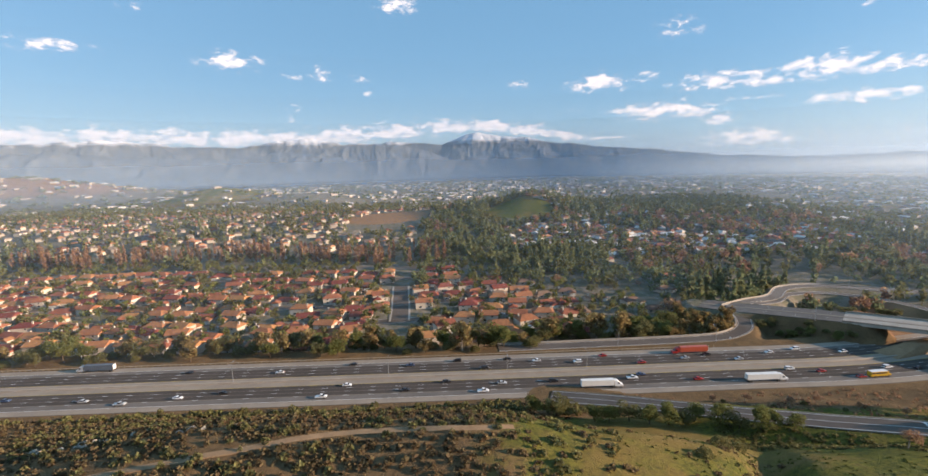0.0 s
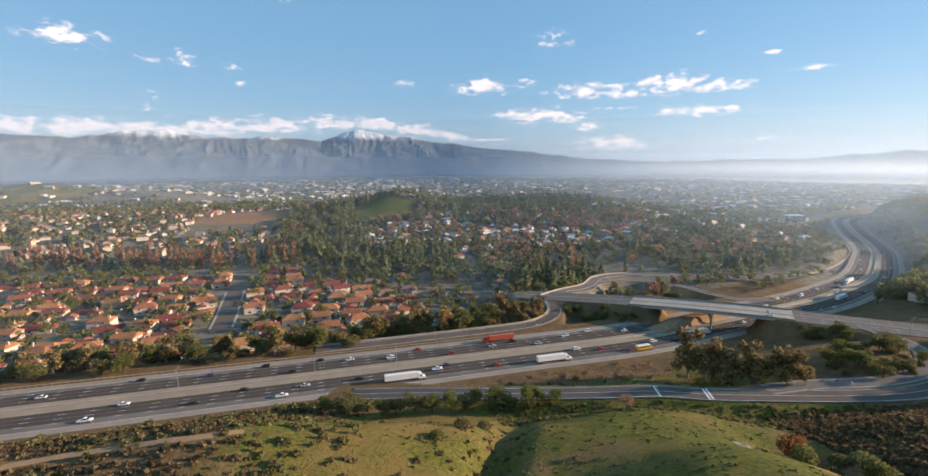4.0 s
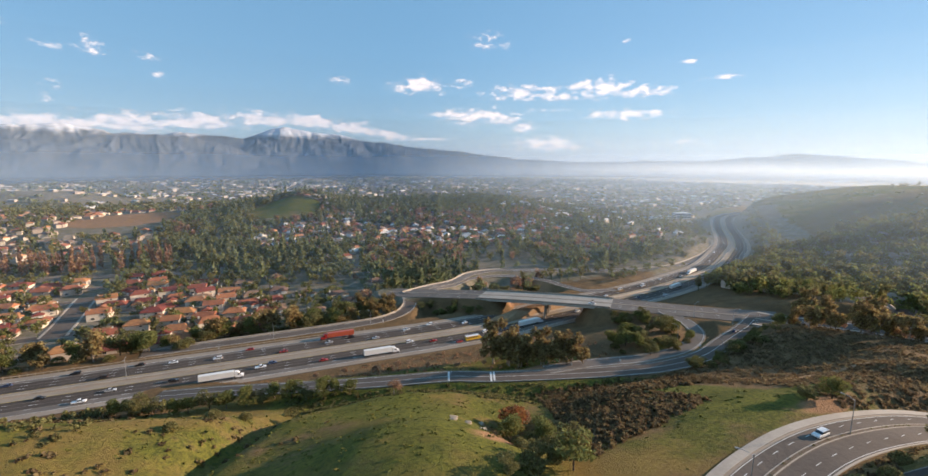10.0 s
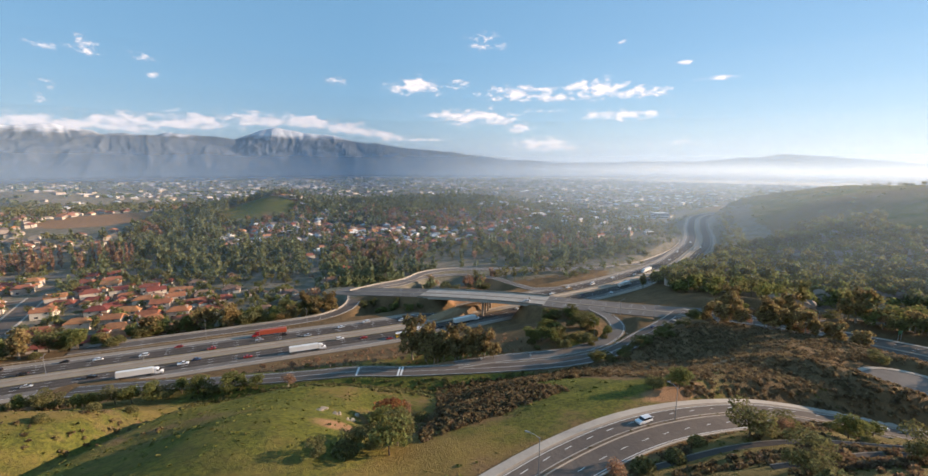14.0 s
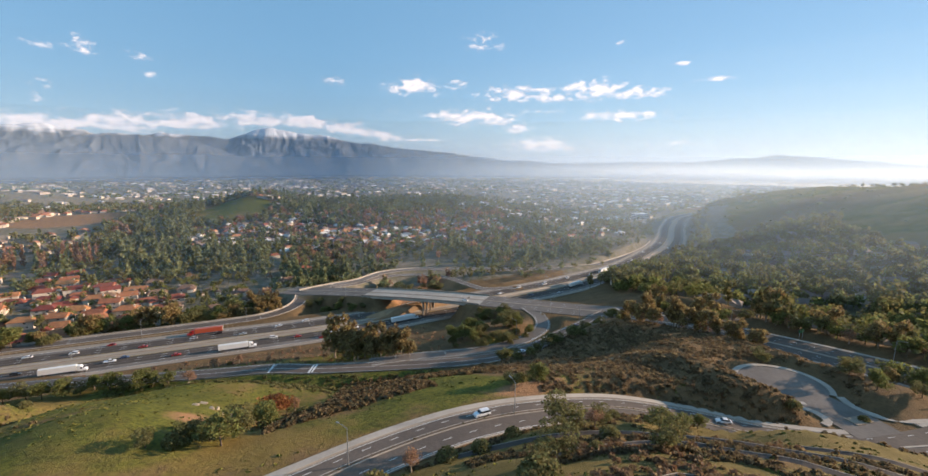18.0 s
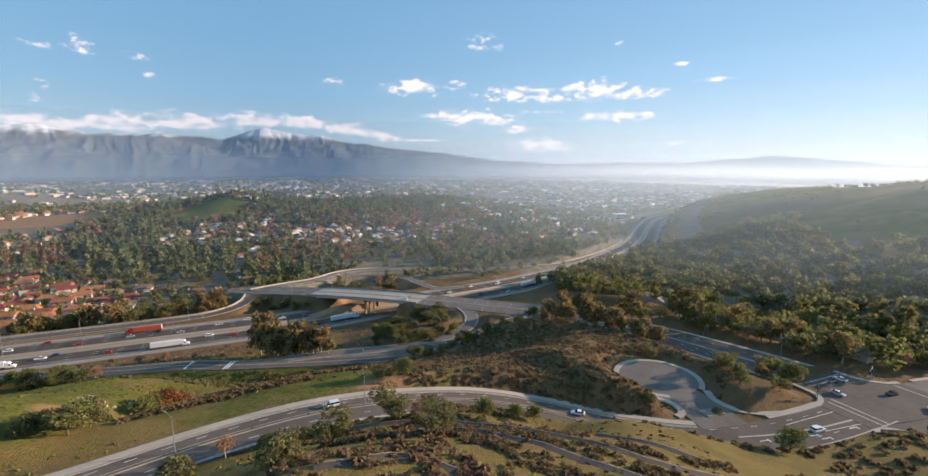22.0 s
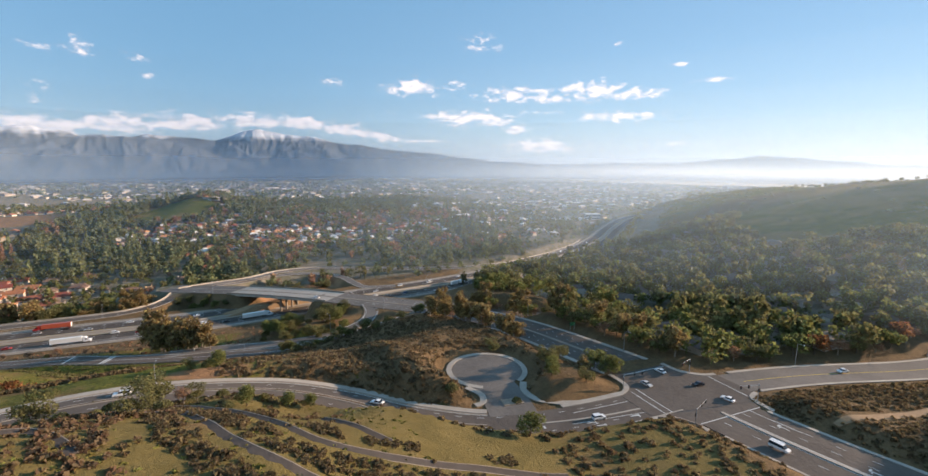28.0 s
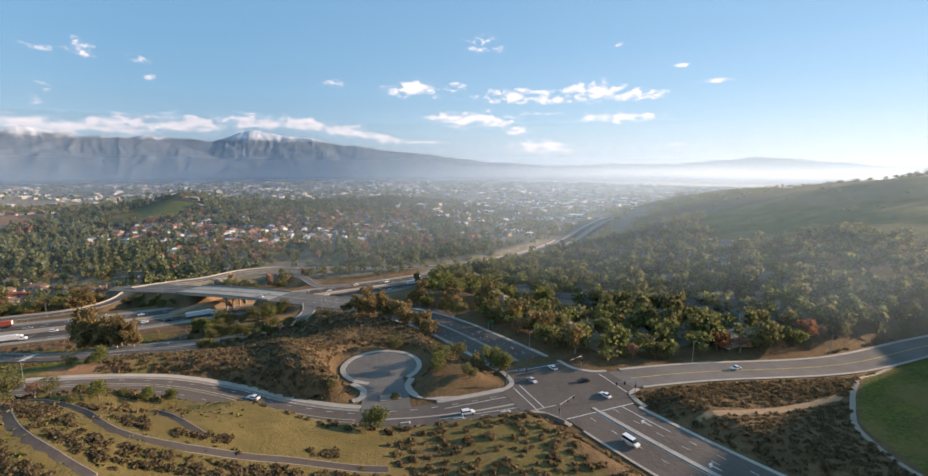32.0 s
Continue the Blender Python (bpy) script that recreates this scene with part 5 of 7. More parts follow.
wood("gully_scrub", "dark dense scrub filling the gully", with_size(x, y, r, 0.8, 2.0, 1.2, 2.8), "bush", LEAF_BRUSH, 26, 0.16, 36, False)
# scrub added along the ditch to deepen the terrain's shade there
x, y, r = scatter(3000, 96, 270, 112, 172, 45, lambda x, y, r: (line_near(ON_RAMP, x, y)[0] < 30 + 6 * waves(x, y, 30, 5)) & (y < np.interp(x, ON_RAMP[:, 0], ON_RAMP[:, 1])), 1)
wood("creek_scrub", "scrub added to darken the shaded ditch below the slip road", with_size(x, y, r, 0.5, 1.3, 1.0, 2.4), "bush", LEAF_OLIVE, 26, 0.16, 46, False)
x, y, r = scatter(6500, 250, 392, 4, 112, 37, lambda x, y, r: waves(x, y, 22, 4) + r.uniform(-0.4, 0.6, len(x)) + 1.2 * np.exp(-((x - 302) / 36) ** 2 - ((y - 36) / 24) ** 2) > -0.1, 0.3)
wood("slope_scrub", "low brown scrub on the spur", with_size(x, y, r, 0.5, 1.3, 0.9, 2.1), "bush", foliage("pale_brush", (0.255, 0.180, 0.100), (0.155, 0.112, 0.066)), 22, 0.17, 38, False)
x, y, r = scatter(3400, 196, 392, -75, 34, 39, lambda x, y, r: (x > 180) & (y < np.interp(x, NEAR_ROAD[:, 0], NEAR_ROAD[:, 1])) & (line_near(NEAR_ROAD, x, y)[0] < 11 + 11 * sstep(280, 325, x) + 3 * waves(x, y, 12, 8)), 0.3)
BANDS = [(CHANNELS[0], -9.5, -3.2), (CHANNELS[1], -9.0, -3.0), (CHANNELS[0], 3.4, 7.0), (CHANNELS[1], 3.2, 5.4)]
rows = []
for pts, lo, hi in BANDS:
    c = curve_points([(a, b, 0) for a, b in pts], 3)
    length = along(c, 0)[4]
    for _ in range(int(length * (hi - lo) * 0.42)):
        a, b = along(c, r.uniform(0, length), r.uniform(lo, hi))[:2]
        if waves(a, b, 11, 83) > -0.25 - (0.35 if lo < 0 else -0.35) and line_near(NEAR_ROAD, np.array([a]), np.array([b]))[0][0] > 6:
            rows.append((a, b, r.uniform(0.6, 1.5), r.uniform(1.1, 2.5)))
wood("terrace_scrub", "dark brown brush along the terraces of the slope", rows, "bush", foliage("terrace_brush", (0.190, 0.138, 0.076), (0.112, 0.086, 0.050)), 40, 0.115, 107, False)
wood("roadside_scrub", "brown and green shrubs on the slope below the road", with_size(x, y, r, 0.6, 1.5, 1.0, 2.4), "bush", LEAF_BRUSH, 26, 0.16, 40, False)
LAWN_EDGE = lambda y: np.interp(y, [-130, -100, -78, -67, -56, -50, -40], [456, 458, 471, 489, 516, 545, 600])
x, y, r = scatter(11000, 420, 600, -140, -30, 41, lambda x, y, r: (x < LAWN_EDGE(y) - 2) & (np.abs((y + 52.8) + (x - 432) * 0.205) > 2.0) & (line_near(EAST_ROAD, x, y)[0] > 10) & (line_near(SOUTH_ROAD, x, y)[0] > 16.5) & (waves(x, y, 18, 7) + r.uniform(-0.4, 0.5, len(x)) > -0.3), -9)
wood("verge_scrub", "dry brown scrub between two roads", with_size(x, y, r, 0.5, 1.3, 0.9, 2.0), "bush", LEAF_BRUSH, 20, 0.18, 42, False)
x, y, r = scatter(500, 335, 402, -110, -40, 47, lambda x, y, r: line_near(SOUTH_ROAD, x, y)[0] > 15.5, -9)
wood("corner_scrub", "brown brush on the corner slope", with_size(x, y, r, 0.7, 1.6, 1.2, 2.6), "bush", LEAF_BRUSH, 26, 0.16, 48, False)
rng = np.random.RandomState(49)
p = np.array([along(MEDIAN_LINE, s, 0.0)[:2] for s in np.arange(at_x(MEDIAN_LINE, 130), at_x(MEDIAN_LINE, 330), 1.1) if rng.uniform() < 0.62])
wood("median_planting", "low dark shrubs planted along the road median", with_size(p[:, 0], p[:, 1], rng, 0.5, 1.0, 0.7, 1.3), "bush", LEAF_OLIVE, 22, 0.18, 50, False)
x, y, r = scatter(900, 40, 262, 140, 206, 43, lambda x, y, r: (NORTH(x, y) < -29) & (y > np.interp(x, ON_RAMP[:, 0], ON_RAMP[:, 1]) + 7) & (waves(x, y, 25, 44) + r.uniform(-0.5, 0.5, len(x)) > 0.0), 0)
wood("verge_saplings", "dry weeds and bare saplings between the carriageways", with_size(x, y, r, 0.5, 2.2, 0.8, 2.0), "bush", LEAF_TWIG, 20, 0.13, 93, False)
x, y, r = scatter(750, 196, 330, -95, 30, 97, lambda x, y, r: (y < np.interp(x, NEAR_ROAD[:, 0], NEAR_ROAD[:, 1]) - 12) & (waves(x, y, 26, 45) + r.uniform(-0.25, 0.25, len(x)) > 0.3), 0)
wood("straw_clumps", "brown brush clumps in the dry grass", with_size(x, y, r, 0.5, 1.2, 1.0, 2.4), "bush", LEAF_BRUSH, 24, 0.16, 98, False)
x, y, r = scatter(1500, 190, 300, -80, 24, 101, lambda x, y, r: (y < np.interp(x, NEAR_ROAD[:, 0], NEAR_ROAD[:, 1]) - 13) & (waves(x + 0.4 * y, y, 30, 46) + r.uniform(-0.2, 0.2, len(x)) + 0.7 * np.exp(-((x - 226 + 0.35 * y) / 13) ** 2) > 0.42), 0)
wood("red_brush", "reddish brown brush mounds in the gullies", with_size(x, y, r, 0.7, 1.7, 1.2, 2.6), "bush", foliage("red_brown_brush", (0.235, 0.150, 0.088), (0.145, 0.096, 0.060)), 26, 0.15, 102, False)
# creek poplars
rng = np.random.RandomState(51)
px = np.concatenate([rng.uniform(-560, -330, 70), rng.uniform(-290, -20, 80), rng.uniform(-330, -290, 10)])
py = 572 + 16 * np.sin(px / 60) + rng.uniform(-22, 22, len(px))
wood("poplar_row", "rows of upright bare poplars along a creek", with_size(px, py, rng, 16, 27, 4.6, 8.0), "column", LEAF_TWIG, 150, 0.036, 52)
# garden trees of the housing tract
x, y, r = scatter(900, -620, 150, 285, 560, 53, lambda x, y, r: (y < 545) & (np.abs(x + 58 + (y - 400) * 0.12) > 9))
wood("garden_trees", "mixed garden trees between the tiled roofs", with_size(x, y, r, 4.0, 10, 4.0, 8.5), "round", LEAF_GREEN, 110, 0.062, 54)
x, y, r = scatter(900, -620, 150, 285, 560, 55, lambda x, y, r: np.abs(x + 58 + (y - 400) * 0.12) > 9)
wood("garden_trees", "brownish winter garden trees between houses", with_size(x, y, r, 5.0, 11, 5.0, 9.5), "round", LEAF_OLIVE, 110, 0.062, 56)


def knoll(x, y):
    return np.hypot((x - 100) / 66, (y - 838) / 78) < 1.0


# woods beyond the tract
FIELD = lambda x, y: np.hypot((x + 140) / 75, (y - 850) / 130) < 1.0
VILLAGE = lambda x, y: (np.abs(y - 636 - 34 * np.sin(x / 80)) < 62) & (x > 60) & (x < 560)
x, y, r = scatter(5400, -60, 620, 330, 1050, 57, lambda x, y, r: (NORTH(x, y) > 75) & ~knoll(x, y) & ~FIELD(x, y) & (waves(x, y, 120, 13) + r.uniform(-0.5, 0.5, len(x)) > -0.2) & ((y > 430) | (x > 150)) & ((x < 400) | (NORTH(x, y) > 60)) & (~VILLAGE(x, y) | (r.uniform(0, 1, len(x)) < 0.33)))
sz = with_size(x, y, r, 9, 20, 7.5, 13.5)
k = waves(x, y, 90, 15) + r.uniform(-0.5, 0.5, len(x))
wood("pine_woods", "dark green pines on the wooded knolls", sz[k > 0.36] * (1, 1, 1.25, 0.95), "pine", LEAF_PINE, 80, 0.062, 58)
sz[:, 2] *= 0.8
wood("green_woods", "dark green broadleaf woods", sz[(k <= 0.36) & (k > -0.1)], "round", LEAF_PINE, 80, 0.066, 77)
wood("oak_woods", "olive and brown broadleaf woods", sz[(k <= -0.1) & (k > -0.45)], "round", LEAF_OLIVE, 80, 0.066, 59)
wood("autumn_woods", "reddish brown winter woods", sz[k <= -0.45], "round", LEAF_TWIG, 80, 0.062, 60)
x, y, r = scatter(4200, -1300, 950, 540, 1500, 61, lambda x, y, r: ~knoll(x, y) & ~FIELD(x, y) & (NORTH(x, y) > 60))
sz = with_size(x, y, r, 8, 16, 8, 14)
wood("distant_trees", "dark trees spread among distant houses", sz[::2], "round", LEAF_OLIVE, 50, 0.09, 62, False)
wood("distant_trees", "dark pines spread among distant houses", sz[1::2], "pine", LEAF_PINE, 50, 0.09, 63, False)
x, y, r = scatter(5200, -2600, 2600, 1350, 4000, 64, lambda x, y, r: waves(x, y, 300, 16) + r.uniform(-0.6, 0.6, len(x)) > -0.1)
wood("far_trees", "tiny dark tree groups over the far plain", with_size(x, y, r, 6, 12, 10, 34), "round", LEAF_PINE, 14, 0.14, 65, False)
x, y, r = scatter(2600, 560, 2900, 620, 1400, 113, lambda x, y, r: (NORTH(x, y) > 70) & (waves(x, y, 160, 53) + r.uniform(-0.5, 0.5, len(x)) > -0.1))
wood("plain_trees", "dark tree groups over the near plain", with_size(x, y, r, 6, 13, 8, 20), "round", LEAF_PINE, 34, 0.10, 114, False)
# trees on both sides of the far freeway
x, y, r = scatter(1500, 400, 1050, 250, 760, 103, lambda x, y, r: ((NORTH(x, y) > 33) & (NORTH(x, y) < 95)) | ((NORTH(x, y) < -32) & (NORTH(x, y) > -75) & (x > 470)), 2)
sz = with_size(x, y, r, 4, 10, 5, 10)
wood("freeway_trees", "dark green trees lining the far freeway", sz[::2], "round", LEAF_PINE, 80, 0.07, 104)
wood("freeway_trees", "olive trees lining the far freeway", sz[1::2], "round", LEAF_OLIVE, 80, 0.07, 105)
# the wooded valley east of the cross street
x, y, r = scatter(1750, 418, 800, -60, 330, 67, lambda x, y, r: (NORTH(x, y) < -34) & (line_near(EAST_ROAD, x, y)[0] > 14) & (y > np.interp(x, EAST_ROAD[:, 0], EAST_ROAD[:, 1])) & ((x - 988) * 0.77 - (y - 132) * 0.64 < -235 + 90 * sstep(140, 60, y) + 25 * waves(x, y, 50, 3)))
sz = with_size(x, y, r, 7.5, 15, 7.5, 13.5)
k = r.uniform(0, 1, len(x)) + 0.3 * waves(x, y, 60, 17)
wood("valley_trees", "sunlit green trees over the hillside homes", sz[k < 0.5], "round", LEAF_GREEN, 170, 0.05, 68)
wood("valley_trees", "olive brown trees over the hillside homes", sz[(k >= 0.5) & (k < 0.88)], "round", LEAF_OLIVE, 170, 0.05, 69)
wood("valley_trees", "tall olive trees among the hillside homes", sz[k >= 0.88] * (1, 1, 1.3, 1), "euc", LEAF_OLIVE, 120, 0.054, 70)
# scrub and ridge trees on the east hill
x, y, r = scatter(800, 640, 1500, -200, 700, 71, lambda x, y, r: ((x - 988) * 0.77 - (y - 132) * 0.64 > -300) & (waves(x, y, 130, 18) + r.uniform(-0.6, 0.6, len(x)) > 0.05))
wood("hill_scrub", "sparse scrub on the shaded east hill", with_size(x, y, r, 1.5, 4, 3, 8), "bush", LEAF_PINE, 20, 0.16, 72, False)
rng = np.random.RandomState(73)
k = rng.uniform(-150, 560, 70)
wood("ridge_trees", "small dark trees along the hill crest", with_size(988 + 0.64 * k + rng.uniform(-10, 25, 70), 132 + 0.77 * k + rng.uniform(-25, 10, 70), rng, 4, 9, 5, 10), "round", LEAF_OLIVE, 60, 0.08, 74)
# grass tufts on the nearest slopes
x, y, r = scatter(8000, 40, 300, -60, 140, 75, lambda x, y, r: (waves(x, y, 9, 19) + r.uniform(-0.5, 0.5, len(x)) > 0.05) & ((y > 45) | (y < 30)) & ~((x > 236) & (y > 50)), 1)
wood("grass_tufts", "tufts of fresh green winter grass", with_size(x, y, r, 0.18, 0.42, 0.6, 1.5), "bush", material("grass_blades", (0.16, 0.155, 0.040), 0.9, (0.11, 0.105, 0.030), 0.2, spread=0.3, island=True, spec=0.1), 7, 0.24, 76, False)

# ---- houses ----
ROOF_RED = material("clay_tiles", (0.36, 0.126, 0.064), 0.85, (0.21, 0.080, 0.048), 0.4, 4.0, 0.3, spread=0.4)
ROOF_BROWN = material("brown_tiles", (0.24, 0.15, 0.10), 0.85, (0.17, 0.11, 0.08), 0.4, 4.0, 0.3, spread=0.25)
STUCCO = material("pale_stucco", (0.56, 0.48, 0.40), 0.9, (0.46, 0.39, 0.32), 0.3, 3.0, 0.1, spread=0.15)
GARAGE = material("garage_paint", (0.70, 0.68, 0.63), 0.6, (0.60, 0.58, 0.54), 0.5)
GLASS = material("window_glass", (0.03, 0.035, 0.045), 0.08, (0.02, 0.025, 0.03), 0.5, spec=0.6)
TRIM = material("white_trim", (0.75, 0.73, 0.70), 0.6, (0.66, 0.64, 0.6), 1.0)


def pitched(g, w, d, z, rise, over=0.5, hip=0.0, thick=0.25, cx=0.0, cy=0.0, axis="x", mi=0):
    """A tiled roof over a w by d block, its ridge along axis, drawn in at the ends by hip."""
    if axis == "y":
        w, d = d, w
    a, b, h = w / 2 + over, d / 2 + over, w / 2 + over - hip
    p = [(-a, -b, z), (a, -b, z), (a, b, z), (-a, b, z), (-h, 0, z + rise), (h, 0, z + rise)]
    p += [(x, y, q - thick) for x, y, q in p[:4]]
    if axis == "y":
        p = [(-y, x, q) for x, y, q in p]
    p = [(x + cx, y + cy, q) for x, y, q in p]
    g.add(p, [(0, 1, 5, 4), (1, 2, 5), (2, 3, 4, 5), (3, 0, 4), (6, 7, 1, 0), (7, 8, 2, 1), (8, 9, 3, 2), (9, 6, 0, 3), (9, 8, 7, 6)], mi)


def house(label, w, d, storeys, wing, hip, roof, flip=1):
    """A tract house at the origin, its front towards -y: walls, roofs, garage door, windows, chimney."""
    top = thing("house", label, "house", "tract houses")
    h = 2.8 * storeys
    g = Geo().box((0, 0, -2.0), (w, d, h + 2.0)).box((flip * w * 0.28, -d / 2 - 2.2, -2.0), (wing, 4.6, 4.9))
    if not hip:
        r = d * 0.22
        for x in (-w / 2, w / 2):
            g.add([(x - 0.02, -d / 2, h), (x - 0.02, d / 2, h), (x - 0.02, 0, h + r * 0.95), (x + 0.02, -d / 2, h), (x + 0.02, d / 2, h), (x + 0.02, 0, h + r * 0.95)], [(0, 1, 2), (5, 4, 3), (0, 3, 4, 1), (1, 4, 5, 2), (2, 5, 3, 0)])
    part("wall", g, STUCCO, top)
    g = Geo()
    pitched(g, w, d, h + 0.05, d * 0.24, 0.55, d * 0.42 if hip else 0.0)
    part("roof", g, roof, top)
    g = Geo()
    pitched(g, wing, 6.0, 2.95, wing * 0.23, 0.45, 0.9, 0.22, flip * w * 0.28, -d / 2 - 1.9, "y")
    part("roof", g, roof, top, "lower tiled roof over the garage")
    part("garage_door", Geo().box((flip * w * 0.28, -d / 2 - 4.53, 0), (wing * 0.72, 0.12, 2.2)), GARAGE, top)
    spots = [(-flip * w * 0.25, -d / 2 - 0.04, 1.0, 2.2, 1.2, 0), (-w * 0.28, d / 2 + 0.04, 0.9, 1.8, 1.2, 0), (w * 0.22, d / 2 + 0.04, 0.9, 2.4, 1.6, 0)]
    if storeys > 1:
        spots += [(-flip * w * 0.25, -d / 2 - 0.04, 3.9, 1.8, 1.2, 0), (flip * w * 0.2, -d / 2 - 0.04, 3.9, 1.6, 1.2, 0), (-w * 0.2, d / 2 + 0.04, 3.9, 1.8, 1.2, 0)]
    for x, y, z, ww, hh, turn in spots:
        win = part("window", Geo().box((x, y, z), (ww, 0.1, hh), turn), TRIM, top)
        part("pane", Geo().box((x + (0.05 if turn else 0), y + (math.copysign(0.05, y) if not turn else 0), z + 0.1), (ww - 0.2, 0.06, hh - 0.2), turn), GLASS, win)
    part("chimney", Geo().box((-flip * w * 0.38, d * 0.1, h), (1.0, 0.9, d * 0.24 + 0.7)), STUCCO, top, "square stucco chimney")
    return top


KINDS = [house("two-storey stucco house under a red clay tile roof", 15, 11, 2, 6.8, True, ROOF_RED),
         house("single-storey stucco house with a long red tile roof", 18, 11.5, 1, 7.0, True, ROOF_RED, -1),
         house("two-storey gabled house with orange-red roof tiles", 14, 10.5, 2, 6.8, False, ROOF_RED, -1),
         house("single-storey gabled house under red clay tiles", 17, 11, 1, 6.6, False, ROOF_RED)]
BROWN = house("single-storey house under brown roof tiles", 15, 10, 1, 6.0, True, ROOF_BROWN)
ORANGE = house("large two-storey house with a bright orange tile roof", 17, 12, 2, 7.0, True, ROOF_RED)
ORANGE.matrix_basis = Matrix.Translation((198, 436, ground_at(198, 436))) @ Matrix.Rotation(radians(20), 4, "Z")
tagged(ORANGE, group="houses at the wood's edge")
BROWN.matrix_basis = Matrix.Translation((150, 350, ground_at(150, 350)))
tagged(BROWN, group="houses at the wood's edge")

HR = np.random.RandomState(77)
tract, first = [], set()


def set_house(kind, x, y, turn):
    ob = KINDS[kind]
    m = Matrix.Translation((x, y, ground_at(x, y) + 0.1)) @ Matrix.Rotation(radians(turn), 4, "Z")
    if kind not in first:
        first.add(kind)
        ob.matrix_basis = m
    else:
        copy_thing(ob, m)
    tract.append((x, y))


def bent(x, y):
    return y + 9 * math.sin(x / 75.0) + 0.03 * x


# streets of the tract: two rows of houses on each
for row, (y0, x0, x1) in enumerate(((304, -330, 84), (348, -380, 96), (392, -430, 62), (436, -470, 30), (480, -500, -10))):
    pts = curve_points([(x, bent(x, y0), 0) for x in range(x0, x1 + 1, 30)], 5)
    pts[:, 2] = surface(pts[:, 0], pts[:, 1]) + 0.15
    st = strip("street", pts, -4.5, 4.5, ASPHALT, 0.0, "residential asphalt street between tiled houses", 0.5)
    for side in (-1, 1):
        strip("pavement", pts, side * 5.4 - 0.7, side * 5.4 + 0.7, CONCRETE, 0.12, "", 0.4, st)
        x = x0 + HR.uniform(0, 8)
        while x < x1:
            yy = bent(x, y0) + side * (13.2 + HR.uniform(-1.2, 2.4))
            if HR.uniform() > 0.1 and abs(x + 58 + (yy - 400) * 0.12) > 15:
                set_house(HR.randint(4), x, yy, (0 if side > 0 else 180) + HR.uniform(-16, 16) + math.degrees(math.atan(9 / 75 * math.cos(x / 75))))
            x += HR.uniform(18.5, 23.5)
AVE = curve_points([(-51, 340, 0), (-54, 370, 0), (-58, 400, 0), (-63, 440, 0)], 4)
AVE[:, 2] = surface(AVE[:, 0], AVE[:, 1]) + 0.3
av = strip("avenue", AVE, -6.5, 6.5, ASPHALT, 0.0, "short wide residential avenue", 0.5)
for side in (-1, 1):
    strip("pavement", AVE, side * 7.4 - 0.8, side * 7.4 + 0.8, CONCRETE_PALE, 0.12, "", 0.4, av)
BOULEVARD = curve_points([(-560, 548, 0), (-400, 545, 0), (-250, 536, 0), (-120, 524, 0), (0, 505, 0)], 6)
BOULEVARD[:, 2] = surface(BOULEVARD[:, 0], BOULEVARD[:, 1]) + 0.2
strip("boulevard", BOULEVARD, -8, 8, CONCRETE_LANE, 0.0, "pale boulevard beside a grassy creek", 0.5)
# houses at the edge of the wood
for x, y, t in ((30, 400, 10), (48, 418, -20), (70, 396, 15), (92, 404, 0), (112, 384, 30), (60, 440, 5), (20, 450, 0), (90, 350, 5), (120, 330, 10), (140, 372, 20), (168, 352, -10), (210, 418, 15), (180, 404, 30)):
    copy_thing(BROWN, Matrix.Translation((x, y, ground_at(x, y) + 0.1)) @ Matrix.Rotation(radians(t), 4, "Z"))


def far_houses(name, label, spots, roofs, seed, lo=9.0, hi=17.0):
    """Distant houses joined into one mesh: block and pitched roof each."""
    rng = np.random.RandomState(seed)
    spots = np.asarray(spots, float)
    z = surface(spots[:, 0], spots[:, 1])
    v, f, mi = [], [], []
    for (x, y), z0 in zip(spots, z):
        w, d, h, t = rng.uniform(lo, hi), rng.uniform(8, 12), rng.uniform(2.8, 5.6), rng.uniform(0, math.pi)
        c, s, n = math.cos(t), math.sin(t), len(v)
        r = d * 0.24
        for a, b, q in ((-1, -1, -1.5), (1, -1, -1.5), (1, 1, -1.5), (-1, 1, -1.5), (-1, -1, h), (1, -1, h), (1, 1, h), (-1, 1, h)):
            v.append((x + a * w / 2 * c - b * d / 2 * s, y + a * w / 2 * s + b * d / 2 * c, z0 + q))
        f += [tuple(n + i for i in q) for q in ((0, 1, 5, 4), (1, 2, 6, 5), (2, 3, 7, 6), (3, 0, 4, 7))]
        mi += [0] * 4
        n = len(v)
        o = 1.08
        for a, b, q in ((-o, -o, h), (o, -o, h), (o, o, h), (-o, o, h), (-0.6, 0, h + r), (0.6, 0, h + r)):
            v.append((x + a * w / 2 * c - b * d / 2 * s, y + a * w / 2 * s + b * d / 2 * c, z0 + q))
        f += [tuple(n + i for i in q) for q in ((0, 1, 5, 4), (1, 2, 5), (2, 3, 4, 5), (3, 0, 4))]
        mi += [1] * 4
    ob = mesh_object(name, v, f, [FAR_WALL, roofs], False, mi)
    return tagged(ob, label, "houses", kind="stuff")


FAR_WALL = material("far_stucco", (0.46, 0.40, 0.33), 0.9, (0.37, 0.32, 0.27), 0.05, spread=0.25, island=True)
FAR_RED = material("far_red_roofs", (0.36, 0.15, 0.085), 0.9, (0.28, 0.12, 0.07), 0.05, spread=0.3, island=True)
FAR_BROWN = material("far_brown_roofs", (0.23, 0.17, 0.135), 0.9, (0.16, 0.125, 0.105), 0.05, spread=0.35, island=True)
FAR_PALE = material("far_pale_roofs", (0.62, 0.59, 0.55), 0.8, (0.48, 0.46, 0.43), 0.05, spread=0.3, island=True)
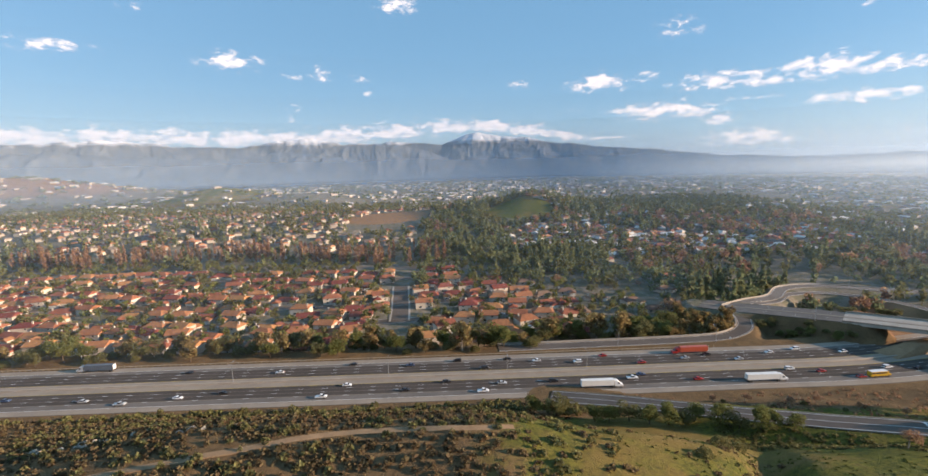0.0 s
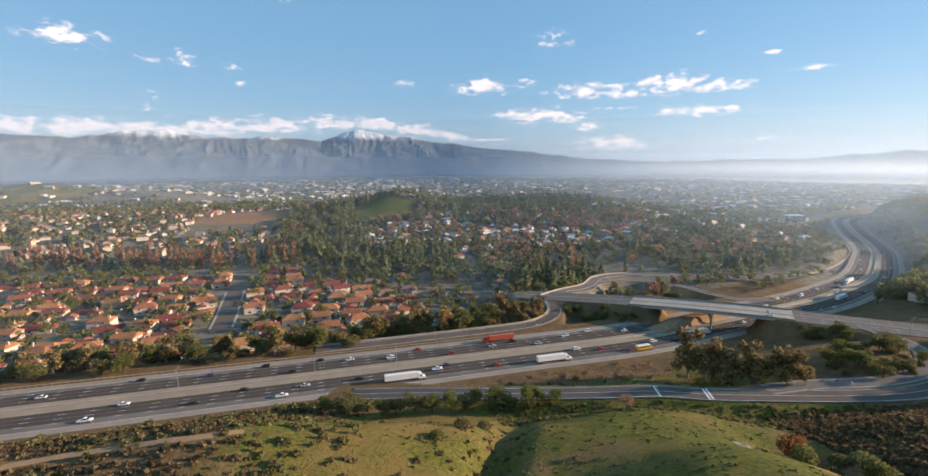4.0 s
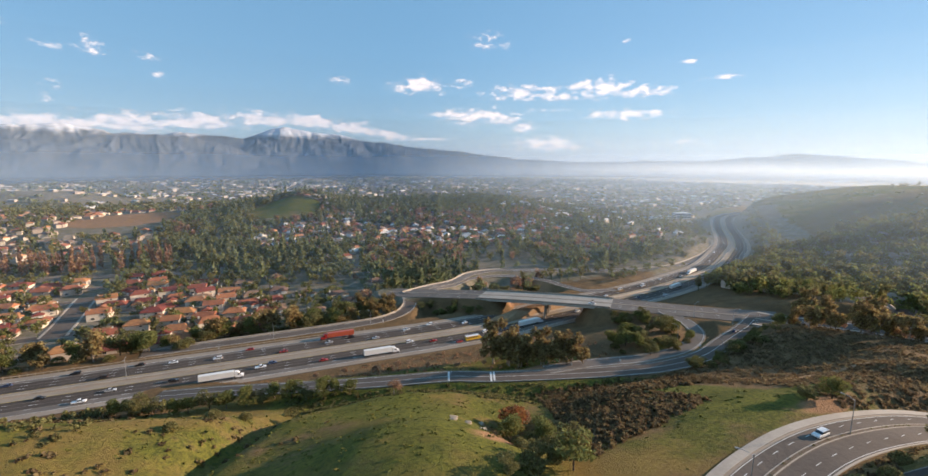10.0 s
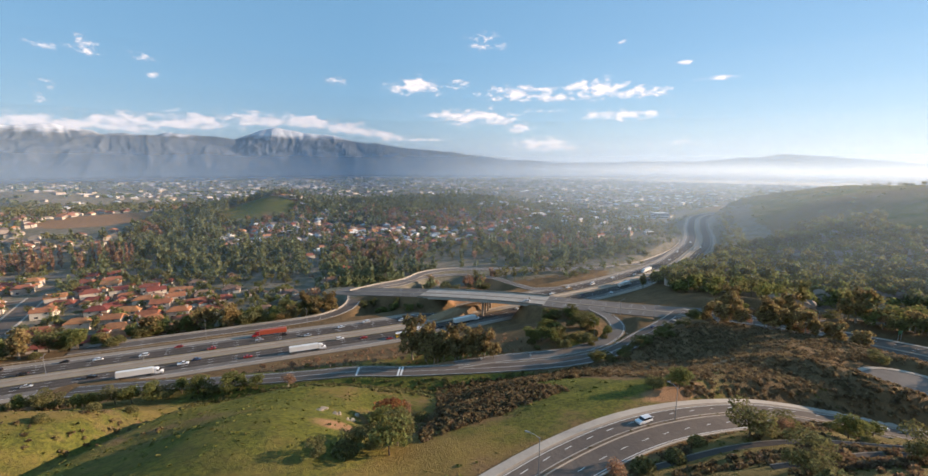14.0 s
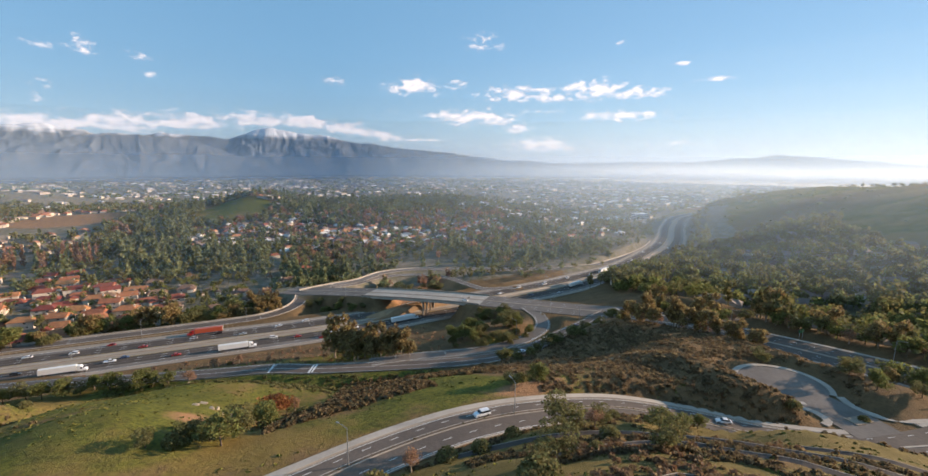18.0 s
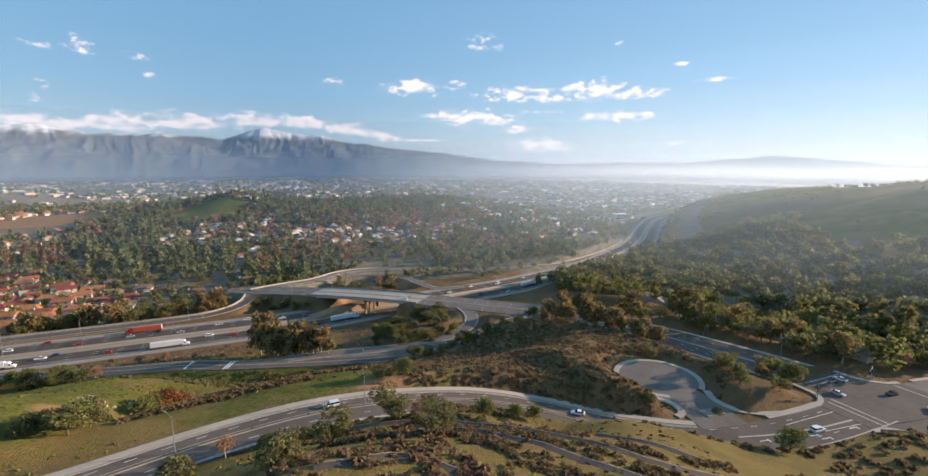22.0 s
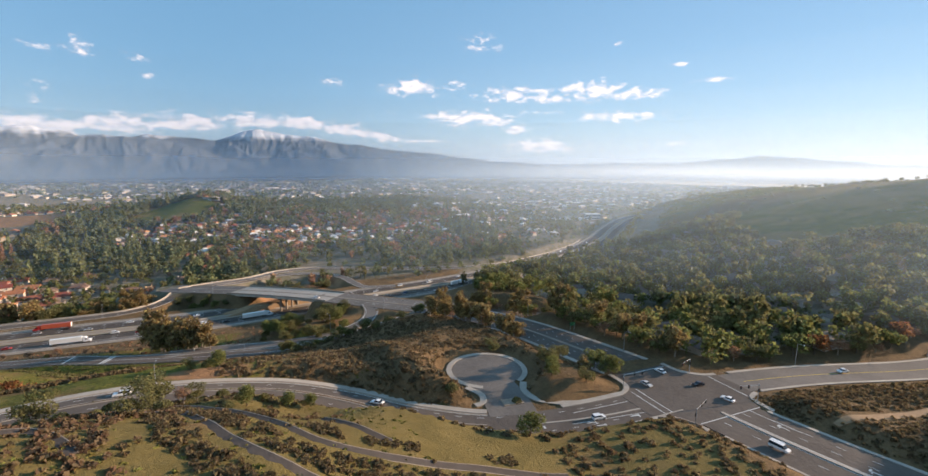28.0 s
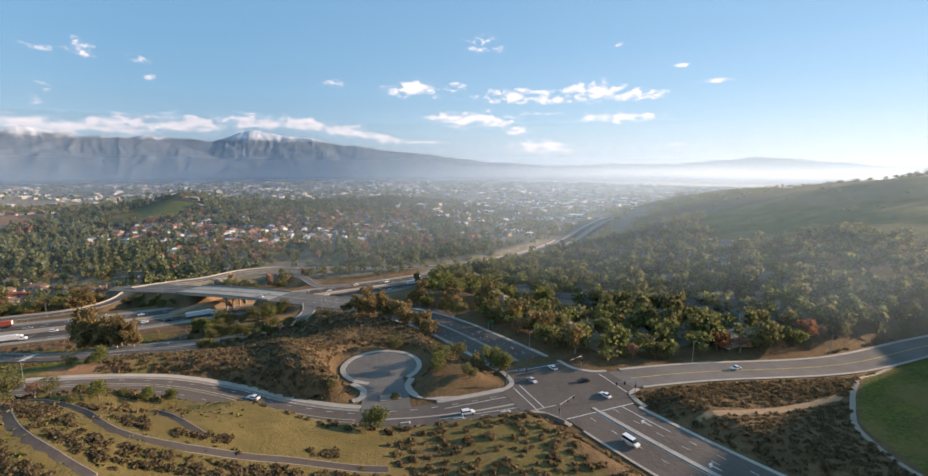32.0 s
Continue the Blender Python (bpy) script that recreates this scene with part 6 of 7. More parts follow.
x, y, r = scatter(2700, -1500, -60, 560, 1350, 81, lambda x, y, r: ~FIELD(x, y) & ((y > 620) | (x < -560)) & (waves(x, y, 160, 23) + r.uniform(-0.6, 0.6, len(x)) > -0.35), 8)
far_houses("distant_houses", "distant stucco houses with red and brown roofs", np.stack([x, y], 1)[::2], FAR_RED, 82, 8, 14)
far_houses("distant_houses", "distant stucco houses with grey-brown roofs", np.stack([x, y], 1)[1::2], FAR_BROWN, 83, 8, 14)
x, y, r = scatter(1100, 130, 760, 520, 1000, 84, lambda x, y, r: ~knoll(x, y) & (NORTH(x, y) > 90) & (waves(x, y, 120, 24) + r.uniform(-0.4, 0.4, len(x)) > -0.05), 8)
far_houses("hill_houses", "stucco houses scattered through the woods", np.stack([x, y], 1)[::3], FAR_RED, 85)
far_houses("hill_houses", "pale houses scattered through the woods", np.stack([x, y], 1)[1::3], FAR_BROWN, 86)
far_houses("hill_houses", "light roofed houses scattered through the woods", np.stack([x, y], 1)[2::3], FAR_PALE, 87)
x, y, r = scatter(560, 50, 570, 545, 735, 94, lambda x, y, r: ~knoll(x, y) & VILLAGE(x, y), 8)
far_houses("village_houses", "stucco houses with orange-red roofs among the woods", np.stack([x, y], 1)[::2], FAR_RED, 95)
far_houses("village_houses", "pale stucco houses in a clearing of the woods", np.stack([x, y], 1)[1::4], FAR_PALE, 96)
far_houses("village_houses", "brown roofed houses in a clearing of the woods", np.stack([x, y], 1)[3::4], FAR_BROWN, 106)
x, y, r = scatter(300, 440, 720, -10, 320, 88, lambda x, y, r: (NORTH(x, y) < -45) & ((x - 988) * 0.77 - (y - 132) * 0.64 < -230), 8)
far_houses("valley_homes", "grey roofed homes half hidden by trees", np.stack([x, y], 1), FAR_BROWN, 89)
x, y, r = scatter(6500, -3200, 3200, 1250, 4300, 90, lambda x, y, r: waves(x, y, 380, 25) + r.uniform(-0.7, 0.7, len(x)) > 0.0, 8)
far_houses("city_blocks", "tiny pale buildings over the far plain", np.stack([x, y], 1)[::2], FAR_PALE, 91, 14, 42)
far_houses("city_blocks", "tiny brown and grey buildings over the far plain", np.stack([x, y], 1)[1::2], FAR_BROWN, 92, 14, 36)

x, y, r = scatter(1500, 620, 2900, 640, 1400, 115, lambda x, y, r: (NORTH(x, y) > 75) & (np.hypot(x - 890, y - 835) > 110) & (waves(x, y, 200, 54) + r.uniform(-0.6, 0.6, len(x)) > -0.05), 8)
far_houses("plain_buildings", "low pale buildings on the plain beyond the freeway", np.stack([x, y], 1)[::2], FAR_PALE, 116, 12, 34)
far_houses("plain_buildings", "brown roofed buildings on the plain beyond the freeway", np.stack([x, y], 1)[1::2], FAR_BROWN, 117, 10, 22)
# pale industrial sheds near the far end of the freeway
for x, y, w, d, h in ((900, 830, 150, 26, 6), (860, 850, 60, 20, 5)):
    g = Geo().box((x, y, ground_at(x, y) - 1), (w, d, h + 1), -20)
    shed = part("warehouse", g, TRIM)
    tagged(shed, "long low white industrial shed", "warehouse")
    g = Geo()
    for i in range(9):
        g.box((x + (i - 4) * w / 10, y - (i - 4) * w / 10 * 0.36, ground_at(x, y) + h), (w / 14, d * 0.9, 0.6), -20)
    part("skylight", g, GLASS, shed)
g = Geo().box((1010, 812, ground_at(1010, 812) - 1), (34, 22, 15), -15)
office = part("office_building", g, TRIM)
tagged(office, "pale block of offices with dark window bands", "building")
for i in range(3):
    part("window_band", Geo().box((1010, 812, ground_at(1010, 812) + 2 + 4 * i), (34.4, 22.4, 1.8), -15), GLASS, office)

# ---- vehicles ----
def car_paint(name, c):
    m = material(name, c, 0.3, tuple(v * 0.9 for v in c), 0.5, spec=0.5)
    return m


WHITE, SILVER, BLACK, RED, BLUE = (car_paint(n, c) for n, c in (("white_paint", (0.80, 0.80, 0.80)), ("silver_paint", (0.48, 0.49, 0.50)), ("black_paint", (0.025, 0.025, 0.028)), ("red_paint", (0.42, 0.03, 0.025)), ("blue_paint", (0.05, 0.08, 0.16))))
YELLOW = car_paint("bus_yellow", (0.62, 0.36, 0.03))
ORANGE_RED = car_paint("container_red", (0.50, 0.10, 0.05))
RUBBER = material("tyre_rubber", (0.02, 0.02, 0.02), 0.9)
CHROME = material("wheel_metal", (0.5, 0.5, 0.5), 0.35, metal=0.8)
LAMP_CLEAR = material("headlight_glass", (0.75, 0.75, 0.72), 0.15)
LAMP_RED = material("tail_light_glass", (0.35, 0.02, 0.02), 0.25)
TRAILER = material("trailer_panel", (0.78, 0.77, 0.74), 0.5, (0.70, 0.69, 0.66), 0.3)
DARK_STEEL = material("dark_steel", (0.07, 0.07, 0.075), 0.6)


def wheels(top, spots, r, w):
    for x, y in spots:
        s = 1 if y > 0 else -1
        wh = part("wheel", Geo().tube((x, y - s * w / 2, r), (x, y + s * w / 2, r), r, r, 14), RUBBER, top, smooth=False)
        part("rim", Geo().tube((x, y + s * w * 0.4, r), (x, y + s * w * 0.56, r), r * 0.6, r * 0.55, 10), CHROME, wh)


def car(name, label, paint, kind="sedan"):
    """A car heading +x, its wheels on z = 0."""
    top = thing(name, label, "car")
    if kind == "sedan":
        L, W = 4.6, 1.8
        body = [(-2.3, 0.35), (2.25, 0.32), (2.3, 0.65), (1.9, 0.82), (1.0, 0.92), (-1.6, 0.95), (-2.28, 0.88)]
        cab, roof = [(1.0, 0.90), (0.25, 1.40), (-0.95, 1.42), (-1.75, 0.94)], [(0.30, 1.38), (0.2, 1.45), (-0.95, 1.47), (-1.05, 1.40)]
    elif kind == "suv":
        L, W = 4.7, 1.9
        body = [(-2.35, 0.40), (2.3, 0.38), (2.35, 0.80), (2.1, 1.02), (1.1, 1.08), (-2.3, 1.10)]
        cab, roof = [(1.1, 1.06), (0.5, 1.66), (-1.95, 1.66), (-2.3, 1.08)], [(0.55, 1.62), (0.45, 1.74), (-1.95, 1.74), (-2.05, 1.64)]
    elif kind == "pickup":
        L, W = 5.6, 1.95
        body = [(-2.8, 0.50), (2.75, 0.48), (2.8, 0.92), (2.5, 1.10), (1.4, 1.15), (-0.5, 1.15), (-0.55, 1.0), (-2.8, 1.0)]
        cab, roof = [(1.4, 1.12), (0.75, 1.75), (-0.45, 1.76), (-0.65, 1.12)], [(0.8, 1.72), (0.7, 1.82), (-0.45, 1.82), (-0.55, 1.72)]
    else:
        L, W = 5.4, 2.0
        body = [(-2.7, 0.42), (2.6, 0.40), (2.7, 0.95), (2.2, 1.15), (1.7, 1.2), (-2.7, 1.2)]
        cab, roof = [(1.7, 1.18), (1.0, 2.05), (-2.6, 2.1), (-2.7, 1.18)], [(1.05, 2.0), (0.95, 2.2), (-2.6, 2.22), (-2.66, 2.02)]
    part("body", Geo().prism(body, "y", -W / 2, W / 2), paint, top, bevel=0.06)
    part("glasshouse", Geo().prism(cab, "y", -W / 2 + 0.12, W / 2 - 0.12), GLASS, top, "dark tinted windows")
    part("roof", Geo().prism(roof, "y", -W / 2 + 0.14, W / 2 - 0.14), paint, top)
    for y in (-W / 2 + 0.3, W / 2 - 0.3):
        part("headlight", Geo().box((L / 2 - 0.08, y, body[2][1] - 0.12), (0.12, 0.38, 0.16)), LAMP_CLEAR, top)
        part("tail_light", Geo().box((-L / 2 + 0.04, y, 0.75), (0.1, 0.3, 0.18)), LAMP_RED, top)
    wheels(top, [(x, y) for x in (-L * 0.31, L * 0.31) for y in (-W / 2 + 0.1, W / 2 - 0.1)], 0.34, 0.22)
    return top


def semi(label, panel, cabin, double=False):
    top = thing("semi_truck", label, "truck", "trucks on the freeway")
    boxes = [(-6.0, 7.6), (2.3, 7.6)] if double else [(-2.2, 16.0)]
    for cx, L in boxes:
        tr = part("trailer", Geo().box((cx, 0, 1.25), (L, 2.55, 2.85)), panel, top, bevel=0.05)
        part("rear_door", Geo().box((cx - L / 2 - 0.03, 0, 1.3), (0.06, 2.4, 2.7)), TRIM, tr)
        part("chassis_rail", Geo().box((cx, 0, 0.95), (L * 0.96, 1.0, 0.3)), DARK_STEEL, tr)
        wheels(top, [(cx - L / 2 + d, y) for d in (1.2, 2.4) for y in (-1.05, 1.05)], 0.5, 0.45)
    c = part("cab", Geo().prism([(6.1, 0.6), (10.1, 0.6), (10.15, 1.7), (8.9, 1.95), (8.35, 2.9), (7.6, 3.6), (6.1, 3.7)], "y", -1.2, 1.2), cabin, top, bevel=0.08)
    part("windscreen", Geo().add([(8.93, -1.05, 2.0), (8.93, 1.05, 2.0), (8.42, 1.05, 2.85), (8.42, -1.05, 2.85), (8.88, -1.05, 1.98), (8.88, 1.05, 1.98), (8.37, 1.05, 2.83), (8.37, -1.05, 2.83)],
         [(0, 1, 2, 3), (7, 6, 5, 4), (0, 4, 5, 1), (1, 5, 6, 2), (2, 6, 7, 3), (3, 7, 4, 0)]), GLASS, c)
    for y in (-1.22, 1.22):
        part("side_window", Geo().box((7.9, y, 2.0), (0.9, 0.05, 0.8)), GLASS, c)
        part("fuel_tank", Geo().tube((6.3, y * 0.8, 0.75), (7.6, y * 0.8, 0.75), 0.32, 0.32, 10), CHROME, c)
        part("headlight", Geo().box((10.14, y * 0.72, 1.0), (0.1, 0.4, 0.25)), LAMP_CLEAR, c)
    wheels(top, [(x, y) for x in (5.2, 6.4, 9.2) for y in (-1.05, 1.05)], 0.5, 0.4)
    return top


def bus():
    top = thing("school_bus", "yellow school bus with a white roof", "bus")
    part("body", Geo().prism([(-5.5, 0.6), (5.4, 0.6), (5.5, 1.5), (4.2, 1.7), (4.0, 2.6), (3.6, 2.9), (-5.4, 2.9), (-5.5, 2.6)], "y", -1.22, 1.22), YELLOW, top, bevel=0.05)
    part("roof", Geo().box((-0.9, 0, 2.88), (9.0, 2.3, 0.22)), WHITE, top, "white painted roof")
    for i in range(8):
        for y in (-1.24, 1.24):
            part("window", Geo().box((-4.9 + i * 1.05, y, 1.85), (0.85, 0.05, 0.7)), GLASS, top)
    wheels(top, [(x, y) for x in (-3.4, 4.2) for y in (-1.05, 1.05)], 0.5, 0.35)
    return top


def place_on(ob, line, x, off, lift=0.03, back=False):
    X, Y, Z, h, _ = along(line, at_x(line, x), off)
    ob.matrix_basis = Matrix.Translation((X, Y, Z + lift)) @ Matrix.Rotation(radians(h + (180 if back else 0)), 4, "Z")
    return ob


place_on(semi("white semi truck with a long pale box trailer", TRAILER, WHITE), FREEWAY, 66, -17.6)
place_on(semi("white semi truck with a plain white trailer", TRAILER, WHITE), FREEWAY, 148, -17.6)
place_on(semi("white semi truck with a pale trailer near the bridge", TRAILER, WHITE), FREEWAY, 252, -13.5)
place_on(semi("grey semi truck with a dark blue-grey trailer", material("trailer_grey", (0.13, 0.15, 0.18), 0.5), SILVER), FREEWAY, -205, 21.5, 0.03, True)
place_on(semi("truck with an orange-red container", ORANGE_RED, RED), FREEWAY, 128, 17.8, 0.03, True)
place_on(semi("white truck pulling two short trailers", TRAILER, WHITE, True), FREEWAY, 430, -10.0)
place_on(semi("white semi truck far along the freeway", TRAILER, WHITE), FREEWAY, 505, 7.0, 0.03, True)
place_on(bus(), FREEWAY, 205, -17.7)

CARS = {"ws": car("car", "clean white four-door saloon car", WHITE), "wu": car("sport_utility", "tall white sport utility car", WHITE, "suv"), "ss": car("car", "silver grey four-door saloon car", SILVER), "bs": car("car", "glossy black four-door saloon car", BLACK),
        "bu": car("sport_utility", "tall black sport utility car", BLACK, "suv"), "wp": car("pickup_truck", "white pickup truck with open bed", WHITE, "pickup"), "rs": car("car", "dark red four-door saloon car", RED),
        "wv": car("van", "tall white panel delivery van", WHITE, "van"), "bl": car("car", "dark blue four-door saloon car", BLUE), "sp": car("pickup_truck", "silver pickup truck with open bed", SILVER, "pickup")}
seen_cars = set()


def drive(kind, line, x, off, lift=0.03, back=False, group="cars on the freeway"):
    ob = CARS[kind]
    if kind in seen_cars:
        ob = copy_thing(ob, Matrix.Identity(4))
    seen_cars.add(kind)
    tagged(ob, group=group)
    return place_on(ob, line, x, off, lift, back)


SE, NW = (-6.5, -10.1, -13.7, -17.8), (7.3, 10.9, 14.4, 17.8)
for k, x, lane in (("wp", -70, 3), ("ws", -60, 0), ("bs", -10, 0), ("wp", 8, 3), ("ss", 18, 1), ("bu", 44, 1), ("wp", 84, 1), ("bl", 90, 0), ("wu", 168, 0), ("rs", 182, 1), ("bs", -120, 1), ("ws", -140, 2), ("sp", -165, 3), ("ss", -185, 2),
                   ("rs", 196, 3), ("wu", 218, 1), ("bs", 232, 2), ("ws", 300, 1), ("ss", 322, 2), ("wp", 345, 0), ("bl", 372, 1), ("ws", 398, 3), ("bu", 470, 2), ("ws", 560, 1), ("ss", 620, 2), ("wu", 700, 0), ("bs", -30, 2), ("rs", 116, 2), ("bl", -225, 1)):
    drive(k, FREEWAY, x, SE[lane])
for k, x, lane in (("bs", -62, 3), ("bl", -30, 2), ("bu", -4, 3), ("bs", 24, 3), ("ws", 40, 2), ("wu", 62, 1), ("rs", 78, 3), ("rs", 96, 0), ("ss", 122, 1), ("bs", 136, 2), ("ws", 172, 2), ("wu", 190, 3), ("ss", 150, 0), ("ws", -100, 1), ("bs", -150, 2),
                   ("ws", 214, 1), ("ss", 330, 1), ("ws", 352, 0), ("wu", 380, 2), ("wv", 410, 1), ("ws", 450, 2), ("ss", 480, 0), ("ws", 590, 1), ("wu", 650, 2), ("ws", 740, 1), ("ss", -250, 1), ("bu", 10, 0)):
    drive(k, FREEWAY, x, NW[lane], back=True)
# cars near the junction
drive("wu", NEAR_ROAD, 225, 6.2, 0.02, True, "cars near the junction")
drive("ws", NEAR_ROAD, 297, 4.6, 0.02, True, "cars near the junction")
drive("ss", NEAR_ROAD, 331, -4.6, 0.02, False, "cars near the junction")
drive("bs", NEAR_ROAD, 301, -4.4, 0.02, False, "cars near the junction")
drive("wu", NEAR_ROAD, 366, -2.4, 0.02, False, "cars near the junction")
for k, X, Y, turn in (("wv", 404.3, -55, -80), ("ws", 416, -29, 100), ("bs", 415.5, -17, 172), ("ss", 397.4, -9.6, -82), ("ws", 410.8, -3, 96), ("ws", 483, -28.6, 170)):
    ob = drive(k, SOUTH_ROAD, 410, 0, 0.04, False, "cars near the junction")
    ob.matrix_basis = Matrix.Translation((X, Y, 28.1 if X < 470 else 26.75)) @ Matrix.Rotation(radians(turn), 4, "Z")
drive("ws", ON_RAMP, 290, -1.5, 0.06, False, "cars on the ramps")
drive("bl", ON_RAMP, 335, 1.8, 0.06, False, "cars on the ramps")
drive("ws", DECK, 300, -6.0, 0.08, True, "cars on the ramps")
drive("ss", NORTH_RAMP, 420, -1.5, 0.06, True, "cars on the ramps")

# parked cars along the tract streets
PR = np.random.RandomState(99)
for i in range(26):
    y0, x0, x1 = ((304, -330, 84), (348, -380, 96), (392, -430, 62), (436, -300, 30))[i % 4]
    x = PR.uniform(x0 + 120, x1 - 5)
    k = list(CARS)[PR.randint(len(CARS))]
    ob = copy_thing(CARS[k], Matrix.Identity(4))
    side = PR.choice([-1, 1])
    ob.matrix_basis = Matrix.Translation((x, bent(x, y0) + side * 3.4, ground_at(x, bent(x, y0)) + 0.35)) @ Matrix.Rotation(radians(math.degrees(math.atan(9 / 75 * math.cos(x / 75)))), 4, "Z")
    tagged(ob, group="cars parked in the tract")

# ---- street furniture ----
LED = material("lamp_lens", (0.8, 0.8, 0.78), 0.3)
SIGNAL = material("signal_housing", (0.03, 0.03, 0.03), 0.6)
GREEN_SIGN = material("sign_green", (0.02, 0.16, 0.07), 0.5)
WOODEN = material("bleached_wood", (0.45, 0.36, 0.26), 0.9, (0.33, 0.26, 0.19), 2.0)


def street_lamp(label, h=9.5, arm=2.6, both=False):
    top = thing("street_lamp", label, "street lamp", "street lamps")
    part("pole", Geo().tube((0, 0, -0.3), (0, 0, h), 0.14, 0.08, 8), STEEL, top)
    part("base", Geo().tube((0, 0, -0.1), (0, 0, 0.5), 0.28, 0.24, 8), CONCRETE, top)
    for s in (-1, 1) if both else (1,):
        a = part("arm", Geo().tube((0, 0, h - 0.3), (s * arm * 0.5, 0, h + 0.25), 0.06, 0.05, 6).tube((s * arm * 0.5, 0, h + 0.25), (s * arm, 0, h + 0.35), 0.05, 0.045, 6), STEEL, top)
        ln = part("lamp_head", Geo().box((s * (arm + 0.35), 0, h + 0.28), (0.9, 0.34, 0.16)), STEEL, a)
    return top


LAMP = street_lamp("grey steel street lamp with a single arm")
TWIN = street_lamp("grey steel freeway lamp with two arms", 11.0, 2.2, True)
used_lamp = set()


def set_lamp(ob, x, y, z, turn=0.0):
    if ob.name in used_lamp:
        t = copy_thing(ob, Matrix.Identity(4))
    else:
        used_lamp.add(ob.name)
        t = ob
    t.matrix_basis = Matrix.Translation((x, y, z)) @ Matrix.Rotation(radians(turn), 4, "Z")


for line, x, off, turn in ((MEDIAN_LINE, 187, 0.0, 110), (MEDIAN_LINE, 234, 0.0, 90), (MEDIAN_LINE, 140, 0.0, 100), (CROSS_ROAD[::-1], 390.5, 13.6, 0), (CROSS_ROAD[::-1], 401, 14.0, 0), (CROSS_ROAD[::-1], 384, -15.8, 180), (EAST_ROAD, 470, 9.2, -90), (EAST_ROAD, 540, 9.2, -90),
                           (ON_RAMP, 300, -7, 90), (ON_RAMP, 345, 7, -90), (LOOP_RAMP, 300, 6, 90), (OFF_RAMP, 150, -6, 90), (OFF_RAMP, 90, -6.5, 90), (NORTH_RAMP, 330, -6, -90), (DECK, 230, -13.8, 50), (DECK, 345, -13.8, 50)):
    X, Y, Z, h, _ = along(line, at_x(line, x), off)
    set_lamp(LAMP, X, Y, Z, h + turn)
for x in (-120, -40, 22, 64, 400, 520):
    X, Y, Z, h, _ = along(FREEWAY, at_x(FREEWAY, x), 0.45)
    set_lamp(TWIN, X, Y, Z, h + 90)


def signal(label, arm):
    top = thing("traffic_signal", label, "traffic signal", "signals at the junction")
    part("pole", Geo().tube((0, 0, -0.2), (0, 0, 6.2), 0.16, 0.12, 8), STEEL, top)
    a = part("mast_arm", Geo().tube((0, 0, 5.8), (arm, 0, 6.3), 0.10, 0.06, 8), STEEL, top)
    for x in (arm * 0.55, arm * 0.95, 0.0):
        hd = part("signal_head", Geo().box((x, 0.12, 5.1 if x else 3.4), (0.42, 0.34, 1.15)), SIGNAL, a if x else top)
        for k, c in enumerate((LAMP_RED, SIGNAL, SIGNAL)):
            part("lens", Geo().tube((x, 0.29, (5.1 if x else 3.4) + 0.9 - 0.34 * k), (x, 0.33, (5.1 if x else 3.4) + 0.9 - 0.34 * k), 0.13, 0.13, 10), c, hd)
    return top


for x, y, z, t in ((425.8, -33, 28.1, 170), (387, -8.8, 28.0, -10), (421.5, -7.5, 28, 200), (391.5, -36.8, 28.1, 20)):
    s = signal("steel traffic signal with a mast arm", 8.0)
    s.matrix_basis = Matrix.Translation((x, y, z)) @ Matrix.Rotation(radians(t), 4, "Z")
s = signal("steel traffic signal at the bridge end", 7.0)
s.matrix_basis = Matrix.Translation((354, 128, 15)) @ Matrix.Rotation(radians(30), 4, "Z")

# corner sign wall
g = Geo().box((386.5, -31.0, 27.2), (7.0, 0.5, 2.0), -28).box((391.0, -35.6, 27.2), (6.6, 0.5, 2.0), -62)
w = part("sign_wall", g, CONCRETE)
tagged(w, "low curved concrete wall at the street corner", "wall")
# road signs
for line, x, off, hgt in ((OFF_RAMP, 158, -7.0, 1.6), (ON_RAMP, 250, 7.0, 1.6), (ON_RAMP, 225, 6.6, 1.4), (LOOP_RAMP, 300, -6, 1.4), (NEAR_ROAD, 283, -11, 1.6), (NEAR_ROAD, 322, -11, 1.6), (DECK, 205, 14.5, 1.8), (DECK, 320, 14.0, 1.8)):
    X, Y, Z, h, _ = along(line, at_x(line, x), off)
    t = thing("road_sign", "white sign plate on a steel post", "sign", "road signs")
    part("post", Geo().tube((X, Y, Z - 0.6), (X, Y, Z + hgt + 0.7), 0.05, 0.05, 6), STEEL, t)
    part("plate", Geo().box((X, Y, Z + hgt), (0.08, 0.9, 0.9), h + 20), TRIM, t)
X, Y, Z, h, _ = along(CROSS_ROAD[::-1], at_x(CROSS_ROAD[::-1], 396), 16.5)
t = thing("road_sign", "green guide sign on two steel posts", "sign", "road signs")
for d in (-1.2, 1.2):
    part("post", Geo().tube((X + d, Y, Z - 0.6), (X + d, Y, Z + 5.2), 0.09, 0.09, 6), STEEL, t)
part("plate", Geo().box((X, Y, Z + 3.4), (3.4, 0.12, 1.8)), GREEN_SIGN, t)
# billboard board by the freeway
t = thing("billboard", "white roadside panel on a tall post", "billboard")
part("post", Geo().tube((-229, 258, -9), (-229, 258, 3), 0.3, 0.3, 8), STEEL, t)
part("panel", Geo().box((-229, 258, 1), (5.0, 0.4, 3.4), 20), TRIM, t)

# fence along the freeway
fence = thing("roadside_fence", "low brown wire fence above the freeway shoulder", "fence")
for i in range(150):
    X, Y, Z, h, _ = along(FREEWAY, at_x(FREEWAY, -330) + i * 3.2, 25.4)
    part("post", Geo().box((X, Y, Z - 0.3), (0.22, 0.22, 1.3), h), WOODEN, fence)
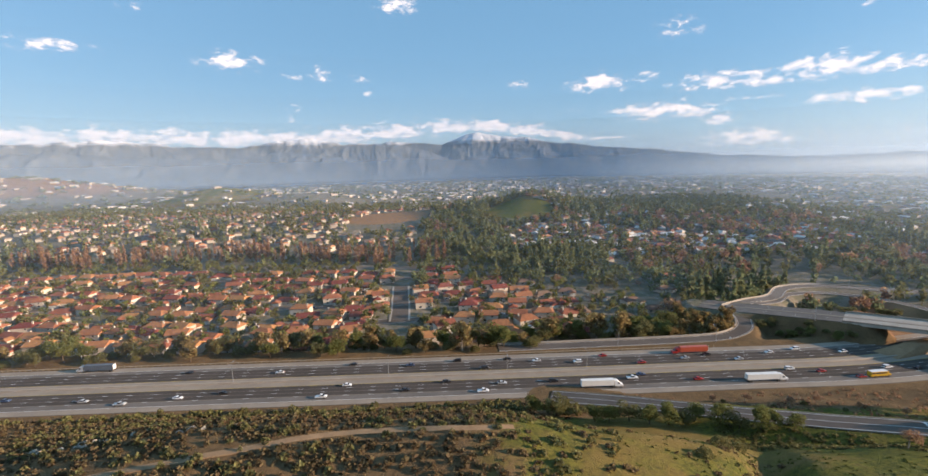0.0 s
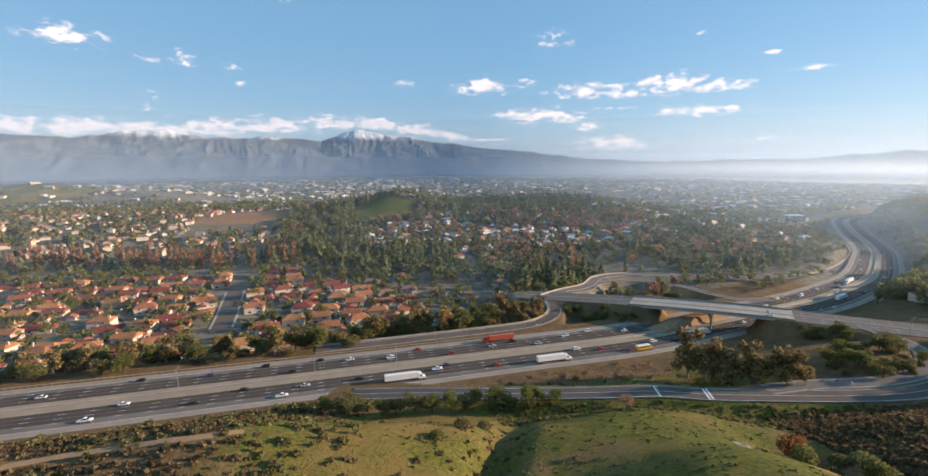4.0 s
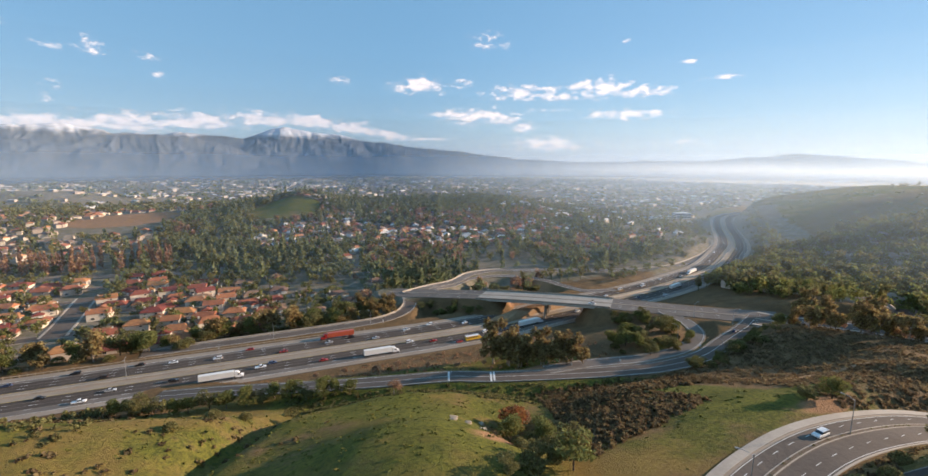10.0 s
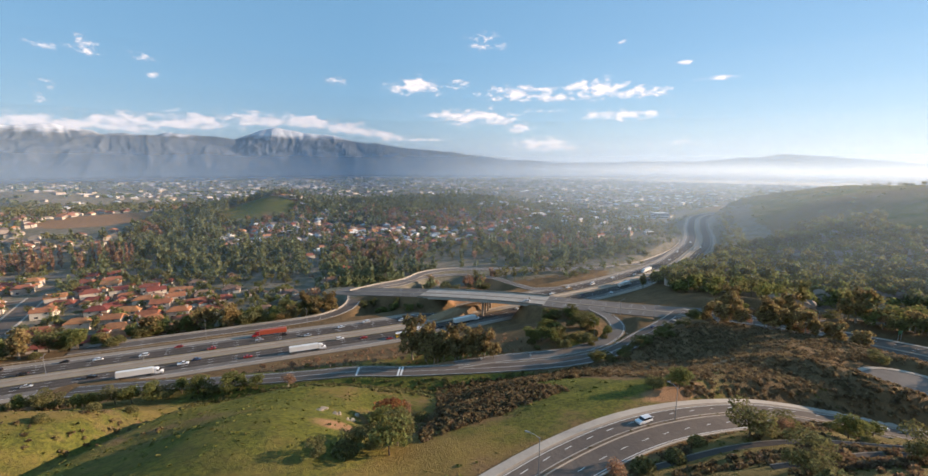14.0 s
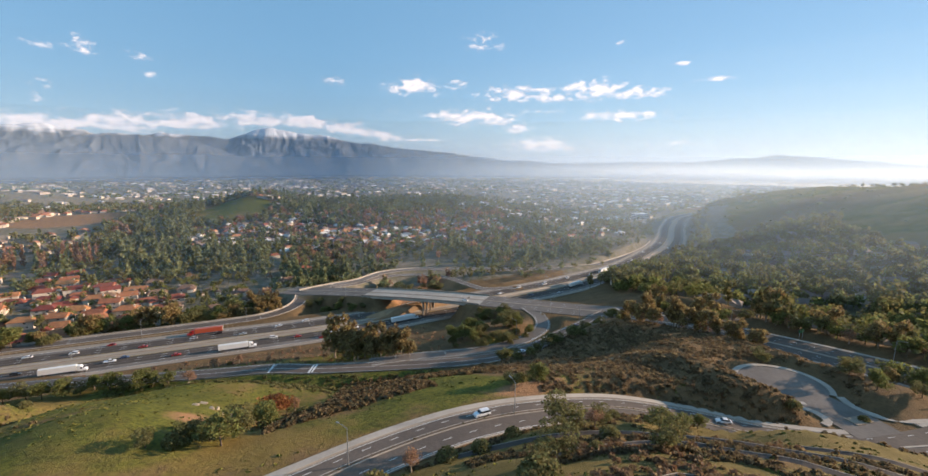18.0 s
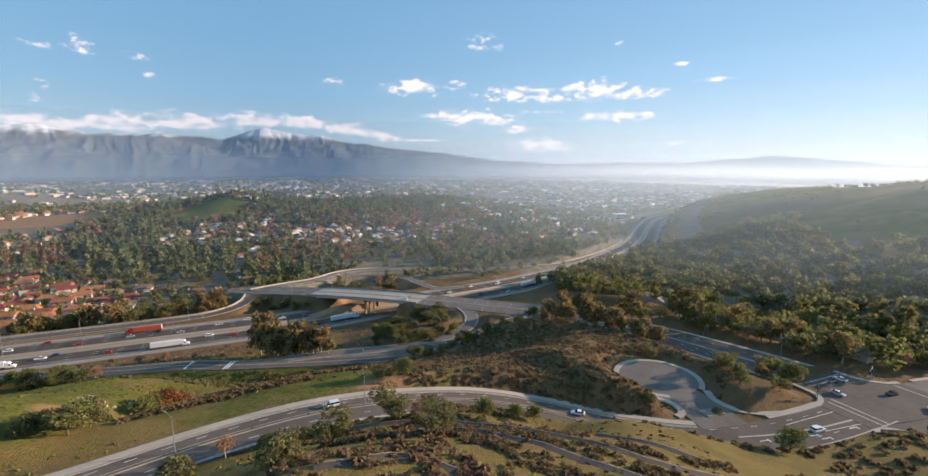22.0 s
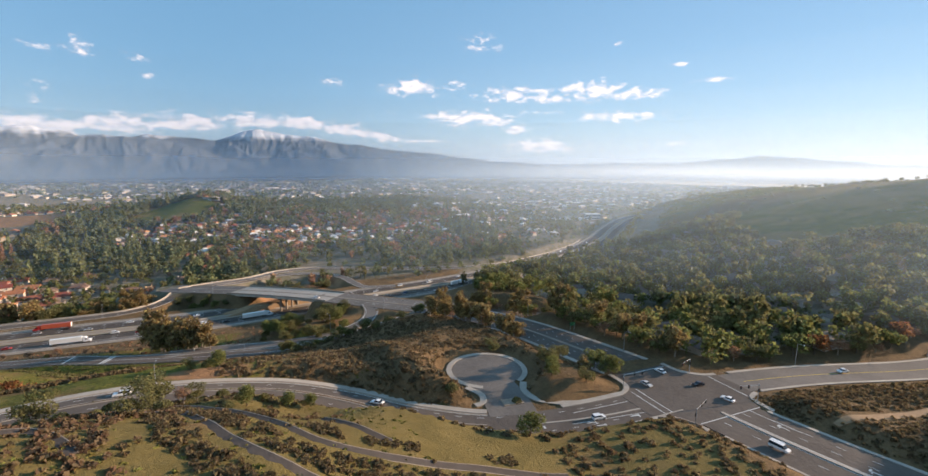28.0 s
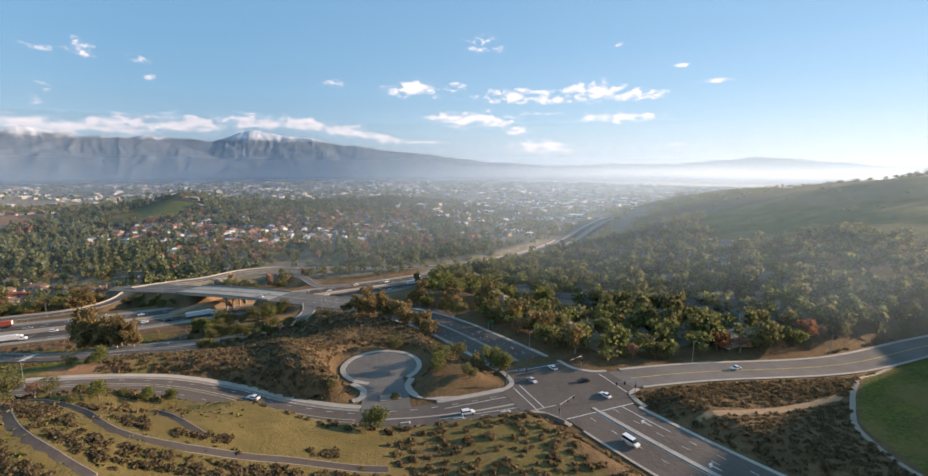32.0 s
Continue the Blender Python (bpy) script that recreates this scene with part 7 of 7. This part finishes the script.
strip("rail", FREEWAY, 25.3, 25.45, WOODEN, 0.85, "", 0.35, fence, (int(np.argmin(abs(FREEWAY[:, 0] + 330))), int(np.argmin(abs(FREEWAY[:, 0] - 145)))))
# guard rail along the slip road
rail = thing("guard_rail", "grey steel guard rail along the slip road", "guard rail")
for i in range(60):
    X, Y, Z, h, _ = along(ON_RAMP, at_x(ON_RAMP, 60) + i * 3.4, -6.2)
    part("post", Geo().box((X, Y, Z - 0.3), (0.15, 0.15, 1.0), h), STEEL, rail)
strip("beam", ON_RAMP, -6.15, -6.05, STEEL, 0.75, "", 0.32, rail, (int(np.argmin(abs(ON_RAMP[:, 0] - 60))), int(np.argmin(abs(ON_RAMP[:, 0] - 258)))))

# drainage channels and foot paths on the grass slope
for pts in CHANNELS:
    # dark lane asphalt on the bed: the channel's shade is put into its colour
    d = path_strip("drain_channel", pts, 1.15, ASPHALT_DARK, "grey paved drainage channel curving across dry grass", 0.12)
    line = curve_points([(x, y, 0) for x, y in pts], 3)
    line[:, 2] = surface(line[:, 0], line[:, 1])
    for off in (-1.35, 1.15):
        strip("channel_edge", line, off, off + 0.2, CONCRETE, 0.16, "pale concrete edge", 0.4, d)
path_strip("foot_path", [(570, -47), (545, -50), (516, -56), (498, -62.5), (489, -67), (478, -73), (471, -78), (462, -90), (458, -102), (456, -130)], 0.8, CONCRETE, "pale path curving round a dark green meadow")
path_strip("dirt_track", [(432, -54), (450, -58), (470, -61), (490, -63)], 1.6, DIRT, "straight bare dirt strip through dry scrub")
path_strip("dirt_track", [(float(x), float(y)) for x, y, _ in TRACK[::3]], 1.2, DIRT, "narrow dirt track along the brushy hill")
path_strip("dirt_track", [(335, 46), (325, 52), (314, 58), (303, 62), (286, 64), (268, 64)], 1.0, DIRT, "narrow dirt track along the spur")

# pale boulders showing through the brush
ROCK = material("pale_rock", (0.46, 0.38, 0.29), 0.9, (0.32, 0.26, 0.20), 0.8, 5.0, 0.4, spread=0.15)
rk = np.random.RandomState(111)
for i in range(30):
    x, y = (-112 + rk.normal() * 7, 119.5 + rk.normal() * 2.2) if i < 16 else ((-76 + rk.normal() * 4, 121 + rk.normal() * 1.5) if i < 22 else (152 + rk.normal() * 8, 86 + rk.normal() * 4))
    bm = bmesh.new()
    bmesh.ops.create_icosphere(bm, subdivisions=2, radius=1.0)
    sx, sy, sz = rk.uniform(0.5, 1.5), rk.uniform(0.5, 1.2), rk.uniform(0.35, 0.8)
    for v in bm.verts:
        k = 1 + 0.22 * math.sin(3.1 * v.co.x + i) * math.cos(2.7 * v.co.y - i) + rk.uniform(-0.07, 0.07)
        v.co = Vector((v.co.x * sx * k, v.co.y * sy * k, v.co.z * sz * k))
    me = bpy.data.meshes.new("boulder")
    bm.to_mesh(me)
    bm.free()
    me.materials.append(ROCK)
    b = new("boulder", me)
    b.location = (x, y, ground_at(x, y) + sz * 0.2)
    tagged(b, "pale weathered boulder half sunk in the hillside", "boulder", "boulders on the hills")
